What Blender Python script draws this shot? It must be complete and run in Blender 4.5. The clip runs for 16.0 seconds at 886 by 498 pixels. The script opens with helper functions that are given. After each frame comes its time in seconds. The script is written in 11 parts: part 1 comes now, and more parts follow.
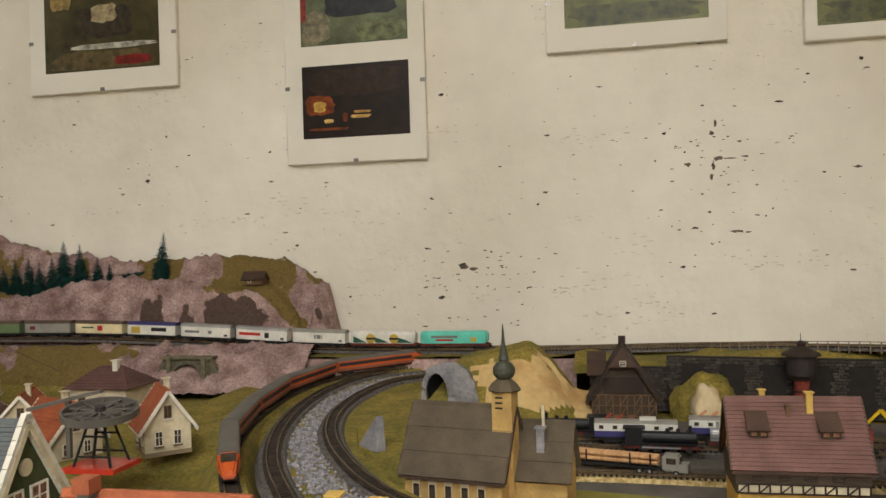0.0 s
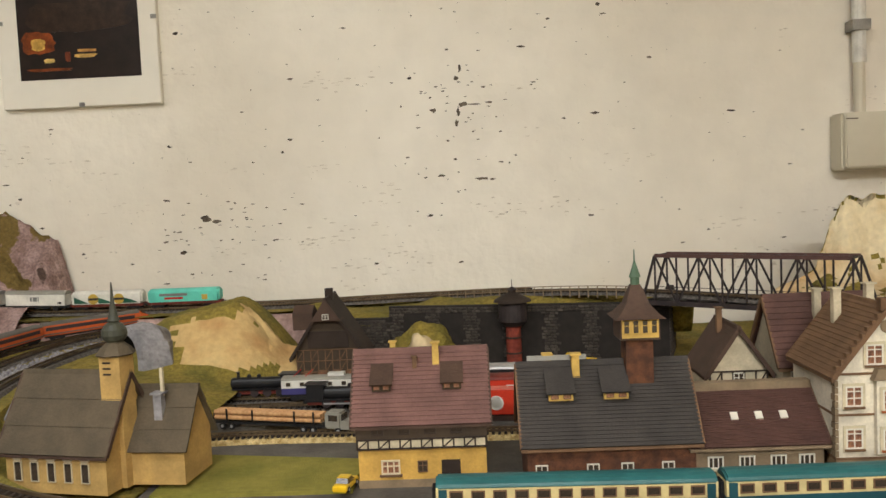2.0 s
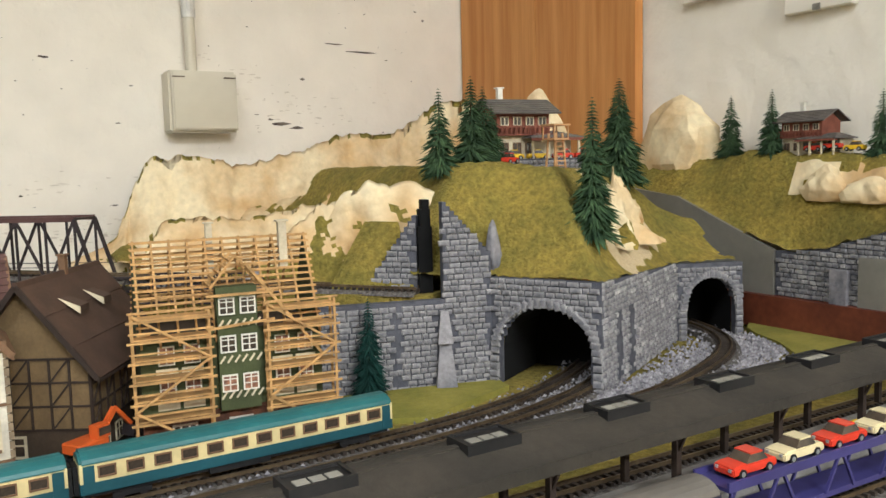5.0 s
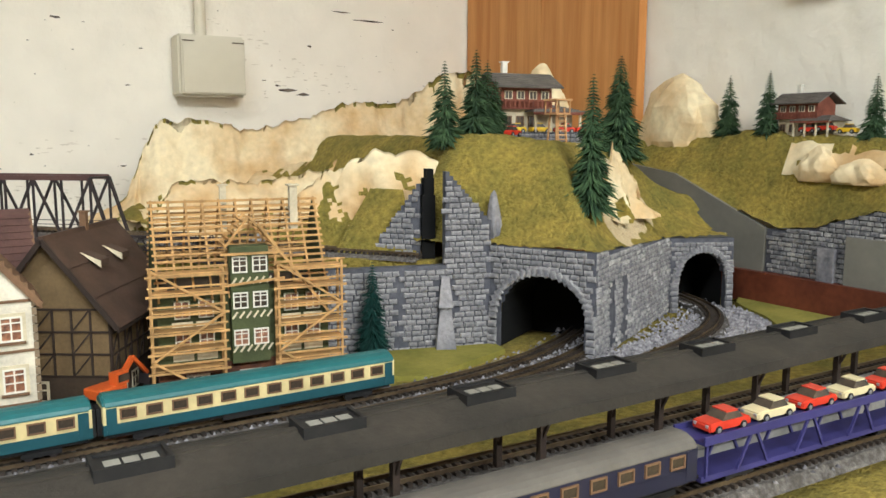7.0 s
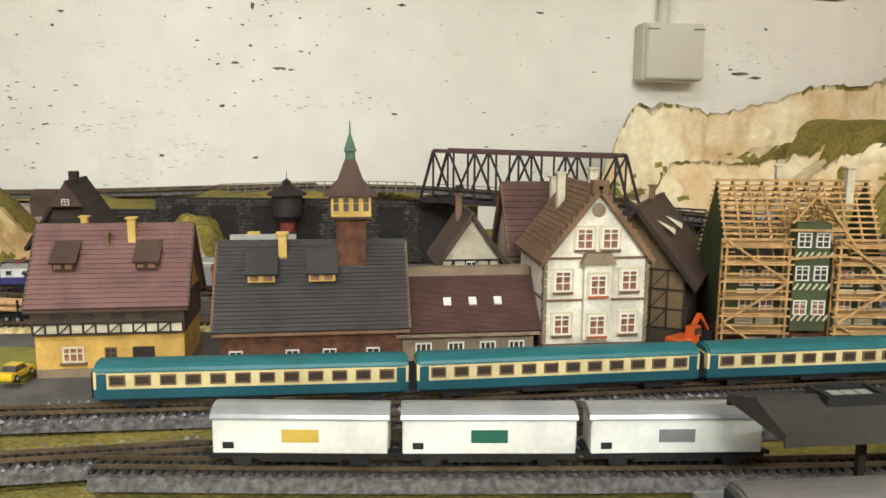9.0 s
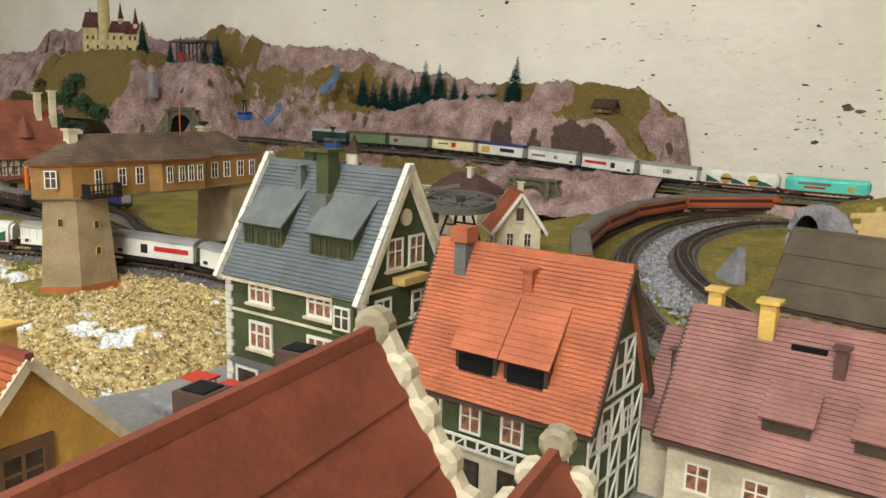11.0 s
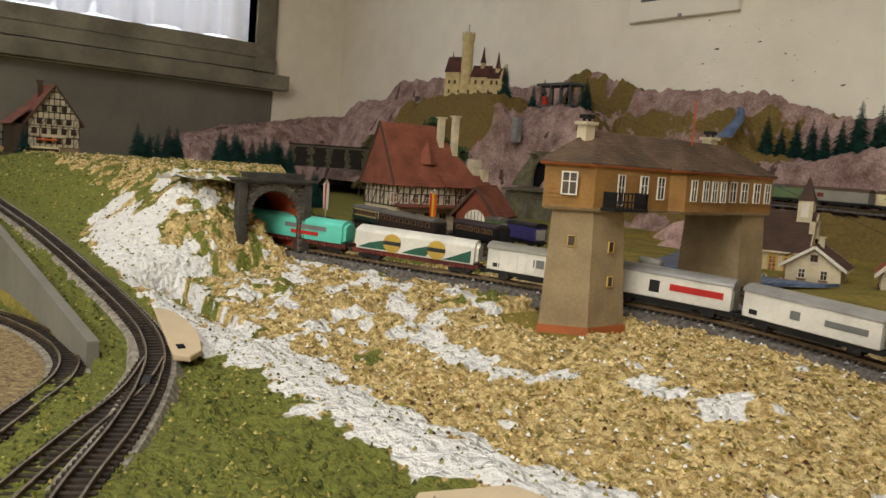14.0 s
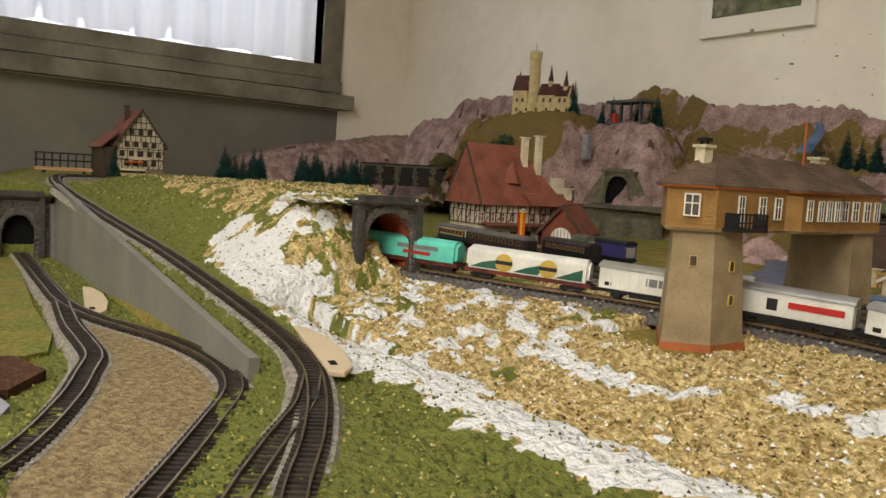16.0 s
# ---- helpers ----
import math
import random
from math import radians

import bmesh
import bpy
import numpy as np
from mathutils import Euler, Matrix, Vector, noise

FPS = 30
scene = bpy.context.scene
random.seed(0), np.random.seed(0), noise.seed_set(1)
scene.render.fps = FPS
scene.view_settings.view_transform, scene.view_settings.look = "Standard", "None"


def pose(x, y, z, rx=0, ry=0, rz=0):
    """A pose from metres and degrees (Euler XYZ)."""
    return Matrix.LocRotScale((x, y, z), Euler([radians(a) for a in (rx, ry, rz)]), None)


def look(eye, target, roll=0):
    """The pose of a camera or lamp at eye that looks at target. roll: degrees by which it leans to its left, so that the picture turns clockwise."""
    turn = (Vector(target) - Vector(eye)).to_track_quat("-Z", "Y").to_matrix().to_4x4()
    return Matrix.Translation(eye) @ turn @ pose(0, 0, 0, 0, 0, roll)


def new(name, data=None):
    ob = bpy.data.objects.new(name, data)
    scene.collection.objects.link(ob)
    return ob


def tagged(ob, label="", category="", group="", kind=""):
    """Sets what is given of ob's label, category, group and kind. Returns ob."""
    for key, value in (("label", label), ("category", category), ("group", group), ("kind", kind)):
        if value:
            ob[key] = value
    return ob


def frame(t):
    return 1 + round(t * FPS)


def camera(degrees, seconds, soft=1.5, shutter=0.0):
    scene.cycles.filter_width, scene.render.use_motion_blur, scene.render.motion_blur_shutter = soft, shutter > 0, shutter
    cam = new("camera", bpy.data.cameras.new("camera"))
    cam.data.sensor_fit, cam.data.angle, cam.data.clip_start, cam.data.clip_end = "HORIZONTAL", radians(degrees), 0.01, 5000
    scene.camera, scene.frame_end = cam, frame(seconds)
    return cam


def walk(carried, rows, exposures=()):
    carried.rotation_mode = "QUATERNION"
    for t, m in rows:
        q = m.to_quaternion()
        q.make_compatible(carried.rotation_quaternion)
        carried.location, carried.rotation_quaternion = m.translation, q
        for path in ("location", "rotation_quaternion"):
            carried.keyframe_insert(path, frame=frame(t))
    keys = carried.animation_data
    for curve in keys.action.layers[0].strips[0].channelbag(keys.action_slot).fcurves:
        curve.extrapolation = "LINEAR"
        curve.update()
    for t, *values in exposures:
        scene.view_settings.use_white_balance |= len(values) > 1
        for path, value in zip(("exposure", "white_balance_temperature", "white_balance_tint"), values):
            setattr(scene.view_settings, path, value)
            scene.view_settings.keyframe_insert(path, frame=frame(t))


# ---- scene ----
cam = camera(57.63, 16.0)
PATH = [  # seconds, place, turn
    (0.0, 0.0082, -0.0019, 1.2427, 90.17, 1.68, 11.61),
    (0.5, 0.0539, 0.0114, 1.2393, 89.74, 1.31, 7.82),
    (1.0, 0.087, 0.0227, 1.2409, 88.68, 1.59, 5.26),
    (1.5, 0.1206, 0.0382, 1.2368, 87.34, 1.98, 5.29),
    (2.0, 0.1765, 0.067, 1.2324, 86.43, 2.54, 1.75),
    (2.5, 0.2251, 0.0914, 1.2282, 85.78, 3.06, -1.97),
    (3.0, 0.3052, 0.1167, 1.2258, 84.99, 3.35, -6.38),
    (3.5, 0.3711, 0.1295, 1.2061, 84.2, 2.64, -16.44),
    (4.0, 0.4093, 0.1406, 1.2047, 83.74, 2.37, -23.8),
    (4.5, 0.4294, 0.143, 1.2025, 84.08, 1.99, -28.04),
    (5.0, 0.4441, 0.1383, 1.1951, 84.07, 1.43, -32.14),
    (7.5, 0.4142, 0.1184, 1.1955, 81.52, -0.89, -31.32),
    (8.0, 0.3831, 0.1285, 1.1936, 81.45, -0.87, -24.33),
    (8.5, 0.3405, 0.1218, 1.1962, 80.87, -0.66, -16.78),
    (11.0, -0.0338, 0.025, 1.1961, 80.06, -2.2, 34.85),
    (11.5, -0.0911, 0.0159, 1.1837, 80.64, -4.09, 39.18),
    (12.0, -0.1613, 0.0257, 1.163, 81.32, -5.12, 42.91),
    (12.5, -0.2303, 0.0295, 1.1476, 81.47, -5.25, 46.56),
    (13.0, -0.2889, 0.0299, 1.1351, 82.7, -5.14, 50.51),
    (13.5, -0.3014, 0.0238, 1.1348, 83.85, -4.88, 52.45),
    (14.0, -0.3106, 0.0191, 1.1289, 84.35, -4.63, 53.32),
    (14.5, -0.3187, 0.0173, 1.1266, 84.55, -4.43, 53.75),
    (15.0, -0.3221, 0.0065, 1.1255, 84.88, -4.31, 54.13),
    (15.5, -0.3262, -0.0132, 1.1251, 84.99, -4.13, 55.16),
    (16.0, -0.3234, -0.0354, 1.1308, 85.15, -4.08, 56.54),
]
walk(cam, [(t, pose(x, y, z, rx, ry, rz)) for t, x, y, z, rx, ry, rz in PATH], [(0.0, -0.2, 6450, 10), (1.0, -0.17, 6450, 10), (2.0, 0.02, 6400, 10), (3.0, 0.04, 6300, 10), (4.0, 0.25, 6050, 8), (5.2, 0.55, 5850, 8), (7.5, 0.62, 5800, 5), (8.5, 0.52, 5800, 5), (11.0, 0.22, 6050, 6), (12.5, 0.06, 6100, 6), (14.0, -0.33, 6550, 10), (16.0, -0.22, 6550, 10)])

# ---- light ----
world = bpy.data.worlds.new("world")
scene.world = world
world.use_nodes = True
sky = world.node_tree.nodes.new("ShaderNodeTexSky")
sky.sky_type, sky.sun_disc, sky.sun_elevation, sky.sun_rotation = "NISHITA", False, radians(35), radians(60)
world.node_tree.links.new(sky.outputs[0], world.node_tree.nodes["Background"].inputs[0])
world.node_tree.nodes["Background"].inputs[1].default_value = 0.08


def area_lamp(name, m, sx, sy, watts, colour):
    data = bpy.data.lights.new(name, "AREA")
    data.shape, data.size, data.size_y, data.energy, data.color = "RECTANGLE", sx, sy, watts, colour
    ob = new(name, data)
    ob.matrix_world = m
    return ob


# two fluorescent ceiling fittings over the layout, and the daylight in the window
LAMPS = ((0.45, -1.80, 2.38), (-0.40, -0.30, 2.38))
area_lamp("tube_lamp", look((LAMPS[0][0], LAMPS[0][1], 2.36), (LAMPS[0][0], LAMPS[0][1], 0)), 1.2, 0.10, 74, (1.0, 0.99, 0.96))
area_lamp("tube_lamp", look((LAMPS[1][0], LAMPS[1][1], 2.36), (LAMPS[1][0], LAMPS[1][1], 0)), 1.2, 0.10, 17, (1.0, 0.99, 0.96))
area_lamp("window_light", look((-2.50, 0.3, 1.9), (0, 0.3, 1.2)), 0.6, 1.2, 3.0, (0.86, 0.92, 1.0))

# ---- materials ----
def rgb(r, g, b):
    """A colour of 0 to 255, made linear."""
    f = lambda v: v / 12.92 if v <= 0.04045 else ((v + 0.055) / 1.055) ** 2.4
    return (f(r / 255), f(g / 255), f(b / 255), 1.0)


def node(tree, kind, at=None, **inputs):
    n = tree.nodes.new(kind)
    for k, v in inputs.items():
        n.inputs[k].default_value = v
    return n


def mat(name, a, b=None, scale=60.0, rough=0.7, metal=0.0, bump=0.0, bump_scale=None, detail=4.0, grain=0.12, spread=(0.35, 0.65), rand=0.0, spec=0.3):
    """A surface of two colours mixed by a noise of that scale (per metre), with a finer grain, relief and an own shade for each piece."""
    m = bpy.data.materials.new(name)
    m.use_nodes = True
    t = m.node_tree
    bs = t.nodes["Principled BSDF"]
    bs.inputs["Roughness"].default_value, bs.inputs["Metallic"].default_value = rough, metal
    bs.inputs["Specular IOR Level"].default_value = spec
    co = t.nodes.new("ShaderNodeTexCoord")
    b = b or tuple(v * 0.75 for v in a[:3]) + (1,)
    n1 = t.nodes.new("ShaderNodeTexNoise")
    n1.inputs["Scale"].default_value, n1.inputs["Detail"].default_value = scale, detail
    t.links.new(co.outputs["Object"], n1.inputs["Vector"])
    ramp = t.nodes.new("ShaderNodeMapRange")
    ramp.inputs["From Min"].default_value, ramp.inputs["From Max"].default_value = spread
    t.links.new(n1.outputs["Fac"], ramp.inputs["Value"])
    mix = t.nodes.new("ShaderNodeMix")
    mix.data_type = "RGBA"
    mix.inputs["A"].default_value, mix.inputs["B"].default_value = a, b
    t.links.new(ramp.outputs["Result"], mix.inputs["Factor"])
    n2 = t.nodes.new("ShaderNodeTexNoise")
    n2.inputs["Scale"].default_value, n2.inputs["Detail"].default_value = scale * 9, 3.0
    t.links.new(co.outputs["Object"], n2.inputs["Vector"])
    val = t.nodes.new("ShaderNodeMapRange")
    val.inputs["From Min"].default_value, val.inputs["From Max"].default_value = 0.25, 0.75
    val.inputs["To Min"].default_value, val.inputs["To Max"].default_value = 1 - grain, 1 + grain
    t.links.new(n2.outputs["Fac"], val.inputs["Value"])
    hsv = t.nodes.new("ShaderNodeHueSaturation")
    t.links.new(mix.outputs["Result"], hsv.inputs["Color"])
    if rand:
        info = t.nodes.new("ShaderNodeObjectInfo")
        isl = t.nodes.new("ShaderNodeNewGeometry")
        add = t.nodes.new("ShaderNodeMath")
        add.operation = "ADD"
        t.links.new(info.outputs["Random"], add.inputs[0])
        t.links.new(isl.outputs["Random Per Island"], add.inputs[1])
        r = t.nodes.new("ShaderNodeMapRange")
        r.inputs["From Max"].default_value = 2.0
        r.inputs["To Min"].default_value, r.inputs["To Max"].default_value = 1 - rand, 1 + rand
        t.links.new(add.outputs[0], r.inputs["Value"])
        mul = t.nodes.new("ShaderNodeMath")
        mul.operation = "MULTIPLY"
        t.links.new(r.outputs["Result"], mul.inputs[0])
        t.links.new(val.outputs["Result"], mul.inputs[1])
        t.links.new(mul.outputs[0], hsv.inputs["Value"])
    else:
        t.links.new(val.outputs["Result"], hsv.inputs["Value"])
    t.links.new(hsv.outputs["Color"], bs.inputs["Base Color"])
    if bump:
        bp = t.nodes.new("ShaderNodeBump")
        bp.inputs["Strength"].default_value, bp.inputs["Distance"].default_value = 1.0, bump
        n3 = t.nodes.new("ShaderNodeTexNoise")
        n3.inputs["Scale"].default_value, n3.inputs["Detail"].default_value = bump_scale or scale * 4, 6.0
        t.links.new(co.outputs["Object"], n3.inputs["Vector"])
        t.links.new(n3.outputs["Fac"], bp.inputs["Height"])
        t.links.new(bp.outputs["Normal"], bs.inputs["Normal"])
    return m


def wood(name, a, b, scale=12.0, axis=2, rough=0.5):
    """Boards with a long grain along one axis."""
    m = mat(name, a, b, scale=scale, rough=rough, grain=0.06)
    t = m.node_tree
    co = next(n for n in t.nodes if n.type == "TEX_COORD")
    mp = t.nodes.new("ShaderNodeMapping")
    s = [9.0, 9.0, 9.0]
    s[axis] = 0.5
    mp.inputs["Scale"].default_value = s
    t.links.new(co.outputs["Object"], mp.inputs["Vector"])
    for n in t.nodes:
        if n.type == "TEX_NOISE":
            t.links.new(mp.outputs["Vector"], n.inputs["Vector"])
    return m


def glow(name, colour, strength):
    m = bpy.data.materials.new(name)
    m.use_nodes = True
    bs = m.node_tree.nodes["Principled BSDF"]
    bs.inputs["Base Color"].default_value = colour
    bs.inputs["Emission Color"].default_value, bs.inputs["Emission Strength"].default_value = colour, strength
    return m


PLASTER = mat("plaster", rgb(238, 231, 216), rgb(222, 213, 196), scale=2.2, rough=0.92, bump=0.0040, bump_scale=34, grain=0.04)
CHIP = mat("chipped_plaster", rgb(120, 108, 92), rgb(70, 62, 54), scale=90, rough=0.95)
# grey picked so the unseen ceiling throws less light down on the layout
CEIL = mat("ceiling_bounce_grey", rgb(150, 145, 136), scale=3, rough=0.95, grain=0.03)
GREYWALL = mat("grey_wall_paint", rgb(126, 122, 111), rgb(110, 106, 97), scale=4, rough=0.85, grain=0.05, bump=0.001, bump_scale=60)
FRAMEPAINT = mat("window_frame_paint", rgb(138, 131, 115), rgb(104, 98, 85), scale=9, rough=0.7, bump=0.0008, bump_scale=80)
PINE = wood("pine_board", rgb(205, 146, 84), rgb(183, 121, 62), scale=7)
FLOORM = mat("floor_concrete", rgb(100, 96, 90), scale=5, rough=0.9)
TABLEWOOD = wood("table_wood", rgb(138, 92, 60), rgb(112, 70, 44), axis=0)
WHITEFRAME = mat("picture_mount", rgb(232, 226, 212), rgb(224, 216, 200), scale=5, rough=0.6, grain=0.02)
CLIPM = mat("steel_clip", rgb(150, 146, 140), rough=0.35, metal=0.9)
BOXPLASTIC = mat("grey_plastic", rgb(205, 197, 176), rgb(196, 187, 165), scale=8, rough=0.45, grain=0.02)

GRASS = mat("olive_flock", rgb(150, 130, 58), rgb(112, 104, 46), scale=26, rough=0.95, bump=0.003, bump_scale=420, grain=0.35, spread=(0.3, 0.7))
GRASS2 = mat("green_flock", rgb(116, 122, 52), rgb(142, 126, 60), scale=30, rough=0.95, bump=0.003, bump_scale=520, grain=0.4, spread=(0.3, 0.7))
LAWN = mat("bright_lawn_mat", rgb(146, 136, 62), rgb(120, 116, 48), scale=24, rough=0.95, bump=0.001, bump_scale=700, grain=0.12)
STRAW = mat("straw_coloured_scatter", rgb(222, 198, 142), rgb(166, 138, 82), scale=210, rough=0.95, bump=0.008, bump_scale=190, grain=0.45, rand=0.3)
CORK = mat("cork_gravel", rgb(163, 142, 101), rgb(121, 100, 70), scale=240, rough=0.95, bump=0.004, bump_scale=300, grain=0.35)
SOIL = mat("brown_scatter", rgb(98, 62, 38), rgb(70, 44, 26), scale=200, rough=0.95, bump=0.003, bump_scale=350, grain=0.3)
SNOW = mat("white_plaster_snow", rgb(238, 236, 230), rgb(226, 222, 212), scale=60, rough=0.85, bump=0.003, bump_scale=190, grain=0.05)
GREYBED = mat("pale_grey_track_bed", rgb(168, 158, 142), rgb(120, 112, 100), scale=260, rough=0.95, bump=0.002, bump_scale=380, grain=0.35)
BALLAST = mat("grey_ballast", rgb(112, 106, 100), rgb(78, 72, 66), scale=300, rough=0.95, bump=0.003, bump_scale=380, grain=0.4)
STONECHIP = mat("ballast_stones", rgb(150, 146, 146), rgb(92, 88, 92), scale=180, rough=0.9, rand=0.45)
ASPHALT = mat("model_asphalt", rgb(104, 98, 90), rgb(86, 81, 75), scale=40, rough=0.9, bump=0.0006, bump_scale=600)
PAVING = mat("grey_paving", rgb(140, 135, 128), rgb(122, 118, 112), scale=30, rough=0.9, bump=0.0006, bump_scale=400)
BEIGECARD = mat("beige_card", rgb(204, 184, 152), rgb(192, 170, 138), scale=14, rough=0.9, grain=0.05)
def with_cover(m, *covers, scale=75.0):
    """Lays further colours over a surface where the mesh's cover attribute says, with ragged edges."""
    t = m.node_tree
    bs = t.nodes["Principled BSDF"]
    co = next(n for n in t.nodes if n.type == "TEX_COORD")
    at = t.nodes.new("ShaderNodeAttribute")
    at.attribute_name = "cover"
    sep = t.nodes.new("ShaderNodeSeparateColor")
    t.links.new(at.outputs["Color"], sep.inputs["Color"])
    ns = t.nodes.new("ShaderNodeTexNoise")
    ns.inputs["Scale"].default_value, ns.inputs["Detail"].default_value = scale, 7.0
    t.links.new(co.outputs["Object"], ns.inputs["Vector"])
    last = bs.inputs["Base Color"].links[0].from_socket
    for channel, (a, b) in zip(("Red", "Green"), covers):
        add = t.nodes.new("ShaderNodeMath")
        add.operation = "ADD"
        t.links.new(sep.outputs[channel], add.inputs[0])
        t.links.new(ns.outputs["Fac"], add.inputs[1])
        ramp = t.nodes.new("ShaderNodeMapRange")
        ramp.inputs["From Min"].default_value, ramp.inputs["From Max"].default_value = 0.93, 1.05
        t.links.new(add.outputs[0], ramp.inputs["Value"])
        fine = t.nodes.new("ShaderNodeTexNoise")
        fine.inputs["Scale"].default_value, fine.inputs["Detail"].default_value = 260.0, 4.0
        t.links.new(co.outputs["Object"], fine.inputs["Vector"])
        tone = t.nodes.new("ShaderNodeMix")
        tone.data_type = "RGBA"
        tone.inputs["A"].default_value, tone.inputs["B"].default_value = a, b
        t.links.new(fine.outputs["Fac"], tone.inputs["Factor"])
        mix = t.nodes.new("ShaderNodeMix")
        mix.data_type = "RGBA"
        t.links.new(ramp.outputs["Result"], mix.inputs["Factor"])
        t.links.new(last, mix.inputs["A"])
        t.links.new(tone.outputs["Result"], mix.inputs["B"])
        last = mix.outputs["Result"]
    t.links.new(last, bs.inputs["Base Color"])
    return m


PINKROCK = mat("pink_rock", rgb(190, 160, 150), rgb(148, 118, 110), scale=22, rough=0.95, bump=0.006, bump_scale=70, grain=0.3, spread=(0.35, 0.7))
PINKRANGE = with_cover(mat("pink_mountain_rock", rgb(182, 154, 146), rgb(122, 95, 88), scale=34, rough=0.95, bump=0.010, bump_scale=95, grain=0.35, spread=(0.3, 0.7)), (rgb(138, 114, 60), rgb(92, 78, 42)), (rgb(104, 82, 72), rgb(62, 50, 44)))
MEADOWMAT = with_cover(mat("meadow_flock", rgb(150, 130, 58), rgb(112, 104, 46), scale=26, rough=0.95, bump=0.003, bump_scale=420, grain=0.35, spread=(0.3, 0.7)), (rgb(220, 204, 168), rgb(190, 164, 124)))
WINTERMAT = with_cover(mat("straw_slope", rgb(220, 196, 138), rgb(158, 130, 76), scale=210, rough=0.95, bump=0.008, bump_scale=190, grain=0.45), (rgb(128, 130, 58), rgb(92, 96, 42)), (rgb(242, 240, 236), rgb(226, 222, 214)), scale=190.0)
CRUMBPALE = mat("pale_foam_crumb", rgb(178, 166, 100), rgb(150, 138, 76), scale=120, rough=0.95, rand=0.35)
CRUMBMOSS = mat("moss_foam_crumb", rgb(78, 84, 38), rgb(56, 62, 28), scale=120, rough=0.95, rand=0.4)
PORTALSTONE = mat("portal_stone", rgb(118, 112, 100), rgb(78, 74, 66), scale=90, rough=0.95, bump=0.0015, bump_scale=300, grain=0.25, rand=0.3)
PORTALBACK = mat("portal_joint", rgb(78, 74, 66), rgb(58, 55, 50), scale=90, rough=0.95, bump=0.001, bump_scale=300, grain=0.25)
DARKROCK = mat("dark_rock", rgb(112, 88, 78), rgb(70, 56, 50), scale=30, rough=0.95, bump=0.005, bump_scale=90, grain=0.3)
OLIVEROCK = mat("olive_painted_rock", rgb(128, 106, 58), rgb(98, 84, 46), scale=24, rough=0.95, bump=0.003, bump_scale=160, grain=0.25)
OCHREROCK = mat("ochre_plaster_rock", rgb(206, 178, 122), rgb(166, 118, 66), scale=18, rough=0.9, bump=0.003, bump_scale=60, grain=0.12, spread=(0.35, 0.75))
CREAMROCK = mat("cream_plaster_rock", rgb(226, 209, 170), rgb(190, 148, 92), scale=16, rough=0.9, bump=0.003, bump_scale=60, grain=0.10, spread=(0.38, 0.72))
GREYROCK = mat("grey_painted_rock", rgb(150, 146, 146), rgb(112, 110, 114), scale=30, rough=0.9, bump=0.003, bump_scale=110, grain=0.2)
STONE = mat("grey_block_stone", rgb(168, 164, 160), rgb(112, 110, 114), scale=90, rough=0.9, bump=0.0015, bump_scale=300, grain=0.25, rand=0.28)
STONEBACK = mat("stone_joint", rgb(92, 92, 98), rgb(70, 70, 76), scale=120, rough=0.95, grain=0.2)
DARKSTONE = mat("dark_block_stone", rgb(84, 76, 68), rgb(58, 52, 47), scale=90, rough=0.9, grain=0.25, rand=0.35)
DARKBACK = mat("dark_stone_joint", rgb(48, 43, 39), rough=0.95, scale=100)
PANELGREY = mat("grey_panel", rgb(128, 124, 112), rgb(116, 112, 102), scale=16, rough=0.85, grain=0.06)
# flat black that stands in for darkness in bores, slits, flues and openings
BLACK = mat("black_unlit_inside", rgb(12, 11, 10), rough=0.95, scale=30)
REDINSIDE = mat("red_brown_lining", rgb(178, 78, 42), rgb(150, 60, 32), scale=20, rough=0.8, grain=0.05)

RAIL = mat("rail_steel", rgb(128, 110, 84), rgb(96, 80, 62), scale=60, rough=0.4, metal=0.7)
SLEEPER = mat("brown_sleeper", rgb(62, 52, 43), rgb(44, 37, 31), scale=90, rough=0.8, rand=0.25)
BLACKPL = mat("black_plastic", rgb(36, 34, 33), rgb(24, 23, 23), scale=60, rough=0.6)
DARKMETAL = mat("dark_steel", rgb(62, 52, 50), rgb(44, 38, 38), scale=60, rough=0.55)
RUSTRED = mat("rust_red_frame", rgb(120, 50, 38), rgb(86, 38, 30), scale=60, rough=0.6)


def plain(name, r, g, b, rough=0.5, k=0.88, scale=40, **kw):
    return mat(name, rgb(r, g, b), rgb(r * k, g * k, b * k), scale=scale, rough=rough, grain=0.06, **kw)


ORANGE = plain("orange_paint", 204, 92, 40, 0.4)
DKNAVY = plain("dark_navy_paint", 42, 42, 60, 0.4)
SLATEGREY = plain("grey_roof_paint", 104, 98, 90, 0.55)
TEAL = plain("teal_roof_paint", 48, 104, 104, 0.4)
BEIGE = plain("beige_coach_paint", 228, 208, 150, 0.4)
BLUEGREEN = plain("ocean_blue_paint", 40, 84, 92, 0.4)
MINT = plain("mint_paint", 104, 208, 186, 0.35)
WHITEP = plain("white_paint", 226, 222, 210, 0.45)
SILVER = plain("silver_roof", 176, 174, 170, 0.3, metal=0.4)
CREAM = plain("cream_paint", 230, 214, 168, 0.5)
NAVY = plain("blue_violet_paint", 62, 58, 110, 0.45)
DKGREEN = plain("dark_green_paint", 40, 62, 52, 0.45)
MIDGREEN = plain("mid_green_paint", 104, 124, 84, 0.5)
GREYW = plain("grey_wagon_paint", 150, 146, 134, 0.55)
BROWNROOF = plain("brown_wagon_roof", 96, 76, 62, 0.6)
MAROON = plain("maroon_paint", 116, 38, 42, 0.35)
BLACKLOCO = plain("black_loco_paint", 34, 33, 34, 0.4)
BROWNCOACH = plain("dark_brown_coach", 58, 46, 46, 0.5)
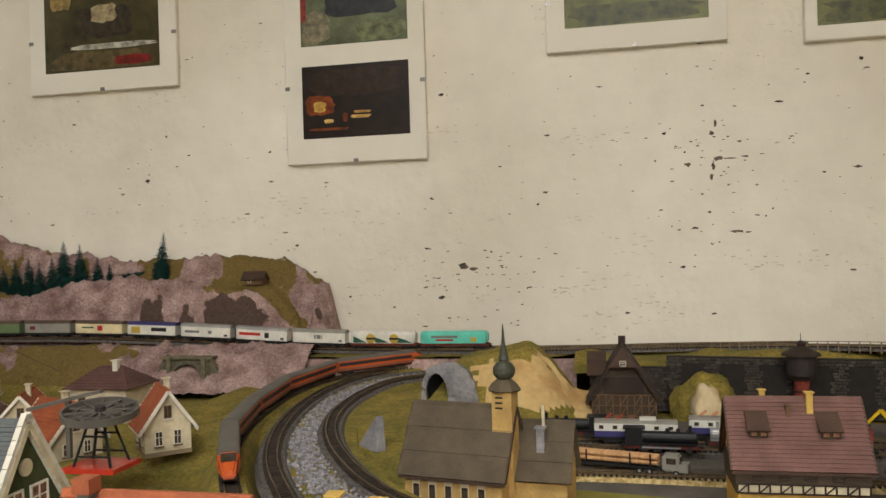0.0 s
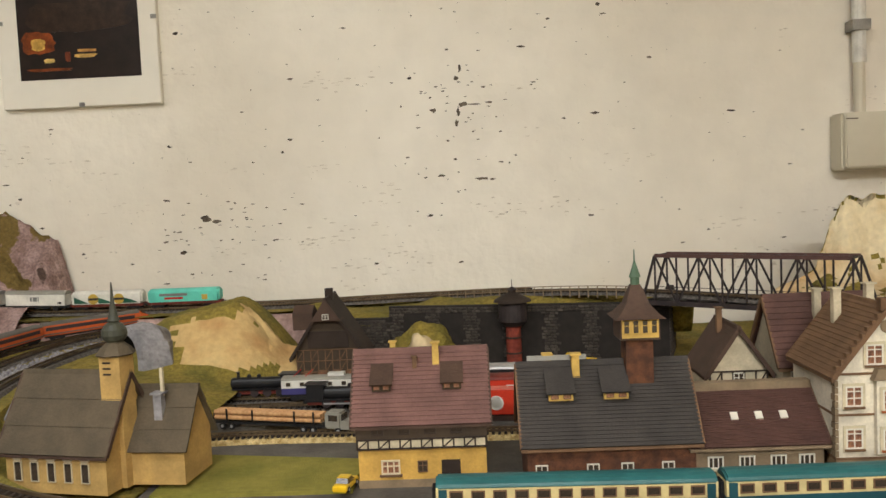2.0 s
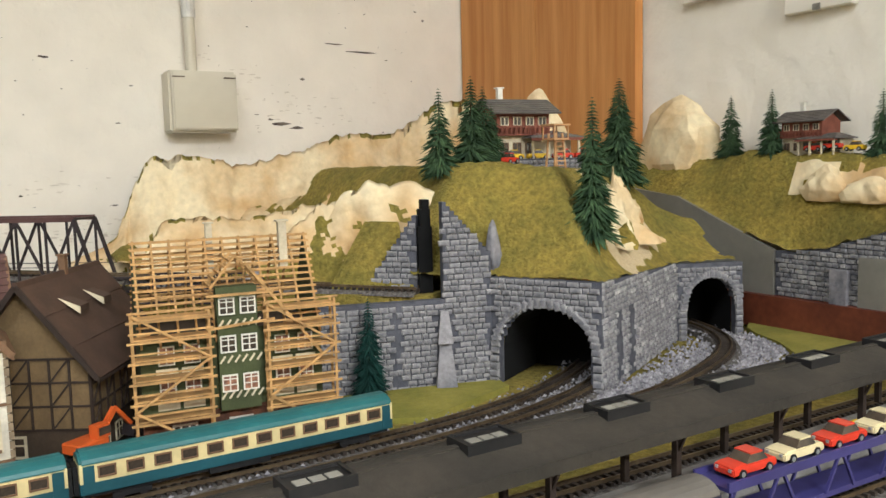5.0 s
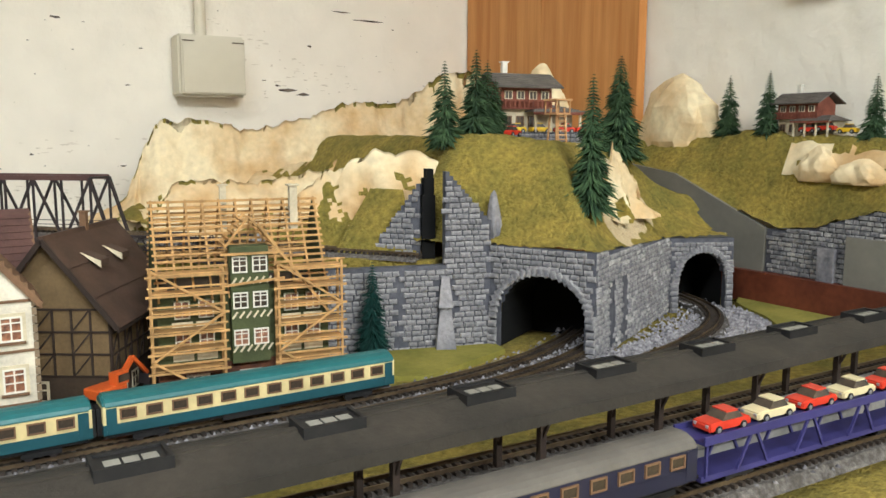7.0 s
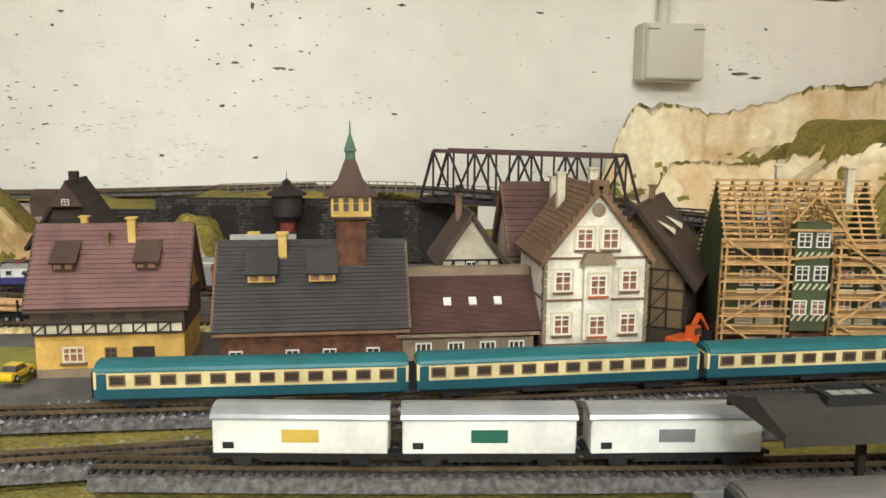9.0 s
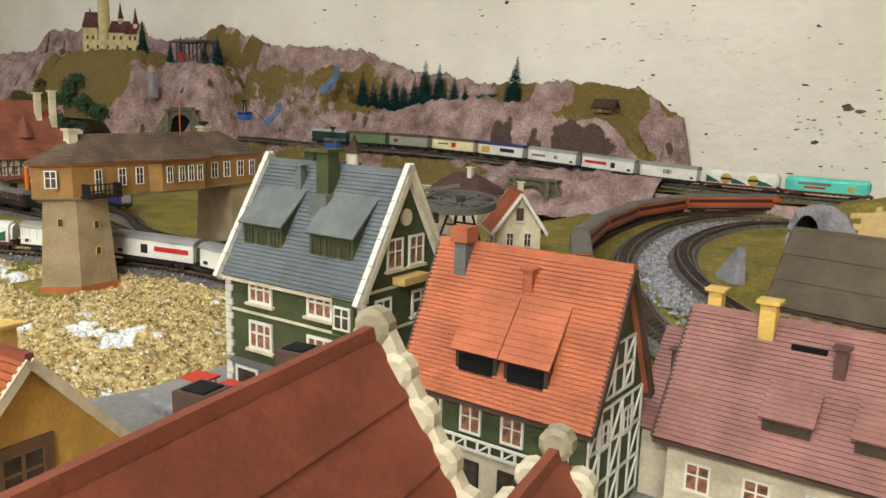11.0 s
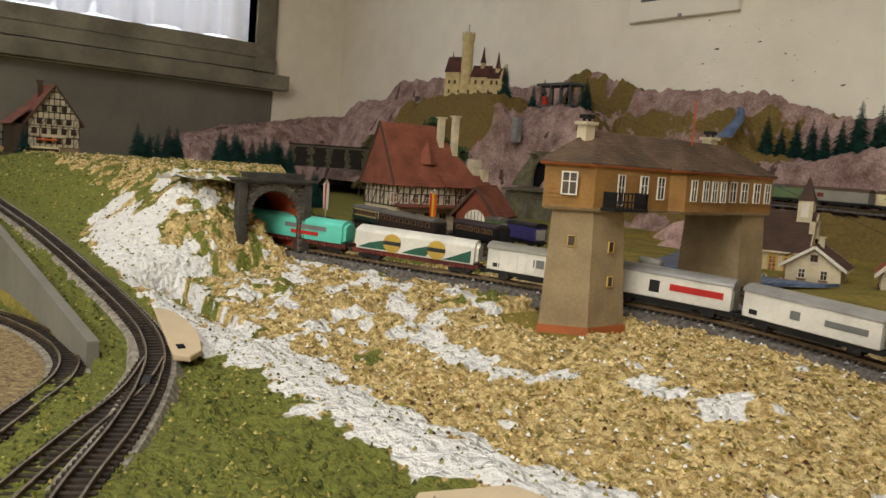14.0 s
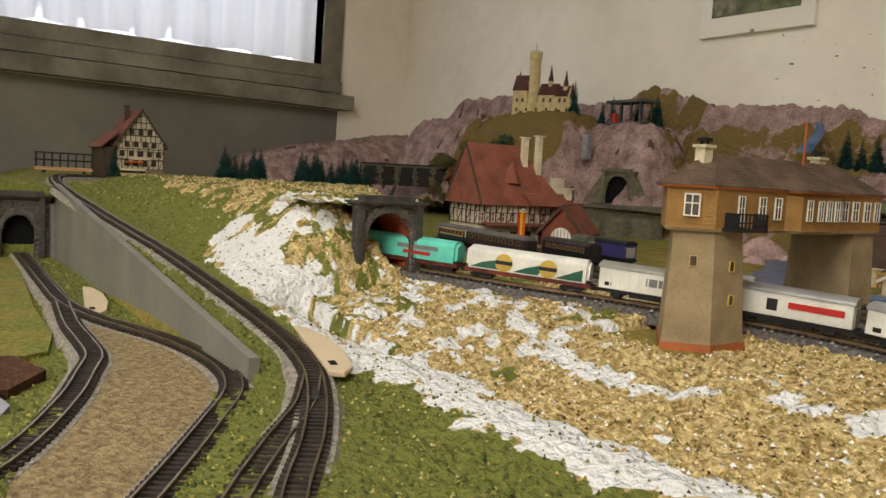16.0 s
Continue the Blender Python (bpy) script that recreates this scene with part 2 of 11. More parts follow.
CARRED = plain("red_car_paint", 204, 62, 42, 0.25)
CARCREAM = plain("cream_car_paint", 220, 204, 160, 0.25)
CARYELLOW = plain("yellow_car_paint", 228, 186, 36, 0.3)
CARBLUE = plain("blue_paint", 60, 92, 160, 0.4)
ORANGEPL = plain("orange_plastic", 206, 92, 38, 0.4)
LOGWOOD = wood("log_wood", rgb(200, 156, 108), rgb(172, 126, 82), scale=40, axis=0)
SCAFWOOD = plain("scaffold_timber", 198, 154, 96, 0.7, 0.8, 120, rand=0.15)
TREETRUNK = plain("fir_trunk", 82, 62, 44, 0.9)
FIR = mat("fir_needles", rgb(62, 92, 66), rgb(40, 68, 50), scale=90, rough=0.9, rand=0.4)
FIRDARK = mat("dark_fir_flock", rgb(26, 66, 58), rgb(18, 50, 44), scale=90, rough=0.95, rand=0.35)
FIRGREEN = mat("green_fir_flock", rgb(72, 94, 60), rgb(40, 60, 38), scale=90, rough=0.95, rand=0.3)
BUSHM = mat("olive_bush", rgb(98, 90, 44), rgb(70, 66, 34), scale=120, rough=0.95, rand=0.4)
REDBUSH = mat("red_bush", rgb(176, 56, 58), rgb(130, 40, 40), scale=120, rough=0.95, rand=0.3)


def house_mat(name, r, g, b, k=0.85):
    return mat(name, rgb(r, g, b), rgb(r * k, g * k, b * k), scale=55, rough=0.75, grain=0.1, bump=0.0003, bump_scale=700)


M_PINKROOF = house_mat("faded_pink_tile", 122, 88, 80)
M_SLATE = house_mat("slate_roof_plastic", 66, 61, 57)
M_BROWNROOF = house_mat("red_brown_roof", 94, 66, 58)
M_BROWNDK = house_mat("dark_brown_roof", 82, 62, 50)
M_GREENSLATE = house_mat("blue_grey_shingle", 102, 106, 106)
M_DORMERGREY = house_mat("grey_felt", 110, 112, 108)
M_ORANGEROOF = house_mat("orange_tile", 180, 102, 68)
M_REDROOF = house_mat("red_tile", 158, 82, 46)
M_MAUVEROOF = house_mat("mauve_tile", 150, 106, 96)
M_REDBROWN = house_mat("smooth_red_brown_roof", 130, 68, 46)
M_CHURCHROOF = house_mat("grey_brown_slate", 94, 82, 64)
M_YELLOW = house_mat("yellow_wall", 214, 170, 84)
M_OCHRE = house_mat("ochre_wall", 196, 160, 96)
M_WHITE = house_mat("off_white_wall", 208, 194, 164)
M_GREENWALL = house_mat("dark_green_wall", 74, 80, 48)
M_GREY = house_mat("grey_base", 112, 112, 110)
M_TAUPE = house_mat("taupe_stone", 142, 122, 96)
M_TIMBER = house_mat("dark_timber", 56, 44, 36)
M_BRICK = mat("brown_brick", rgb(104, 66, 44), rgb(72, 46, 34), scale=160, rough=0.85, grain=0.3)
M_DARKWALL = house_mat("dark_old_wall", 74, 60, 46)
M_TOWNWHITE = house_mat("white_town_wall", 226, 216, 194)
M_SANDBASE = house_mat("sandstone_base", 150, 126, 94)
M_TANPANEL = house_mat("tan_old_panel", 112, 92, 62)
M_TRIM = house_mat("cream_trim", 214, 200, 168)
M_BROWNTRIM = house_mat("brown_trim", 122, 92, 66)
M_CHIM = house_mat("ochre_chimney", 214, 176, 92)
M_WIN = plain("window_frame_white", 226, 220, 204, 0.5)
M_RUST = plain("rust_trim", 172, 96, 50, 0.6)
M_PLANKOCHRE = house_mat("ochre_clapboard", 158, 118, 64)
M_GREYSTUCCO = house_mat("grey_beige_stucco", 164, 146, 112)
M_GLASS = mat("dark_model_glass", rgb(48, 44, 40), rgb(84, 70, 56), scale=110, rough=0.2, spec=0.6)
M_CURTAIN = mat("window_with_red_curtain", rgb(168, 116, 84), rgb(86, 54, 42), scale=260, rough=0.3, spec=0.5)
M_GREENDOOR = house_mat("green_door", 70, 92, 70)

# ---- builders ----
def thing(name, m, label, category, group="", kind=""):
    ob = new(name)
    ob.empty_display_size = 0.01
    ob.matrix_world = m
    return tagged(ob, label, category, group, kind)


def part(name, bm, material, parent=None, label="", m=None, smooth=False, kind=""):
    """Links a bmesh as one mesh object under a thing or a part."""
    me = bpy.data.meshes.new(name)
    bm.to_mesh(me)
    bm.free()
    for x in (material if isinstance(material, (list, tuple)) else (material,)):
        me.materials.append(x)
    if smooth:
        for p in me.polygons:
            p.use_smooth = True
    ob = new(name, me)
    if parent:
        ob.parent = parent
    if m is not None:
        ob.matrix_basis = m
    if label:
        ob["label"] = label
    if kind:
        ob["kind"] = kind
    return ob


def pydata(name, verts, faces, material, parent=None, label="", kind="", smooth=False, index=None):
    me = bpy.data.meshes.new(name)
    me.from_pydata(verts, [], faces)
    for x in (material if isinstance(material, (list, tuple)) else (material,)):
        me.materials.append(x)
    if index is not None:
        me.polygons.foreach_set("material_index", index)
    if smooth:
        me.polygons.foreach_set("use_smooth", [True] * len(me.polygons))
    ob = new(name, me)
    if parent:
        ob.parent = parent
    if label:
        ob["label"] = label
    if kind:
        ob["kind"] = kind
    return ob


def hexa(bm, pts):
    """A six-sided body of eight corners: four below and four above, both anticlockwise."""
    v = [bm.verts.new(p) for p in pts]
    for f in ((3, 2, 1, 0), (4, 5, 6, 7), (0, 1, 5, 4), (1, 2, 6, 5), (2, 3, 7, 6), (3, 0, 4, 7)):
        bm.faces.new([v[i] for i in f])
    return v


def box(bm, x0, x1, y0, y1, z0, z1):
    return hexa(bm, [(x0, y0, z0), (x1, y0, z0), (x1, y1, z0), (x0, y1, z0), (x0, y0, z1), (x1, y0, z1), (x1, y1, z1), (x0, y1, z1)])


def boxes(*rows):
    bm = bmesh.new()
    for r in rows:
        box(bm, *r)
    return bm


def bar(bm, a, b, w, h=None):
    """A square bar from a to b."""
    a, b = Vector(a), Vector(b)
    d = (b - a).normalized()
    up = Vector((0, 0, 1)) if abs(d.z) < 0.95 else Vector((0, 1, 0))
    s = d.cross(up).normalized() * (w / 2)
    u = s.normalized().cross(d) * ((h or w) / 2)
    hexa(bm, [a - s - u, a + s - u, b + s - u, b - s - u, a - s + u, a + s + u, b + s + u, b - s + u])


def disc(bm, x, y, z0, z1, r0, r1=None, n=16, close=True):
    """An upright round body; r0 below, r1 above."""
    r1 = r0 if r1 is None else r1
    lo = [bm.verts.new((x + r0 * math.cos(2 * math.pi * i / n), y + r0 * math.sin(2 * math.pi * i / n), z0)) for i in range(n)]
    hi = [bm.verts.new((x + r1 * math.cos(2 * math.pi * i / n), y + r1 * math.sin(2 * math.pi * i / n), z1)) for i in range(n)]
    for i in range(n):
        bm.faces.new((lo[i], lo[(i + 1) % n], hi[(i + 1) % n], hi[i]))
    if close:
        bm.faces.new(lo[::-1])
        bm.faces.new(hi)


def lathe(bm, x, y, rows, n=18):
    """A turned body of (radius, height) rows."""
    rings = [[bm.verts.new((x + r * math.cos(2 * math.pi * i / n), y + r * math.sin(2 * math.pi * i / n), z)) for i in range(n)] for r, z in rows]
    for a, b in zip(rings, rings[1:]):
        for i in range(n):
            bm.faces.new((a[i], a[(i + 1) % n], b[(i + 1) % n], b[i]))
    bm.faces.new(rings[0][::-1])
    bm.faces.new(rings[-1])


def prism(bm, outline, y0, y1):
    """An outline in x and z, pushed from y0 to y1."""
    a = [bm.verts.new((x, y0, z)) for x, z in outline]
    b = [bm.verts.new((x, y1, z)) for x, z in outline]
    n = len(outline)
    for i in range(n):
        bm.faces.new((a[i], a[(i + 1) % n], b[(i + 1) % n], b[i]))
    bm.faces.new(a[::-1])
    bm.faces.new(b)
    bmesh.ops.recalc_face_normals(bm, faces=bm.faces)


def prism_x(bm, outline, x0, x1):
    """An outline in y and z, pushed from x0 to x1."""
    a = [bm.verts.new((x0, y, z)) for y, z in outline]
    b = [bm.verts.new((x1, y, z)) for y, z in outline]
    n = len(outline)
    for i in range(n):
        bm.faces.new((a[i], a[(i + 1) % n], b[(i + 1) % n], b[i]))
    bm.faces.new(a[::-1])
    bm.faces.new(b)
    bmesh.ops.recalc_face_normals(bm, faces=bm.faces)


def spline(points, step=0.004):
    """A smooth line through points of any dimension, in even steps."""
    p = [np.array(q, float) for q in points]
    p = [2 * p[0] - p[1], *p, 2 * p[-1] - p[-2]]
    out = []
    for i in range(1, len(p) - 2):
        for t in np.linspace(0, 1, 24, endpoint=False):
            a, b, c, d = p[i - 1:i + 3]
            out.append(0.5 * (2 * b + (c - a) * t + (2 * a - 5 * b + 4 * c - d) * t * t + (3 * b - a - 3 * c + d) * t ** 3))
    out.append(p[-2])
    out = np.array(out)
    s = np.concatenate([[0], np.cumsum(np.linalg.norm(np.diff(out, axis=0), axis=1))])
    n = max(2, int(round(s[-1] / step)) + 1)
    q = np.linspace(0, s[-1], n)
    return np.stack([np.interp(q, s, out[:, k]) for k in range(out.shape[1])], 1)


def sideways(path):
    d = np.gradient(path[:, :2], axis=0)
    d /= np.linalg.norm(d, axis=1)[:, None] + 1e-9
    return d, np.stack([-d[:, 1], d[:, 0]], 1)


def sweep(path, section, close=True):
    """Vertices and faces of a section (sideways, up) drawn along a path."""
    _, s = sideways(path)
    n, k = len(path), len(section)
    v = [(path[i, 0] + s[i, 0] * a, path[i, 1] + s[i, 1] * a, path[i, 2] + b) for i in range(n) for a, b in section]
    f = [(i * k + j, i * k + (j + 1) % k, (i + 1) * k + (j + 1) % k, (i + 1) * k + j) for i in range(n - 1) for j in range(k if close else k - 1)]
    if close:
        f += [tuple(range(k))[::-1], tuple((n - 1) * k + j for j in range(k))]
    return v, f


def track(points, label="narrow model track with brown sleepers and steel rails", bed=0.0102, depth=0.006, bed_mat=None, stones=0):
    """A model track along points on its rail foot: bed, sleepers and two rails."""
    path = spline(points, 0.0050)
    ob = thing("model_track", Matrix(), label, "track", "tracks of the layout")
    v, f = sweep(path, [(-bed - depth * 0.6, -depth), (bed + depth * 0.6, -depth), (bed, -0.001), (-bed, -0.001)])
    pydata("ballast_bed", v, f, bed_mat or BALLAST, ob)
    d, s = sideways(path)
    v, f = [], []
    for i in range(len(path)):
        x, y, z = path[i]
        a, b = d[i] * 0.0011, s[i] * 0.0078
        n = len(v)
        for h in (-0.0012, 0.0009):
            v += [(x - a[0] - b[0], y - a[1] - b[1], z + h), (x + a[0] - b[0], y + a[1] - b[1], z + h), (x + a[0] + b[0], y + a[1] + b[1], z + h), (x - a[0] + b[0], y - a[1] + b[1], z + h)]
        f += [(n + 4, n + 5, n + 6, n + 7), (n, n + 1, n + 5, n + 4), (n + 1, n + 2, n + 6, n + 5), (n + 2, n + 3, n + 7, n + 6), (n + 3, n, n + 4, n + 7)]
    pydata("sleepers", v, f, SLEEPER, ob, kind="stuff")
    for side in (-0.0045, 0.0045):
        v, f = sweep(path, [(side - 0.0006, 0.0005), (side + 0.0006, 0.0005), (side + 0.0005, 0.0026), (side - 0.0005, 0.0026)])
        pydata("rail", v, f, RAIL, ob)
    if stones:
        r = random.Random(len(path))
        v, f = [], []
        for _ in range(stones):
            i = r.randrange(len(path))
            o = r.choice((-1, 1)) * r.uniform(0.008, bed + 0.006)
            x, y, z = path[i, 0] + s[i, 0] * o, path[i, 1] + s[i, 1] * o, path[i, 2] - 0.0005
            pebble(v, f, x, y, z, r.uniform(0.0008, 0.0018), r)
        pydata("ballast_stones", v, f, STONECHIP, ob, kind="stuff")
    return ob


def pebble(v, f, x, y, z, s, r):
    n = len(v)
    w = [s * r.uniform(0.6, 1.3) for _ in range(6)]
    v += [(x - w[0], y, z), (x, y - w[1], z), (x + w[2], y, z), (x, y + w[3], z), (x, y, z + w[4]), (x, y, z - s * 0.3)]
    f += [(n, n + 1, n + 4), (n + 1, n + 2, n + 4), (n + 2, n + 3, n + 4), (n + 3, n, n + 4)]


def smooth01(x, a, b):
    t = min(1.0, max(0.0, (x - a) / (b - a)))
    return t * t * (3 - 2 * t)


def fbm(x, y, scale, seed=0.0, octaves=4):
    return noise.fractal(Vector((x * scale + seed, y * scale - seed, seed * 0.37)), 0.9, 2.0, octaves)


def terrain(name, x0, x1, y0, y1, step, zf, mf, mats, label, category, inside=None, kind="structure", cover=None):
    """A sheet of land: zf gives the height, mf the surface of each small face."""
    nx, ny = int(round((x1 - x0) / step)) + 1, int(round((y1 - y0) / step)) + 1
    xs, ys = np.linspace(x0, x1, nx), np.linspace(y0, y1, ny)
    v = [(x, y, zf(x, y)) for y in ys for x in xs]
    f, idx = [], []
    for j in range(ny - 1):
        for i in range(nx - 1):
            cx, cy = (xs[i] + xs[i + 1]) / 2, (ys[j] + ys[j + 1]) / 2
            if inside and not inside(cx, cy):
                continue
            a = j * nx + i
            f.append((a, a + 1, a + nx + 1, a + nx))
            slope = (v[a + 1][2] - v[a][2]) / step, (v[a + nx][2] - v[a][2]) / step
            idx.append(mf(cx, cy, v[a][2], math.hypot(*slope)))
    ob = pydata(name, v, f, mats, index=None if cover else idx, smooth=True)
    if cover:
        # share of each further surface round every corner, softened over its neighbours
        k = np.array([mf(x, y, v[j * nx + i][2], 0.0) for j, y in enumerate(ys) for i, x in enumerate(xs)]).reshape(ny, nx)
        chan = []
        for c in cover:
            g = (k == c).astype(float)
            for _ in range(2):
                p = np.pad(g, 1, mode="edge")
                g = (p[:-2, 1:-1] + p[2:, 1:-1] + p[1:-1, :-2] + p[1:-1, 2:] + 2 * p[1:-1, 1:-1]) / 6
            chan.append(g.ravel())
        col = np.zeros((nx * ny, 4))
        for c in range(len(chan)):
            col[:, c] = chan[c]
        at = ob.data.color_attributes.new("cover", "FLOAT_COLOR", "POINT")
        at.data.foreach_set("color", col.ravel())
    return tagged(ob, label, category, kind=kind)


def in_poly(poly):
    def test(x, y):
        c = False
        for (xa, ya), (xb, yb) in zip(poly, poly[1:] + poly[:1]):
            if (ya > y) != (yb > y) and x < (xb - xa) * (y - ya) / (yb - ya) + xa:
                c = not c
        return c
    return test


STONE_MESHES = {}


def stone_mesh(material, w, h, k):
    key = (material.name, round(w, 4), round(h, 4), k)
    if key not in STONE_MESHES:
        r = random.Random(k * 7 + 1)
        bm = bmesh.new()
        d = h * r.uniform(0.25, 0.5)
        i = h * 0.16
        j = lambda: r.uniform(-0.08, 0.08) * h
        hexa(bm, [(-w / 2 + j(), 0, -h / 2 + j()), (w / 2 + j(), 0, -h / 2 + j()), (w / 2 + j(), 0, h / 2 + j()), (-w / 2 + j(), 0, h / 2 + j()),
                  (-w / 2 + i + j(), -d, -h / 2 + i), (w / 2 - i, -d, -h / 2 + i + j()), (w / 2 - i + j(), -d, h / 2 - i), (-w / 2 + i, -d, h / 2 - i + j())])
        bmesh.ops.recalc_face_normals(bm, faces=bm.faces)
        me = bpy.data.meshes.new("stone")
        bm.to_mesh(me)
        bm.free()
        me.materials.append(material)
        STONE_MESHES[key] = me
    return STONE_MESHES[key]


def stone_wall(name, a, b, z0, z1, label, stone_mat, back_mat, w=0.0075, h=0.0042, arch=None, niches=(), top=None, cap=280, thick=0.008, coping=True, parent=None, bore=True):
    """A wall of laid stones from a to b (x, y), seen from the right hand of that way.
    arch: (middle, half width, spring height, top height) along the wall, in metres. top: height along the wall as a function."""
    a, b = Vector(a), Vector(b)
    length = (b - a).length
    ang = math.degrees(math.atan2(b.y - a.y, b.x - a.x))
    ob = thing(name, pose(a.x, a.y, 0, 0, 0, ang), label, "wall", kind="structure") if parent is None else parent
    topf = top or (lambda s: z1)

    def opening(s, z, grow=0.0):
        if not arch:
            return False
        mid, half, spring, head = arch
        if abs(s - mid) > half + grow:
            return False
        if z < spring:
            return True
        q = (s - mid) / (half + grow)
        return z < spring + (head + grow - spring) * math.sqrt(max(0, 1 - q * q))
    # backing, in upright strips with the opening left free
    bm = bmesh.new()
    n = max(2, int(length / 0.003))
    for i in range(n):
        s0, s1 = length * i / n, length * (i + 1) / n
        s = (s0 + s1) / 2
        low = z0
        if arch and abs(s - arch[0]) < arch[1]:
            q = (s - arch[0]) / arch[1]
            low = arch[2] + (arch[3] - arch[2]) * math.sqrt(max(0, 1 - q * q))
        if topf(s) > low:
            box(bm, s0, s1, 0.0, thick, low, topf(s))
    bmesh.ops.remove_doubles(bm, verts=bm.verts, dist=1e-5)
    part("wall_core", bm, back_mat, ob)
    r = random.Random(int(abs(a.x * 1000) + abs(b.y * 777)))
    rows = int((max(topf(length * k / 20) for k in range(21)) - z0) / h)
    todo = []
    for j in range(rows):
        z = z0 + (j + 0.5) * h
        s = -r.uniform(0, w)
        while s < length:
            ww = w * r.choice((0.7, 0.9, 1.0, 1.25))
            c = s + ww / 2
            s += ww
            if c < ww * 0.3 or c > length - ww * 0.3 or z > topf(c) - h * 0.3:
                continue
            if opening(c, z, 0.003) or any(n0 < c < n1 and z < n2 for n0, n1, n2 in niches):
                continue
            todo.append((c, z, ww))
    r.shuffle(todo)
    for c, z, ww in todo[:cap]:
        o = new("stone", stone_mesh(stone_mat, ww * 0.92, h * 0.9, r.randrange(5)))
        o.parent, o.location = ob, (c, 0, z)
    if len(todo) > cap:
        bm = bmesh.new()
        for c, z, ww in todo[cap:]:
            x, y, d, g = ww * 0.45, h * 0.44, h * r.uniform(0.25, 0.5), h * 0.14
            hexa(bm, [(c - x, 0, z - y), (c + x, 0, z - y), (c + x, 0, z + y), (c - x, 0, z + y), (c - x + g, -d, z - y + g), (c + x - g, -d, z - y + g), (c + x - g, -d, z + y - g), (c - x + g, -d, z + y - g)])
        bmesh.ops.recalc_face_normals(bm, faces=bm.faces)
        part("stones", bm, stone_mat, ob, kind="stuff")
    if arch:
        mid, half, spring, head = arch
        for k in range(25):
            q = math.pi * k / 24
            c, z = mid - (half + 0.003) * math.cos(q), spring + (head - spring + 0.003) * math.sin(q)
            o = new("arch_stone", stone_mesh(stone_mat, 0.0075, 0.0052, k % 5))
            o.parent = ob
            o.matrix_basis = pose(c, -0.001, z) @ Matrix.Rotation(math.pi - q, 4, "Y")
        for k in range(int((spring - z0) / 0.0055)):
            for sd in (-1, 1):
                o = new("arch_stone", stone_mesh(stone_mat, 0.0075, 0.0052, (k + 2) % 5))
                o.parent = ob
                o.matrix_basis = pose(mid + sd * (half + 0.0035), -0.001, z0 + (k + 0.5) * 0.0055)
        if not bore:
            return ob
        # bore behind the opening, closed and coloured black for its unlit depth
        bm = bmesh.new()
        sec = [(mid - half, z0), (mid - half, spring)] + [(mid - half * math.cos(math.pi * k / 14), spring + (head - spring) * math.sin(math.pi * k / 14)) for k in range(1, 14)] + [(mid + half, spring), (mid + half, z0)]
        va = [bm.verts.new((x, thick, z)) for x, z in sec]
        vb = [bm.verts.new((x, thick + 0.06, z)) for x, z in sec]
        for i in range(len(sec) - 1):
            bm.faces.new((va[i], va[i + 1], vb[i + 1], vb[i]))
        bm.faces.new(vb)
        part("tunnel_bore", bm, BLACK, ob, "tunnel bore coloured black for its darkness")
    return ob


def fir(x, y, z, h, r, material, label, tilt=(0, 0), sparse=1.0, seed=0):
    """A fir with a trunk and whorls of drooping needle sprays."""
    ob = thing("fir_tree", pose(x, y, z, tilt[0], tilt[1], seed * 40), label, "tree", "fir trees")
    bm = bmesh.new()
    disc(bm, 0, 0, -0.004, h * 0.95, max(0.0009, h * 0.02), 0.0003, 7)
    part("trunk", bm, TREETRUNK, ob)
    q = random.Random(seed * 31 + 5)
    v, f = [], []
    tiers = int((17 + h * 150) * sparse)
    for i in range(tiers):
        t = i / (tiers - 1)
        zz = h * (0.08 + 0.9 * t)
        rr = r * (1 - t) ** 0.8 * q.uniform(0.72, 1.2) + r * 0.07
        k = max(7, int((15 + 30 * (1 - t)) * sparse))
        o = q.uniform(0, 6.28)
        for j in range(k):
            an = o + 6.283 * j / k + q.uniform(-0.2, 0.2)
            L = rr * q.uniform(0.7, 1.15)
            wd = max(0.0004, L * 0.075)
            drop = L * q.uniform(0.15, 0.55)
            c, s = math.cos(an), math.sin(an)
            n = len(v)
            v += [(0, 0, zz + L * 0.12), (c * L * 0.55 - s * wd, s * L * 0.55 + c * wd, zz - drop * 0.35), (c * L, s * L, zz - drop), (c * L * 0.55 + s * wd, s * L * 0.55 - c * wd, zz - drop * 0.35), (c * L * 0.55, s * L * 0.55, zz - drop * 0.35 + wd * 0.6), (c * L * 0.5, s * L * 0.5, zz - drop * 0.35 - wd * 0.5)]
            f += [(n, n + 1, n + 4), (n + 1, n + 2, n + 4), (n + 2, n + 3, n + 4), (n + 3, n, n + 4), (n, n + 5, n + 1), (n + 1, n + 5, n + 2), (n + 2, n + 5, n + 3), (n + 3, n + 5, n)]
    pydata("crown", v, f, material, ob, kind="stuff")
    return ob


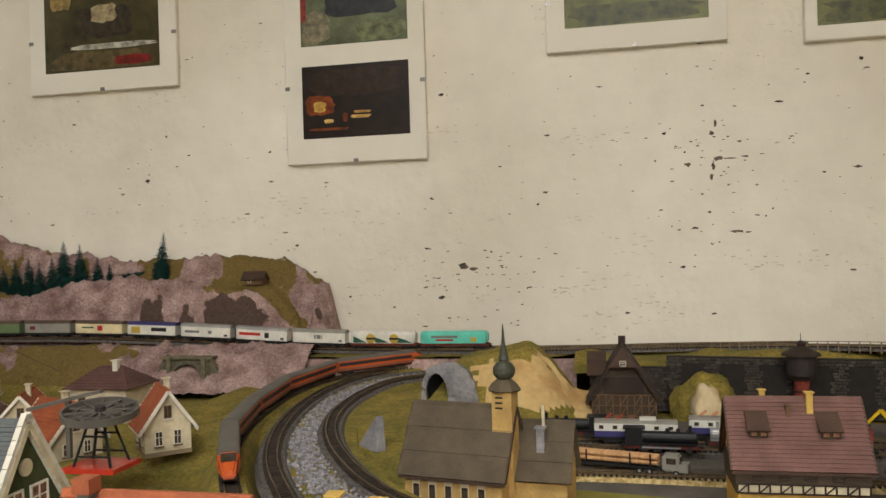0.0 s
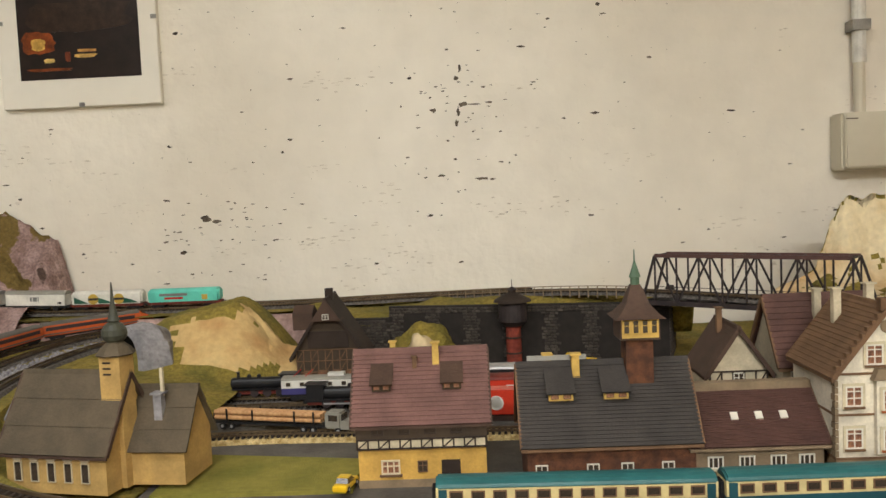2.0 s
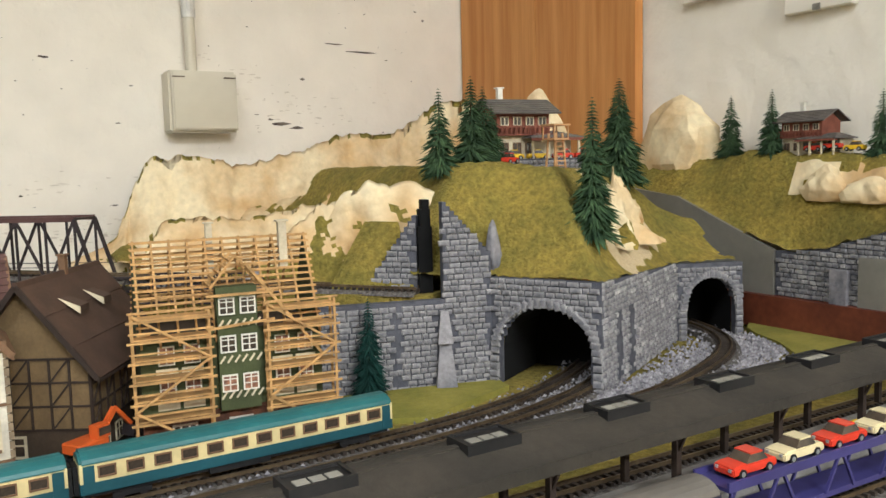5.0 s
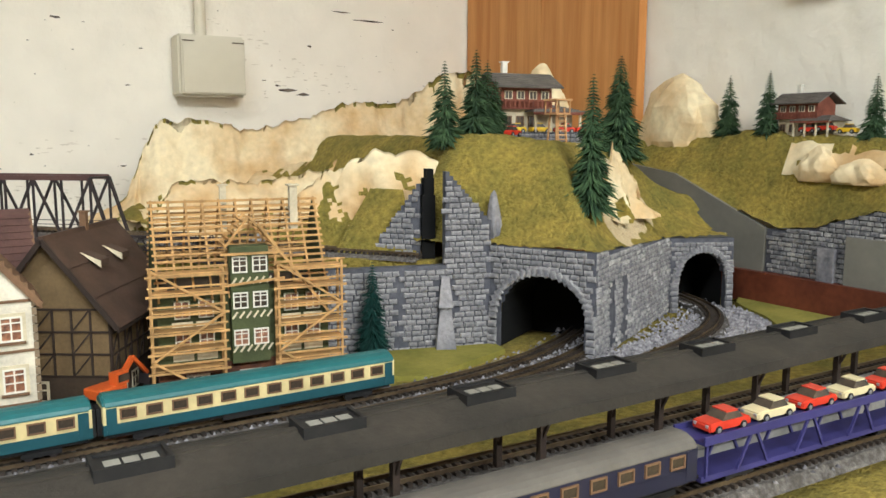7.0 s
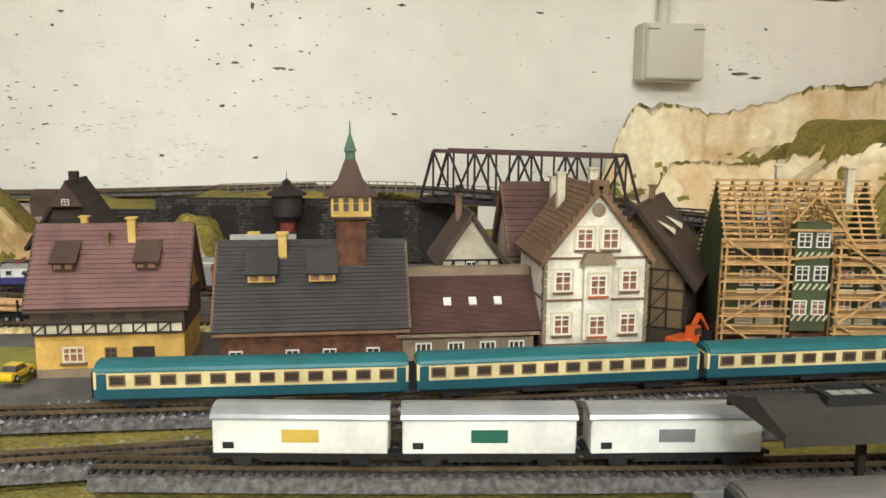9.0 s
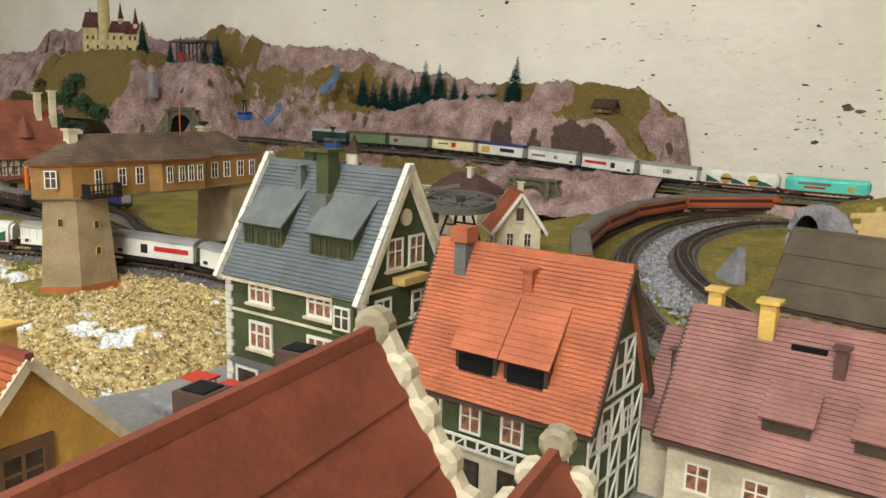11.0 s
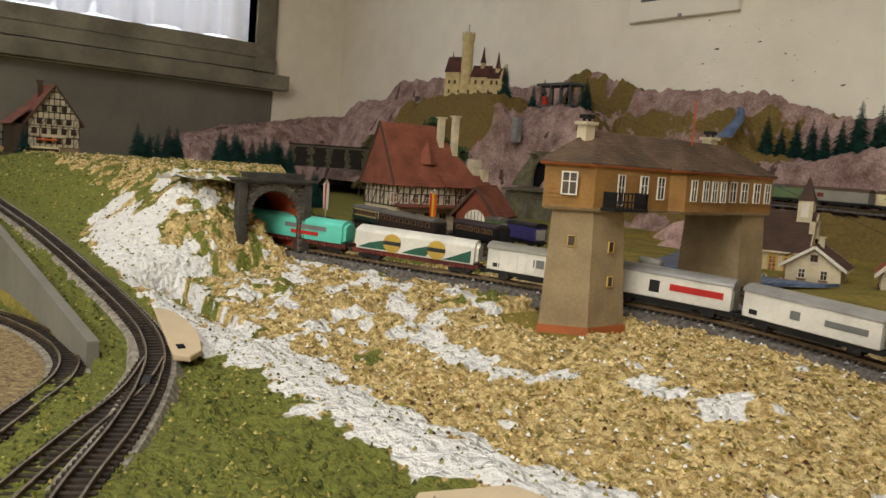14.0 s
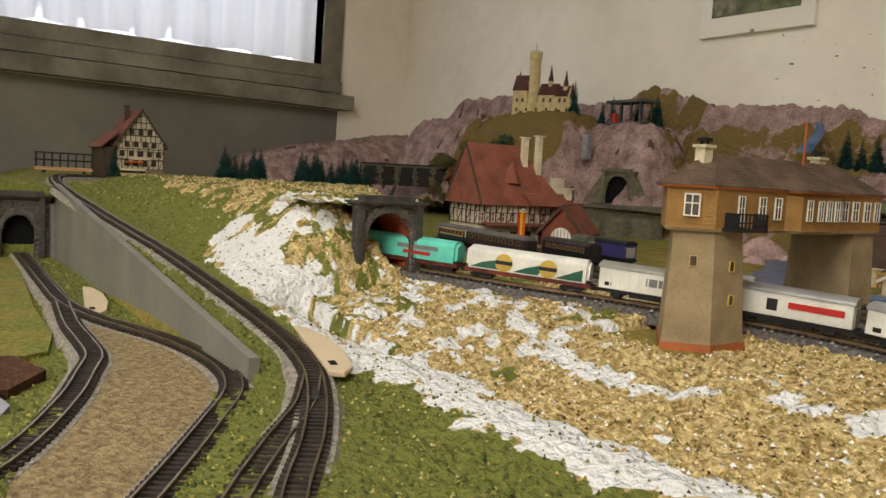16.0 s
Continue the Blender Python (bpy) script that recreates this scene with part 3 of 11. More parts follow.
def bush(x, y, z, r, material, label, seed=0):
    ob = thing("bush", pose(x, y, z), label, "bush", "bushes on the hillside")
    q = random.Random(seed + 99)
    bm = bmesh.new()
    disc(bm, 0, 0, -0.003, r * 0.8, r * 0.1, r * 0.05, 6)
    part("stem", bm, TREETRUNK, ob)
    v, f = [], []
    for _ in range(150):
        a, b, d = q.uniform(0, 6.28), q.uniform(-0.3, 1.5), r * q.uniform(0.5, 1.05) * (0.8 + 0.3 * math.sin(3 * q.random()))
        x1, y1, z1 = d * math.cos(a) * math.cos(b), d * math.sin(a) * math.cos(b), r * 0.7 + d * math.sin(b) * 0.9
        pebble(v, f, x1, y1, z1, r * q.uniform(0.12, 0.24), q)
    pydata("foliage", v, f, material, ob, kind="stuff")
    return ob


def window(parent, m, w, h, glass=None, frame=None, cols=2, rows=2, sill=None, surround=None):
    """A small window on a wall whose face is local y = 0: frame, pane and sill; m puts it there."""
    d = 0.0009
    bm = bmesh.new()
    e = w * 0.09
    box(bm, -w / 2, -w / 2 + e, -d, 0.0002, 0, h), box(bm, w / 2 - e, w / 2, -d, 0.0002, 0, h)
    box(bm, -w / 2 + e, w / 2 - e, -d, 0.0002, 0, e), box(bm, -w / 2 + e, w / 2 - e, -d, 0.0002, h - e, h)
    for i in range(1, cols):
        x = -w / 2 + w * i / cols
        box(bm, x - e * 0.4, x + e * 0.4, -d * 0.8, 0.0002, e, h - e)
    for i in range(1, rows):
        z = h * i / rows + h * 0.08
        box(bm, -w / 2 + e, w / 2 - e, -d * 0.7, 0.0002, z - e * 0.35, z + e * 0.35)
    ob = part("window", bm, frame or M_WIN, parent, m=m)
    bm = boxes((-w / 2 + e * 0.5, w / 2 - e * 0.5, -0.00035, 0.0001, e * 0.5, h - e * 0.5))
    part("pane", bm, glass or M_GLASS, ob)
    if sill:
        part("sill", boxes((-w * 0.6, w * 0.6, -0.002, 0.0002, -0.0014, 0)), sill, ob)
    if surround:
        g = w * 0.16
        bm = boxes((-w / 2 - g, -w / 2, -0.0006, 0.0003, -g, h + g), (w / 2, w / 2 + g, -0.0006, 0.0003, -g, h + g), (-w / 2, w / 2, -0.0006, 0.0003, h, h + g), (-w / 2, w / 2, -0.0006, 0.0003, -g, 0))
        part("surround", bm, surround, ob)
    return ob


def tiled_slope(bm, x0, x1, y0, z0, y1, z1, courses, thick=0.0012, lap=0.0006, x0b=None, x1b=None):
    """A roof slope from the eave (y0, z0) up to the ridge (y1, z1), in courses that lap like tiles."""
    x0b, x1b = (x0 if x0b is None else x0b), (x1 if x1b is None else x1b)
    n = Vector((0, y0 - y1, 0)).normalized()
    run = Vector((0, y1 - y0, z1 - z0))
    up = Vector((0, -run.z, run.y)).normalized()
    if up.z < 0:
        up = -up
    prof = [(0.0, 0.0)]
    for i in range(courses):
        prof += [(i / courses, thick + lap), ((i + 1) / courses, thick)]
    prof.append((1.0, 0.0))
    rows = []
    for t, d in prof:
        p = Vector((0, y0, z0)) + run * t + up * d
        rows.append((bm.verts.new((x0 + (x0b - x0) * t, p.y, p.z)), bm.verts.new((x1 + (x1b - x1) * t, p.y, p.z))))
    fresh = []
    for (a0, a1), (b0, b1) in zip(rows, rows[1:] + rows[:1]):
        fresh.append(bm.faces.new((a0, a1, b1, b0)))
    fresh.append(bm.faces.new([q[0] for q in rows][::-1]))
    fresh.append(bm.faces.new([q[1] for q in rows]))
    bmesh.ops.recalc_face_normals(bm, faces=fresh)


def chimney(parent, x, y, z0, z1, w, material, cap=True, label="", d=None):
    d = d or w
    bm = boxes((x - w / 2, x + w / 2, y - d / 2, y + d / 2, z0, z1))
    ob = part("chimney", bm, material, parent, label)
    if cap:
        part("chimney_cap", boxes((x - w * 0.75, x + w * 0.75, y - d * 0.75, y + d * 0.75, z1, z1 + w * 0.22)), material, ob)
    return ob


def dormer(parent, x, zr, yr, w, drop, run, rise, roof_mat, wall_mat, pane=True, courses=0, pane_mat=None, frame_mat=None):
    """A shed dormer: roof falling from (yr, zr) towards the eave, a cheek on each side and a row of panes."""
    y1, z1 = yr - run, zr - drop
    bm = bmesh.new()
    tiled_slope(bm, x - w / 2 - 0.0015, x + w / 2 + 0.0015, y1 - 0.002, z1 - 0.0006, yr, zr, courses or 1, 0.001, 0.0003)
    ob = part("dormer", bm, roof_mat, parent)
    zb = z1 - rise
    bm = bmesh.new()
    prism_x(bm, [(y1, zb), (y1, z1), (yr, zr - 0.0005), (yr, zr - rise)], x - w / 2, x + w / 2)
    part("dormer_front", bm, wall_mat, ob)
    if pane:
        k = 3 if w > 0.02 else 2
        for i in range(k):
            c = x - w / 2 + w * (i + 0.5) / k
            window(parent, pose(c, y1 - 0.0001, zb + rise * 0.25), w / k * 0.62, rise * 0.6, pane_mat or M_CURTAIN, frame_mat or M_BROWNTRIM, 2, 1)
    return ob


def gabled(name, m, L, D, wall, ridge, wall_mat, roof_mat, label, courses=14, over=0.004, group="model houses", gable_mat=None, eave_drop=0.0, ridge_mat=None, trim=None, floors=(), base_mat=None, base_h=0.0, half_hip=0.0):
    """A house, ridge along local x: walls, gables, two roof slopes in courses, a ridge cap."""
    ob = thing(name, m, label, "house", group)
    bm = bmesh.new()
    prism_x(bm, [(-D / 2, base_h), (D / 2, base_h), (D / 2, wall), (0, ridge), (-D / 2, wall)], -L / 2, L / 2)
    part("wall_block", bm, wall_mat, ob)
    if base_h:
        part("plinth", boxes((-L / 2 - 0.0004, L / 2 + 0.0004, -D / 2 - 0.0004, D / 2 + 0.0004, 0, base_h)), base_mat or wall_mat, ob)
    k = (ridge - wall) / (D / 2)
    ye = -D / 2 - over
    ze = wall - over * k - eave_drop
    for s in (1, -1):
        bm = bmesh.new()
        tiled_slope(bm, -L / 2 - over, L / 2 + over, s * ye, ze, 0, ridge, courses)
        part("roof_slope", bm, roof_mat, ob)
    bm = bmesh.new()
    prism_x(bm, [(-0.002, ridge - 0.0005), (0.002, ridge - 0.0005), (0.0012, ridge + 0.0025), (-0.0012, ridge + 0.0025)], -L / 2 - over, L / 2 + over)
    part("ridge_cap", bm, ridge_mat or roof_mat, ob)
    if trim:
        for sx in (-1, 1):
            for s in (1, -1):
                bm = bmesh.new()
                x = sx * (L / 2 + over)
                bar(bm, (x, s * ye, ze), (x, 0, ridge), 0.0016, 0.003)
                part("barge_board", bm, trim, ob)
        for s in (1, -1):
            part("eave_board", boxes((-L / 2 - over, L / 2 + over, s * ye - 0.0007, s * ye + 0.0007, ze - 0.002, ze)), trim, ob)
    for z in floors:
        part("floor_band", boxes((-L / 2 - 0.0008, L / 2 + 0.0008, -D / 2 - 0.0008, D / 2 + 0.0008, z, z + 0.0014)), trim or M_TRIM, ob)
    return ob


def timber(parent, m, w, h, cols, rows, material=None, brace=True, t=0.0011):
    """Half-timbering on a wall face (local y = 0)."""
    bm = bmesh.new()
    for i in range(cols + 1):
        x = -w / 2 + w * i / cols
        bar(bm, (x, -0.0003, 0), (x, -0.0003, h), t, 0.0008)
    for j in range(rows + 1):
        z = h * j / rows
        bar(bm, (-w / 2, -0.0003, z), (w / 2, -0.0003, z), 0.0008, t)
    if brace:
        for j in range(rows):
            for i in range(0, cols, 2):
                x0, x1 = -w / 2 + w * i / cols, -w / 2 + w * (i + 1) / cols
                bar(bm, (x0, -0.0004, h * j / rows), (x1, -0.0004, h * (j + 1) / rows), t * 0.8, 0.0008)
    return part("timber_frame", bm, material or M_TIMBER, parent, m=m)

# ---- the room ----
BACK, EAST, WEST, SOUTH, CEILING_Z = 1.28, 1.216, -2.58, -2.4, 2.45


def slab(name, rows, material, label, category="wall"):
    return tagged(part(name, boxes(*rows), material), label, category, kind="structure")


wall_north = slab("wall_north", [(WEST - 0.2, EAST + 0.2, BACK, BACK + 0.2, 0, CEILING_Z)], PLASTER, "off-white plastered wall with chips, cracks and dark specks")
slab("wall_east", [(EAST, EAST + 0.2, SOUTH, BACK, 0, CEILING_Z)], PLASTER, "off-white plastered side wall beyond a wooden board")
slab("wall_south", [(WEST - 0.2, EAST + 0.2, SOUTH - 0.2, SOUTH, 0, CEILING_Z)], PLASTER, "plain off-white wall that closes the room")
W0, W1, WZ0, WZ1 = -0.35, 0.99, 1.449, 2.179
slab("wall_west", [(WEST - 0.22, WEST, SOUTH, W0, 1.319, CEILING_Z), (WEST - 0.22, WEST, W1, BACK, 1.319, CEILING_Z), (WEST - 0.22, WEST, W0, W1, 1.319, WZ0), (WEST - 0.22, WEST, W0, W1, WZ1, CEILING_Z)], PLASTER, "dim plastered wall with a window opening")
slab("wall_west_dado", [(WEST - 0.22, WEST - 0.004, SOUTH, 1.055, 0, 1.319)], [GREYWALL], "grey-painted lower wall below a window")
slab("wall_west_pier", [(WEST - 0.22, WEST, 1.055, BACK, 0, 1.319)], PLASTER, "dirty plastered pier beside a window")
slab("floor", [(WEST - 0.2, EAST + 0.2, SOUTH - 0.2, BACK + 0.2, -0.1, 0)], FLOORM, "grey concrete floor of the room", "floor")
slab("ceiling", [(WEST - 0.2, EAST + 0.2, SOUTH - 0.2, BACK + 0.2, CEILING_Z, CEILING_Z + 0.1)], CEIL, "plain unseen ceiling, greyed to cut bounced light", "ceiling")

# chips and cracks in the plaster
chips = random.Random(11)
v, f = [], []


def chip(x, z, w, h):
    n, k = len(v), 9
    ring = [(x + w * math.cos(6.283 * i / k) * chips.uniform(0.4, 1.2), BACK - 0.0006, z + h * math.sin(6.283 * i / k) * chips.uniform(0.4, 1.2)) for i in range(k)]
    v.extend(ring)
    f.append(tuple(range(n, n + k)))


for x, z, w, h in ((0.198, 1.26, 0.012, 0.0025), (0.215, 1.259, 0.006, 0.002), (0.175, 1.372, 0.006, 0.005), (0.19, 1.371, 0.012, 0.0018), (0.215, 1.373, 0.007, 0.002), (0.165, 1.345, 0.004, 0.006), (0.168, 1.36, 0.003, 0.006), (0.167, 1.41, 0.004, 0.005),
                   (0.172, 1.425, 0.003, 0.006), (-0.221, 1.218, 0.010, 0.005), (-0.205, 1.213, 0.008, 0.003), (-0.26, 1.168, 0.008, 0.003), (-0.285, 1.185, 0.005, 0.002), (0.12, 1.208, 0.006, 0.002), (0.035, 1.139, 0.004, 0.003), (-0.414, 1.172, 0.003, 0.002), (-0.506, 1.26, 0.004, 0.002),
                   (-0.78, 1.381, 0.006, 0.004), (-0.83, 1.36, 0.005, 0.002), (0.88, 1.262, 0.016, 0.003), (0.905, 1.256, 0.012, 0.0025), (0.865, 1.268, 0.006, 0.002), (1.02, 1.372, 0.03, 0.0015), (0.97, 1.382, 0.016, 0.0015), (0.13, 1.365, 0.006, 0.004), (-0.25, 1.497, 0.006, 0.003), (-0.55, 1.42, 0.003, 0.002)):
    chip(x, z, w, h)
for _ in range(620):
    x, z = chips.uniform(-1.25, 1.15), chips.uniform(1.12, 1.66)
    s = min(0.0032, 0.00035 + chips.expovariate(1 / 0.0006))
    chip(x, z, s * chips.uniform(1.0, 3.0), s * chips.uniform(0.5, 1.0))
for _ in range(60):
    chip(chips.gauss(0.17, 0.05), chips.gauss(1.37, 0.07), chips.uniform(0.001, 0.004), chips.uniform(0.0006, 0.0016))
for _ in range(60):
    chip(chips.gauss(-0.2, 0.06), chips.gauss(1.19, 0.035), chips.uniform(0.001, 0.005), chips.uniform(0.0005, 0.0014))
pydata("plaster_chips", v, f, CHIP, wall_north, kind="stuff")
v, f = [], []
for _ in range(85):
    cx, cz = chips.uniform(-1.2, 1.1), chips.choice((chips.uniform(1.10, 1.32), chips.uniform(1.12, 1.66)))
    for _ in range(chips.randrange(3, 14)):
        chip(chips.gauss(cx, 0.022), chips.gauss(cz, 0.007), chips.uniform(0.0012, 0.0070), chips.uniform(0.0005, 0.0016))
pydata("plaster_scars", v, f, mat("bare_plaster_scar", rgb(224, 215, 199), rgb(196, 185, 167), scale=120, rough=0.95), wall_north, kind="stuff")

# window with a dusty frame, a sill and a net curtain before the bright sky
window_1 = thing("window_1", Matrix(), "old grey-painted window with a white curtain and dusty sill", "window", kind="structure")
part("window_frame", boxes((WEST - 0.06, WEST + 0.012, W0 - 0.07, W0, 1.367, WZ1 + 0.07), (WEST - 0.06, WEST + 0.012, W1, W1 + 0.062, 1.367, WZ1 + 0.07), (WEST - 0.06, WEST + 0.012, W0, W1, 1.409, WZ0), (WEST - 0.06, WEST + 0.012, W0, W1, WZ1, WZ1 + 0.07)), FRAMEPAINT, window_1)
part("lower_rail", boxes((WEST - 0.06, WEST + 0.022, W0 - 0.07, W1 + 0.062, 1.371, 1.406)), FRAMEPAINT, window_1)
part("window_sill", boxes((WEST - 0.02, WEST + 0.055, W0 - 0.1, W1 + 0.09, 1.321, 1.363)), FRAMEPAINT, window_1, "dusty grey window sill")
bm = bmesh.new()
rows = []
for i in range(140):
    y = W0 + (W1 - W0) * i / 139
    x = WEST - 0.05 + 0.012 * math.sin(y * 60) + 0.006 * math.sin(y * 137 + 1)
    rows.append((bm.verts.new((x, y, WZ0 + 0.004 + 0.012 * abs(math.sin(y * 19)))), bm.verts.new((x, y, WZ1))))
for a, b in zip(rows, rows[1:]):
    bm.faces.new((a[0], b[0], b[1], a[1]))
CURTAIN = bpy.data.materials.new("net_curtain")
CURTAIN.use_nodes = True
ct = CURTAIN.node_tree
tl = ct.nodes.new("ShaderNodeBsdfTranslucent")
tl.inputs[0].default_value = (0.85, 0.86, 0.9, 1)
mx = ct.nodes.new("ShaderNodeMixShader")
mx.inputs[0].default_value = 0.6
ct.nodes["Principled BSDF"].inputs["Base Color"].default_value = (0.8, 0.8, 0.82, 1)
ct.links.new(ct.nodes["Principled BSDF"].outputs[0], mx.inputs[1])
ct.links.new(tl.outputs[0], mx.inputs[2])
ct.links.new(mx.outputs[0], ct.nodes["Material Output"].inputs[0])
part("curtain", bm, CURTAIN, window_1, "white net curtain", smooth=True)
backdrop = part("backdrop", boxes((WEST - 0.32, WEST - 0.31, W0 - 0.3, W1 + 0.3, WZ0 - 0.2, WZ1 + 0.3)), glow("bright_sky", (0.86, 0.90, 1.0, 1), 1.25))
tagged(backdrop, "bright overcast sky outside the window", "sky", kind="structure")

# wooden board in the corner
boarding = thing("wooden_board", Matrix(), "varnished pine boarding beside a white wall", "boarding", kind="structure")
for i, (a, b) in enumerate(((0.882, 0.98), (0.981, 1.08), (1.081, 1.18), (1.181, 1.276))):
    part("board", boxes((1.2 + 0.001 * (i % 2), EAST - 0.002, a, b, 0, 2.4)), PINE, boarding)

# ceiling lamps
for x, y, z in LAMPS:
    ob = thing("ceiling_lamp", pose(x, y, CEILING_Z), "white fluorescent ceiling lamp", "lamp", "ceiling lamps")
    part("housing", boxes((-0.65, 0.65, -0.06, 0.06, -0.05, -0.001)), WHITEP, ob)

# junction box with its conduit
ob = thing("junction_box", pose(0.7590, BACK, 1.2475), "beige plastic junction box on the plaster wall", "junction box")
bm = boxes((-0.046, 0.046, -0.040, -0.001, 0, 0.082))
bmesh.ops.bevel(bm, geom=bm.edges[:], offset=0.003, segments=2, affect="EDGES")
part("housing", bm, BOXPLASTIC, ob)
bm = boxes((-0.043, 0.043, -0.046, -0.040, 0.003, 0.079))
bmesh.ops.bevel(bm, geom=bm.edges[:], offset=0.002, segments=2, affect="EDGES")
part("lid", bm, BOXPLASTIC, ob)
for x in (-0.034, 0.034):
    bm = bmesh.new()
    box(bm, x - 0.008, x + 0.008, -0.0475, -0.0455, 0.072, 0.0735)
    part("slot", bm, CHIP, ob)
bm = bmesh.new()
disc(bm, -0.008, -0.014, 0.081, 0.16, 0.008, n=12)
part("conduit", bm, BOXPLASTIC, ob)
bm = bmesh.new()
disc(bm, -0.008, -0.014, 0.155, 0.8, 0.0095, n=12)
part("upper_conduit", bm, WHITEP, ob)
part("clip", boxes((-0.022, 0.004, -0.026, -0.001, 0.2, 0.215)), CLIPM, ob)


def picture(x0, x1, z0, z1, photos, label, wall="n"):
    """A clip frame: mount, glass edge, small clips and the photos in it, each a few plain fields."""
    if wall == "n":
        m = pose((x0 + x1) / 2, BACK, z0)
    else:
        m = pose(EAST, (x0 + x1) / 2, z0, 0, 0, -90)
    w, h = abs(x1 - x0), z1 - z0
    ob = thing("picture_frame", m, label, "picture", "clip frames on the walls")
    bm = boxes((-w / 2, w / 2, -0.012, -0.001, 0, h))
    bmesh.ops.bevel(bm, geom=bm.edges[:], offset=0.0012, segments=1, affect="EDGES")
    part("mount", bm, WHITEFRAME, ob)
    for a, b in ((0.0, 0), (-w / 2 + 0.004, h * 0.35), (w / 2 - 0.004, h * 0.35)):
        part("clip", boxes((a - 0.004, a + 0.004, -0.0135, -0.011, b, b + 0.006)), CLIPM, ob)
    for px, pz, pw, ph, fields in photos:
        base = fields[0]
        p = part("photo", boxes((px, px + pw, -0.0128, -0.0118, pz, pz + ph)), mat("photo_paper", rgb(*base), rgb(*[c * 0.6 for c in base]), scale=30, rough=0.35, grain=0.15, spread=(0.3, 0.7)), ob)
        for fx, fz, fw, fh, col in fields[1:]:
            wob = random.Random(int(fx * 97 + fz * 31 + pw * 1000))
            out = []
            for i in range(20):
                a = 2 * math.pi * i / 20
                ca, sa = math.cos(a), math.sin(a)
                k = wob.uniform(0.78, 1.0) / max(abs(ca), abs(sa)) ** 0.8
                out.append((px + (fx + fw / 2) * pw + ca * k * fw * pw / 2, pz + (fz + fh / 2) * ph + sa * k * fh * ph / 2))
            bm = bmesh.new()
            prism(bm, [(min(max(u, px), px + pw), min(max(w_, pz), pz + ph)) for u, w_ in out], -0.0131 - 0.00005 * len(p.children), -0.0127)
            part("photo_field", bm, mat("photo_print", rgb(*col), rgb(*[c * 0.55 for c in col]), scale=70, rough=0.35, grain=0.35, spread=(0.3, 0.7)), p)
    return ob


NIGHT = [(42, 30, 24), (0.0, 0.55, 1.0, 0.43, (58, 40, 28)), (0.02, 0.3, 0.3, 0.3, (150, 70, 24)), (0.1, 0.35, 0.13, 0.16, (240, 190, 90)), (0.2, 0.2, 0.1, 0.06, (250, 210, 120)), (0.45, 0.25, 0.2, 0.05, (250, 200, 110)), (0.47, 0.32, 0.18, 0.04, (230, 170, 90)), (0.05, 0.1, 0.4, 0.04, (140, 70, 30)), (0.38, 0.2, 0.05, 0.14, (130, 60, 30))]
LOCO = [(112, 118, 84), (0.2, 0.35, 0.75, 0.5, (46, 48, 48)), (0.0, 0.0, 0.3, 0.5, (150, 140, 110)), (0.5, 0.0, 0.5, 0.3, (128, 132, 90)), (0.0, 0.3, 0.06, 0.7, (170, 60, 40)), (0.1, 0.7, 0.9, 0.3, (150, 176, 190))]
FIELDP = [(128, 128, 62), (0.0, 0.0, 1.0, 0.25, (96, 96, 46)), (0.3, 0.25, 0.7, 0.2, (158, 156, 110)), (0.0, 0.6, 1.0, 0.4, (120, 140, 70))]
TOWN = [(84, 76, 46), (0.0, 0.0, 1.0, 0.2, (112, 96, 60)), (0.2, 0.2, 0.8, 0.06, (210, 204, 186)), (0.3, 0.3, 0.5, 0.35, (72, 62, 48)), (0.4, 0.45, 0.25, 0.2, (190, 172, 130)), (0.6, 0.03, 0.35, 0.1, (150, 40, 34)), (0.05, 0.6, 0.2, 0.35, (176, 150, 90))]
picture(-0.514, -0.274, 1.394, 1.75, [(-0.09, 0.042, 0.183, 0.12, NIGHT), (-0.09, 0.196, 0.183, 0.12, LOCO)], "white clip frame with a night photo and a railway photo")
picture(-0.078, 0.193, 1.548, 1.76, [(-0.106, 0.036, 0.215, 0.14, FIELDP)], "white clip frame with a meadow photo")
picture(0.301, 0.54, 1.536, 1.76, [(-0.102, 0.022, 0.204, 0.15, FIELDP)], "white clip frame with a green railway photo")
picture(-1.0, -0.712, 1.543, 1.80, [(-0.112, 0.037, 0.224, 0.18, TOWN)], "white clip frame with a model town photo")
picture(-1.414, -1.169, 1.446, 1.72, [(-0.095, 0.036, 0.19, 0.17, LOCO)], "white clip frame with a locomotive photo")
picture(0.712, 0.811, 1.376, 1.54, [(-0.04, 0.02, 0.08, 0.12, FIELDP)], "small white clip frame on the side wall", "e")
picture(0.600, 0.675, 1.341, 1.50, [(-0.03, 0.02, 0.06, 0.12, TOWN)], "small white clip frame with a photo on the side wall", "e")

# ---- the layout's table and land ----
table = thing("layout_table", Matrix(), "long wooden table that carries the model railway", "table")
part("tabletop", boxes((-2.56, 1.21, -0.36, 1.272, 0.940, 0.965)), TABLEWOOD, table)
part("fascia", boxes((-2.56, 1.21, -0.38, -0.3605, 0.90, 0.985)), TABLEWOOD, table)
for x in (-2.4, -1.2, 0.0, 1.15):
    for y in (-0.28, 1.18):
        part("table_leg", boxes((x - 0.03, x + 0.03, y - 0.03, y + 0.03, 0, 0.940)), TABLEWOOD, table)


def incline_z(x):
    return 1.045 + 0.11 * min(max(0.0, -x - 0.70), 0.66)


def incline_y(x):
    u = -x
    return 0.118 + 0.022 * smooth01(u, 0.66, 0.78) - 0.035 * smooth01(u, 0.95, 1.4)


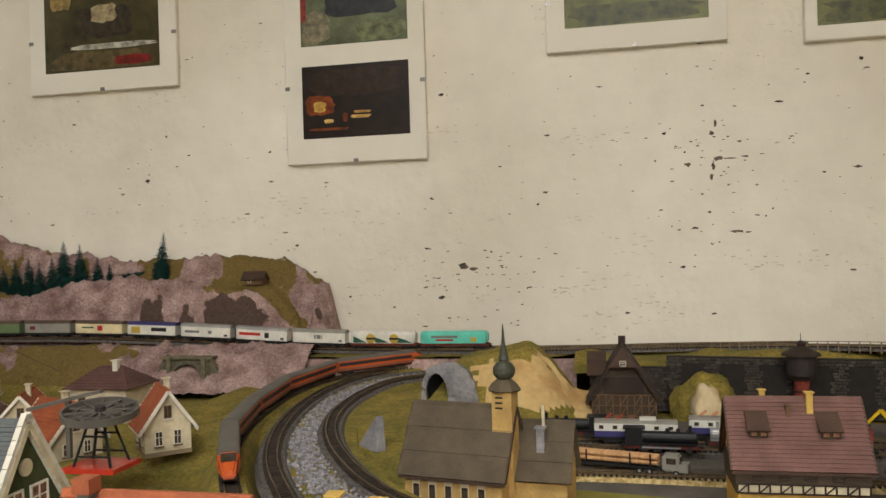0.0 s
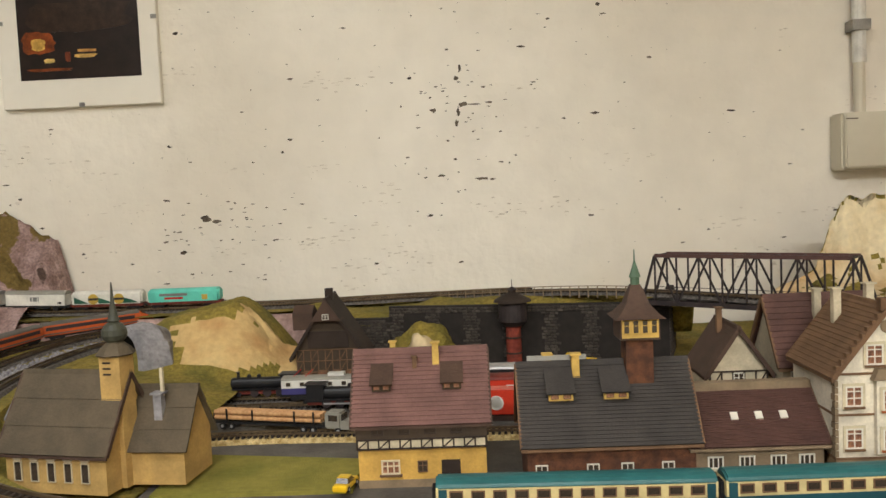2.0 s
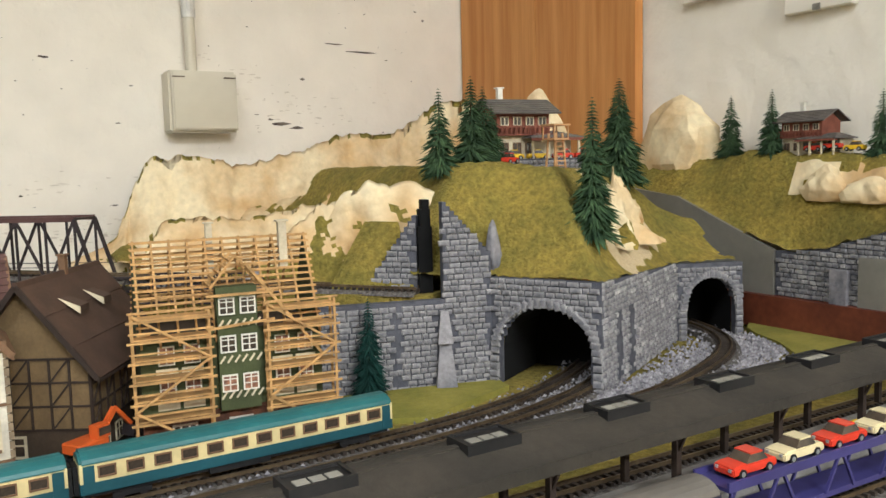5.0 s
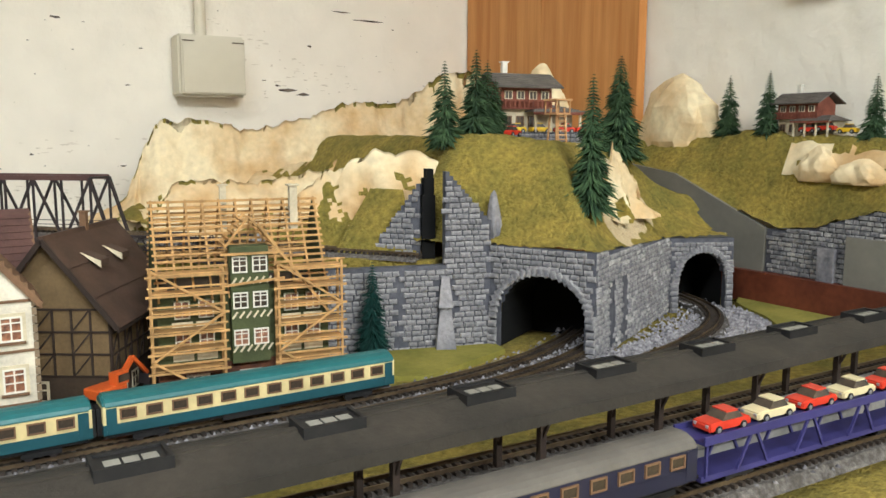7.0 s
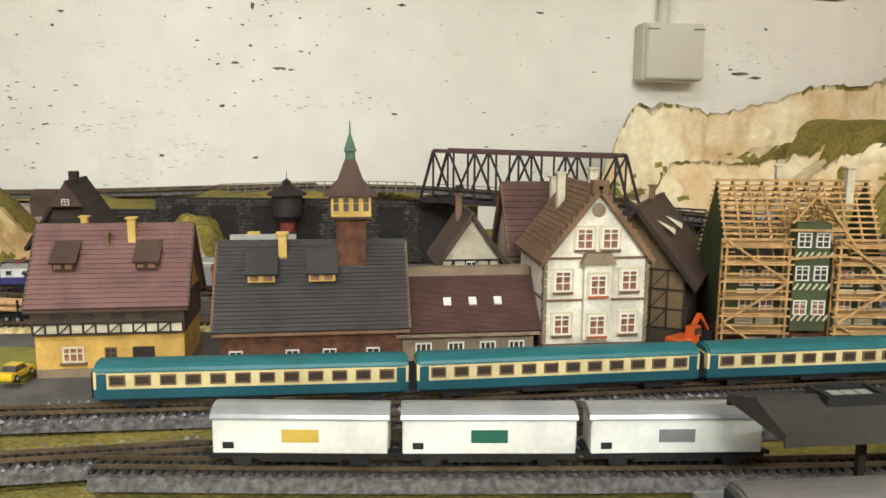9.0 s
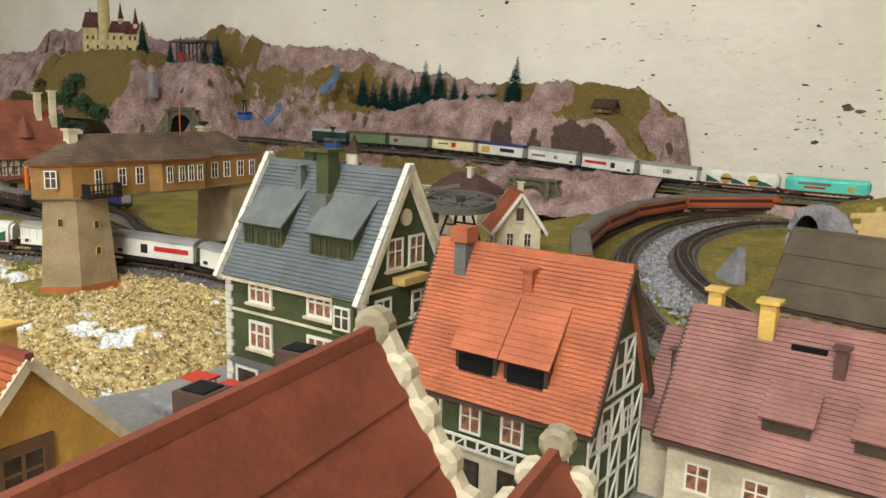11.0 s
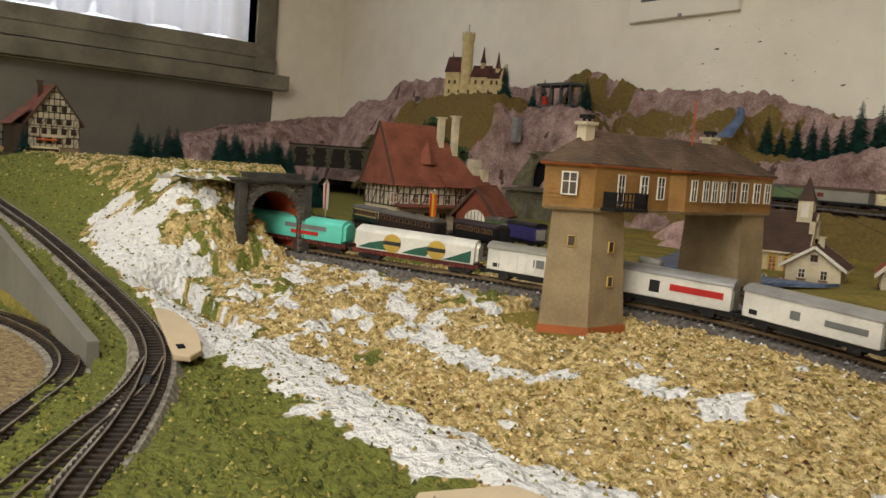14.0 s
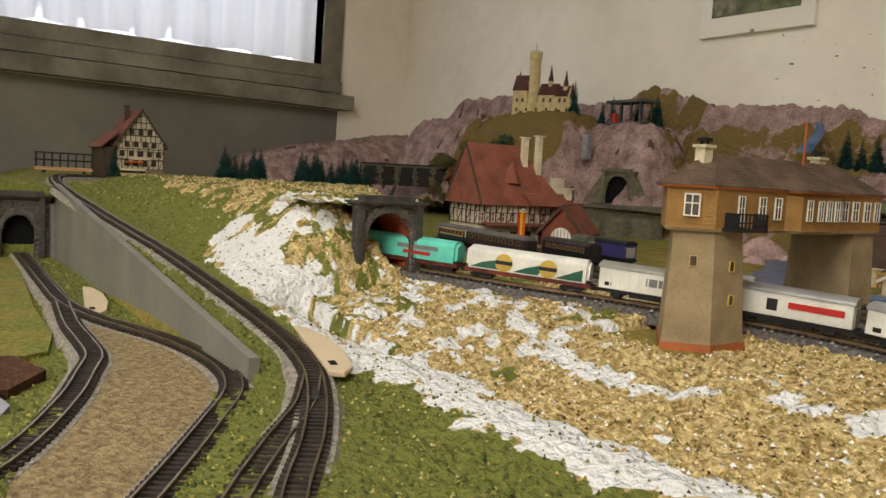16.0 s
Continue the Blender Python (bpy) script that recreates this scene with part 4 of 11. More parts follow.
def land_z(x, y):
    z = 1.031
    u = -x
    left = smooth01(u, 0.36, 0.52)
    z += left * (0.009 + 0.018 * smooth01(y, 0.2, 0.36))
    if u > 0.70:
        zi = incline_z(x)
        yi = incline_y(x)
        north = 0.325 + max(0.0, u - 0.95) * 0.45
        top = zi + (1.133 - zi) * smooth01(u, 0.84, 0.95)
        hill = smooth01(y, yi + 0.012, yi + 0.10) * (1 - smooth01(y, north - 0.01, north + 0.03))
        low = 1.034 if y < 0.106 else zi - 0.003
        if y > 0.106:
            low = low + (1.058 - low) * smooth01(y, 0.3, 0.42) * (1 - smooth01(y, north - 0.03, north)) if u < 0.95 else low
            if y > north:
                low = 1.06
            if u < 0.87:
                low = low + (z - low) * smooth01(y, yi + 0.012, yi + 0.06)
                hill = 0
        z = z + (low - z) * smooth01(u, 0.70, 0.75)
        z += (max(top, z) - z) * hill
        if u > 1.36 and y < north:
            z = max(z, 1.118 + 0.02 * smooth01(0.1 - y, 0, 0.3)) - 0.016 * smooth01(u, 1.42, 1.62)
    if y > 0.55 and u > 0.1:
        z = max(z, 1.031 + 0.012 * smooth01(u, 0.1, 0.5))
    return z


def poly_distance(x, y, line):
    best = 9.0
    for (xa, ya), (xb, yb) in zip(line, line[1:]):
        dx, dy = xb - xa, yb - ya
        t = max(0.0, min(1.0, ((x - xa) * dx + (y - ya) * dy) / (dx * dx + dy * dy)))
        best = min(best, math.hypot(x - xa - t * dx, y - ya - t * dy))
    return best


BAND1 = [(-1.0, 0.185), (-0.92, 0.165), (-0.83, 0.175), (-0.76, 0.180), (-0.70, 0.190), (-0.62, 0.186), (-0.54, 0.190), (-0.47, 0.21), (-0.40, 0.235)]
BAND2 = [(-0.84, 0.33), (-0.72, 0.30), (-0.64, 0.281), (-0.60, 0.278), (-0.57, 0.308), (-0.5, 0.325)]
BAND3 = [(-0.92, 0.335), (-0.86, 0.335), (-0.82, 0.36), (-0.70, 0.36), (-0.67, 0.39)]


T5 = [(-1.02, 0.235, 1.080), (-0.93, 0.283, 1.0785), (-0.81, 0.352, 1.073), (-0.743, 0.402, 1.069), (-0.62, 0.452, 1.065), (-0.52, 0.462, 1.061), (-0.44, 0.448, 1.057), (-0.33, 0.420, 1.052), (-0.20, 0.420, 1.048), (-0.05, 0.445, 1.044), (0.10, 0.470, 1.042)]
T5_LINE = spline(T5, 0.02)


def near_t5(x, y):
    """Distance from the main track's line, and its height there."""
    d = (T5_LINE[:, 0] - x) ** 2 + (T5_LINE[:, 1] - y) ** 2
    i = int(np.argmin(d))
    return math.sqrt(d[i]), T5_LINE[i, 2]


def bore_floor(x, y):
    """The floor of the cutting that leads into the snow bank's tunnel."""
    if -0.97 < x < -0.78 and y > 0.18:
        d5, z5 = near_t5(x, y)
        if d5 < 0.031:
            return z5 - 0.012
    return 9.0


GRAVEL_PATCH = in_poly([(-0.575, -0.03), (-0.575, 0.02), (-0.60, 0.03), (-0.67, 0.068), (-0.75, 0.088), (-0.84, 0.083), (-0.91, 0.060), (-0.88, 0.042), (-0.80, 0.045), (-0.72, 0.02), (-0.66, -0.015)])


def winter_z(x, y):
    z = land_z(x, y)
    if -0.945 < x < -0.3 and y > 0.2:
        d5, z5 = near_t5(x, y)
        z = max(z, z5 - 0.005 - max(0.0, d5 - 0.016) * 0.16)
        if d5 < (0.029 if -0.893 < x < -0.82 else 0.025 if x < -0.82 else 0.02):
            z = min(z, z5 - 0.0055)
    if abs(x + 0.667) < 0.045 and abs(y - 0.380) < 0.036:
        z = min(z, 1.0500)
    rough = 0.0030 * fbm(x, y, 190, 3) + 0.0020 * fbm(x, y, 95, 5) + 0.0036 * fbm(x, y, 45, 8)
    d = poly_distance(x, y, BAND1)
    k = 0.35 if y < 0.12 else 1.0
    if abs(y - incline_y(x)) < 0.012 and x < -0.66:
        k = 0.0
    rough *= 1 - 0.55 * math.exp(-(d / 0.026) ** 2)
    z += k * rough + 0.006 * math.exp(-(d / 0.022) ** 2) * k
    if -1.36 < x < -0.74 and 0.098 < y < 0.108:
        z = min(z, 1.034)
    if GRAVEL_PATCH(x, y):
        z = min(z, 1.033)
    return z


def winter_surface(x, y, z, slope):
    if slope > 1.3:
        return 0 if fbm(x, y, 18, 7) > 0.0 else 1
    n1, n2 = fbm(x, y, 60, 1) + 0.45 * fbm(x, y, 150, 6) + 0.35 * fbm(x, y, 300, 2), fbm(x, y, 24, 5)
    d1, d2, d3 = poly_distance(x, y, BAND1), poly_distance(x, y, BAND2), poly_distance(x, y, BAND3)
    if y < 0.104 and x < -0.7:
        return 1
    if abs(y - incline_y(x)) < 0.016 and x < -0.66:
        return 1
    if d1 < 0.018 + 0.018 * n1 or d2 < 0.007 + 0.016 * n1 or d3 < 0.008 + 0.016 * n1:
        return 0
    bank = -1.0 < x < -0.80 and 0.15 < y < 0.27
    if bank and n1 + 0.4 * n2 > 0.10:
        return 0
    if -0.90 < x < -0.66 and 0.19 < y < 0.36 and n1 > 0.22:
        return 0
    south = y < 0.19 + 0.03 * n2 and d1 > 0.01 and (y < 0.185 or x < -0.72)
    if bank and n1 < -0.28:
        return 2
    if south or bank:
        return 1
    if x < -0.9:
        return 2 if n1 + n2 > 0.02 else 1
    if n1 > 0.62:
        return 0
    if n2 > 0.38 and x < -0.62:
        return 1
    return 2


WX0, WX1, WY0, WY1 = -1.46, -0.30, -0.10, 0.50
def portal_dip(x, y):
    """The hollow before the portal at the foot of the hill."""
    k = smooth01(0.075 - abs(x + 0.585), 0.0, 0.03) * smooth01(y, 0.90, 1.0) * (1 - smooth01(y, 1.10, 1.12))
    return max(0.0, land_z(x, y) - 1.037) * k


terrain("ground", -2.56, 1.20, -0.36, 1.272, 0.012, lambda x, y: min(land_z(x, y), bore_floor(x, y)) - (0.004 if WX0 < x < WX1 and WY0 < y < WY1 else 0) - portal_dip(x, y) + 0.0012 * fbm(x, y, 40), lambda x, y, z, s: 1 if x < -1.2 else 0, [GRASS, GRASS2], "olive-green flocked ground of the model landscape", "ground")
terrain("winter_slope", WX0, WX1, WY0, WY1, 0.0027, winter_z, winter_surface, [WINTERMAT], "flocked slope with white plaster snow and straw-coloured scatter", "ground", cover=(1, 0))

# loose crumbs of scatter on the slope
q = random.Random(5)
for name, material, ok, count, size, label in (("straw_scatter", STRAW, 2, 15000, 0.0016, "straw-coloured crumbs strewn on a slope"), ("green_scatter", GRASS2, 1, 9000, 0.0013, "green foam crumbs strewn on the grass"), ("dark_scatter", SOIL, 2, 1800, 0.0012, "brown crumbs strewn between straw"), ("olive_scatter", GRASS, 2, 5000, 0.0014, "olive foam crumbs strewn between straw"), ("pale_scatter", CRUMBPALE, 1, 3500, 0.0013, "pale yellow foam crumbs on the grass"), ("moss_scatter", CRUMBMOSS, 1, 5500, 0.0014, "dark green foam crumbs on the grass"), ("snow_crumbs", SNOW, 2, 1600, 0.0013, "white plaster crumbs of model snow"), ("olive_speckle", GRASS2, 0, 700, 0.0012, "olive foam crumbs spilt on model snow"), ("brown_speckle", SOIL, 0, 240, 0.0011, "brown crumbs spilt on model snow")):
    v, f = [], []
    while len(v) < count * 6:
        x, y = q.uniform(WX0 + 0.01, WX1 - 0.01), q.uniform(-0.08, WY1 - 0.01)
        if winter_surface(x, y, 0, 0) == ok and (abs(y - incline_y(x)) > 0.013 or x > -0.66) and not (x < -0.7 and 0.095 < y < 0.11):
            if y < 0.104 and x < -0.7 and q.random() < 0.6:
                if q.random() < 0.5:
                    continue
            pebble(v, f, x, y, winter_z(x, y), size * q.uniform(0.5, 1.2), q)
    tagged(pydata(name, v, f, material), label, "scatter", kind="stuff")

# pieces laid on the lower ground by the crossing
def sheet(name, outline, z, material, label, category, thick=0.004, lift=None):
    bm = bmesh.new()
    lo = [bm.verts.new((x, y, z - thick)) for x, y in outline]
    hi = [bm.verts.new((x, y, z)) for x, y in outline]
    n = len(outline)
    for i in range(n):
        bm.faces.new((lo[i], lo[(i + 1) % n], hi[(i + 1) % n], hi[i]))
    bm.faces.new(hi)
    bmesh.ops.recalc_face_normals(bm, faces=bm.faces)
    return tagged(part(name, bm, material), label, category, kind="structure")


sheet("gravel_bed", [tuple(p) for p in spline([(-0.575, -0.03), (-0.575, 0.02), (-0.67, 0.068), (-0.75, 0.088), (-0.84, 0.083), (-0.91, 0.060), (-0.88, 0.042), (-0.80, 0.045), (-0.72, 0.02), (-0.66, -0.015)], 0.01)[:, :2]], 1.0382, CORK, "brown cork gravel between two curving tracks", "gravel", 0.006)
sheet("lawn_mat", [(-0.84, -0.06), (-0.83, -0.005), (-0.845, 0.02), (-0.90, 0.03), (-1.0, 0.03), (-1.34, 0.05), (-1.34, -0.09), (-1.0, -0.09)], 1.0372, GRASS2, "dull green lawn mat beside a track", "lawn", 0.006)
sheet("soil_bed", [(-0.76, -0.05), (-0.755, -0.01), (-0.79, 0.012), (-0.83, 0.0), (-0.845, -0.05)], 1.0392, SOIL, "dark brown scatter bed beside a track", "soil", 0.006)
sheet("grey_card", [(-0.62, -0.08), (-0.655, -0.035), (-0.72, -0.012), (-0.76, -0.02), (-0.75, -0.08)], 1.0412, plain("grey_card", 150, 150, 156, 0.6), "smooth grey card inside a track curve", "card", 0.006)

# tracks on the left side
track([(-0.47, 0.02, 1.0395), (-0.56, 0.06, 1.0405), (-0.615, 0.092, 1.043), (-0.668, 0.118, 1.045), (-0.72, 0.136, 1.0475), (-0.78, 0.142, 1.0535), (-0.90, 0.138, 1.067), (-1.02, 0.13, 1.0805), (-1.18, 0.113, 1.0985), (-1.36, 0.10, 1.118), (-1.50, 0.115, 1.126), (-1.58, 0.16, 1.126), (-1.66, 0.22, 1.124)], "single model track that climbs a ramp to a hilltop", bed_mat=GREYBED)
track([(-0.50, -0.045, 1.039), (-0.58, 0.012, 1.0395), (-0.66, 0.062, 1.0395), (-0.715, 0.092, 1.0395), (-0.77, 0.101, 1.0395), (-0.84, 0.092, 1.0395), (-0.92, 0.066, 1.0395), (-1.0, 0.052, 1.0395), (-1.10, 0.052, 1.0395), (-1.25, 0.055, 1.0395), (-1.42, 0.058, 1.0395)], "curving model track that leads into a stone tunnel", bed_mat=GREYBED)
track([(-0.57, -0.075, 1.0395), (-0.65, -0.02, 1.0395), (-0.72, 0.012, 1.0395), (-0.775, 0.030, 1.0395), (-0.81, 0.040, 1.0395), (-0.85, 0.042, 1.0395), (-0.91, 0.043, 1.0395), (-1.0, 0.050, 1.0398)], "curving model track round a grey card", bed_mat=GREYBED)
track([(-0.50, 0.0, 1.0393), (-0.575, 0.045, 1.0396), (-0.625, 0.080, 1.0408), (-0.66, 0.108, 1.0435), (-0.70, 0.130, 1.0465)], "branch track of a model crossing", bed_mat=GREYBED)
bm = bmesh.new()
prism(bm, [(-0.006, 0), (0.006, 0), (0.005, 0.0012), (-0.005, 0.0012)], -0.002, 0.002)
ob = thing("point_frog", pose(-0.668, 0.117, 1.0462, 0, 0, -25), "black plastic frog plates of a model crossing", "track part")
part("plate", bm, BLACKPL, ob)
for x, y, z, rz, label in ((-0.745, 0.154, 1.0485, -8, "beige card cover of a point motor beside the track"), (-1.02, 0.075, 1.036, -5, "beige card point motor cover on the grass")):
    bm = bmesh.new()
    low = [(-0.048, -0.003), (0.046, -0.008), (0.050, 0.0), (0.040, 0.008), (0.010, 0.012), (-0.020, 0.011), (-0.042, 0.005)]
    va, vb = [bm.verts.new((x_, y_, 0)) for x_, y_ in low], [bm.verts.new((x_, y_, 0.0035)) for x_, y_ in low]
    bm.faces.new(vb), bm.faces.new(va[::-1])
    for i in range(7):
        bm.faces.new((va[i], va[(i + 1) % 7], vb[(i + 1) % 7], vb[i]))
    bmesh.ops.bevel(bm, geom=bm.edges[:], offset=0.0006, segments=1, affect="EDGES")
    ob = thing("point_motor_cover", pose(x, y, z, 0, 4, rz), label, "cover", "point motor covers")
    part("cover", bm, BEIGECARD, ob)
    part("slot", boxes((0.030, 0.037, -0.004, 0.0, 0.0034, 0.0039)), BLACK, ob)

# grey retaining wall of the ramp
path = np.array([(-0.728 - 0.64 * i / 40, 0.108 - 0.012 * i / 40, 0) for i in range(41)])
v, f = [], []
for x, y, _ in path:
    t = incline_z(x) + 0.004
    v += [(x, y - 0.0045, 1.028), (x, y + 0.0025, 1.028), (x, y + 0.0025, t), (x, y - 0.0035, t)]
for i in range(40):
    for j in range(4):
        f.append((i * 4 + j, (i + 1) * 4 + j, (i + 1) * 4 + (j + 1) % 4, i * 4 + (j + 1) % 4))
f += [(0, 1, 2, 3), (163, 162, 161, 160)]
tagged(pydata("ramp_wall", v, f, PANELGREY), "smooth grey card retaining wall of a ramp", "wall", kind="structure")

# ---- hills and stonework ----
SKY_X = [-2.60, -2.40, -2.21, -2.03, -1.85, -1.68, -1.58, -1.50, -1.42, -1.34, -1.15, -1.075, -0.963, -0.787, -0.633, -0.514, -0.448, -0.425]
SKY_Z = [1.276, 1.316, 1.375, 1.372, 1.355, 1.335, 1.345, 1.362, 1.345, 1.315, 1.303, 1.296, 1.262, 1.237, 1.243, 1.231, 1.200, 1.10]


BULGE_X = [-1.32, -1.24, -1.084, -0.962, -0.851, -0.741, -0.667, -0.597, -0.544, -0.49, -0.46]
BULGE_Z = [1.20, 1.182, 1.191, 1.189, 1.212, 1.217, 1.208, 1.196, 1.183, 1.128, 1.112]


def mesa(x, y, cx, cy, hx, hy, top, foot, fall):
    """A flat-topped hill with a smooth fall all round."""
    d = math.hypot(max(0.0, abs(x - cx) - hx), max(0.0, abs(y - cy) - hy))
    return foot + (top - foot) * (1 - smooth01(d, 0.0, fall))


def pink_z(x, y):
    """The pink range along the back wall: foot, castle crag, lift hill, olive mound, rounded bulge, crest."""
    crest = float(np.interp(x, SKY_X, SKY_Z))
    u = -x
    foot = 1.105 - 0.06 * smooth01(u, 1.3, 2.0)
    west = smooth01(u, 2.2, 2.46)
    yy = y
    base = 1.035 + (foot + 0.005 - 1.035) * smooth01(yy, 1.03, 1.14)
    t = min(1.0, max(0.0, (yy - 1.196) / 0.064)) ** 0.85
    z = base + (crest - base) * t
    far = mesa(x, y, -2.05, 1.16, 0.12, 0.05, 1.30, 1.03, 0.16)
    castle = mesa(x, y, -1.71, 1.125, 0.115, 0.035, 1.303, 1.03, 0.17)
    lift = mesa(x, y, -1.475, 1.170, 0.060, 0.022, 1.279, 1.03, 0.14)
    z = max(z, far, castle, lift)
    flat = 1 if abs(x + 1.71) < 0.12 and abs(y - 1.125) < 0.04 or abs(x + 1.475) < 0.06 and abs(y - 1.17) < 0.025 else 0
    if x > -1.36:
        mound = mesa(x, y, -1.18, 1.222, 0.16, 0.022, 1.262, 1.03, 0.062)
        z = max(z, mound)
    if -1.12 < x < -0.46 and y > 1.172:
        bz = float(np.interp(x, BULGE_X, BULGE_Z))
        if y < 1.20:
            zb = 1.112 + (bz - 1.112) * min(1.0, (y - 1.172) / 0.028) ** 0.6
        elif y < 1.232:
            zb = bz - 0.012 * smooth01(y, 1.20, 1.215)
        else:
            zb = bz - 0.012 + (max(crest, bz - 0.01) - bz + 0.012) * min(1.0, (y - 1.232) / 0.028)
        k = smooth01(x, -1.12, -1.04)
        z = z + (zb - z) * k
    hut = math.exp(-(((x + 0.555) / 0.07) ** 2 + ((y - 1.222) / 0.016) ** 2))
    z = z + (1.199 - z) * hut
    if west > 0:
        z += (float(np.interp(y, [0.60, 0.74, 0.907, 1.037, 1.207, 1.27], [1.06, 1.182, 1.218, 1.238, 1.268, 1.276])) - z) * west
    amp = max(west, smooth01(yy, 1.03, 1.10)) * (1 - hut) * (1 - 0.8 * smooth01(x, -0.47, -0.43)) * (1 - 0.7 * flat)
    if x > -1.32:
        ledge = math.exp(-((y - 1.160) / 0.016) ** 2)
        z = z + (min(z, 1.106) - z) * ledge
        amp *= 1 - ledge
    z += amp * (0.008 * fbm(x, y, 14, 2) + 0.008 * fbm(x, y * 1.6, 38, 7) + 0.0045 * fbm(x, y, 95, 4))
    return z


def pink_surface(x, y, z, slope):
    n = fbm(x, y, 30, 9) + 0.25 * fbm(x, y, 160, 3)
    m = fbm(x, y, 12, 4)
    if abs(x + 0.555) < 0.085 and abs(y - 1.218) < 0.02 + 0.006 * n:
        return 2
    if -1.93 < x < -1.56 + 0.02 * n and 1.0 < y < 1.17 and z > 1.15 + 0.05 * m + 0.25 * max(0.0, x + 1.66):
        return 2
    if -1.40 < x < -1.0 + 0.02 * n and y > 1.17 and 1.175 + 0.015 * m < z < 1.262 + 0.012 * n + 0.02 * m and (z < 1.215 + 0.02 * m or z > 1.235 + 0.02 * n):
        return 1 if z < 1.183 + 0.01 * m else 2
    if -1.58 < x < -1.37 and z > 1.272 and y > 1.18 and n > -0.2:
        return 2
    if -1.3 < x < -0.66 and y < 1.15 and m + 0.5 * n > -0.15:
        return 2
    if -0.74 < x < -0.5 and 1.172 < y < 1.196 and z < 1.175 + 0.02 * n and n + m > -0.2:
        return 1
    if -1.02 < x < -0.46 and z > 1.19 and y > 1.235 and m > 0.1:
        return 2
    return 1 if n > 0.62 else 0


terrain("pink_mountain", -2.56, -0.425, 0.62, 1.272, 0.0046, pink_z, pink_surface, [PINKRANGE], "pink plaster rock range with olive meadows along the wall", "mountain", cover=(2, 1), inside=lambda x, y: y > 1.0 - 0.38 * smooth01(-x, 2.15, 2.45) and pink_z(x, y) > land_z(x, y) - 0.01)


# raised lawn inside the track curve, with the tunnel hill and its cream cliff
def curve_z(x, y):
    z = 1.036 + 0.03 * smooth01(y, 0.62, 0.80) * smooth01(-x, -0.02, 0.16)
    hill = math.exp(-(((x + 0.12) / 0.085) ** 4 + ((y - 0.985) / 0.075) ** 4))
    peak = 0.05 + 0.022 * math.exp(-((x + 0.085) / 0.04) ** 2)
    z += hill * peak
    z += 0.0012 * fbm(x, y, 60, 2) + hill * 0.004 * fbm(x, y, 30, 6)
    return z


def curve_surface(x, y, z, slope):
    n = fbm(x, y, 26, 3)
    if -0.135 < x < -0.015 and slope > 0.85 + 0.3 * n and z > 1.062 and y < 0.985 + 0.02 * n:
        return 1
    if x < -0.13 and slope > 0.9 and z > 1.085 and y > 0.9:
        return 1
    return 0


terrain("curve_lawn", -0.42, 0.06, 0.60, 1.23, 0.0055, curve_z, curve_surface, [GRASS, OCHREROCK], "olive lawn with a cream plaster cliff inside a track curve", "hill", inside=lambda x, y: not (x > -0.06 and y < 0.86))

# cream cliff folds before the hill
bm = bmesh.new()
cols = 40
grid = []
for i in range(cols + 1):
    s = i / cols
    x = -0.125 + 0.115 * s
    crest = 1.070 + 0.045 * math.exp(-((s - 0.42) / 0.26) ** 2) + 0.012 * math.exp(-((s - 0.1) / 0.1) ** 2)
    row = []
    for j in range(15):
        t = j / 14
        z = 1.045 + (crest - 1.045) * t
        y = 0.905 + 0.05 * t ** 1.4 + 0.020 * fbm(x, t * 0.02, 45, 3, 2) * (1 - 0.5 * t) + 0.004 * fbm(x, z, 120, 3) + 0.02 * abs(s - 0.45)
        row.append(bm.verts.new((x, y, z + 0.004 * fbm(x, t, 50, 1) * t)))
    grid.append(row)
for a, b in zip(grid, grid[1:]):
    for j in range(14):
        bm.faces.new((a[j], b[j], b[j + 1], a[j + 1]))
tagged(part("cream_cliff", bm, OCHREROCK, smooth=True), "cream plaster cliff face with vertical folds", "rock", kind="structure")

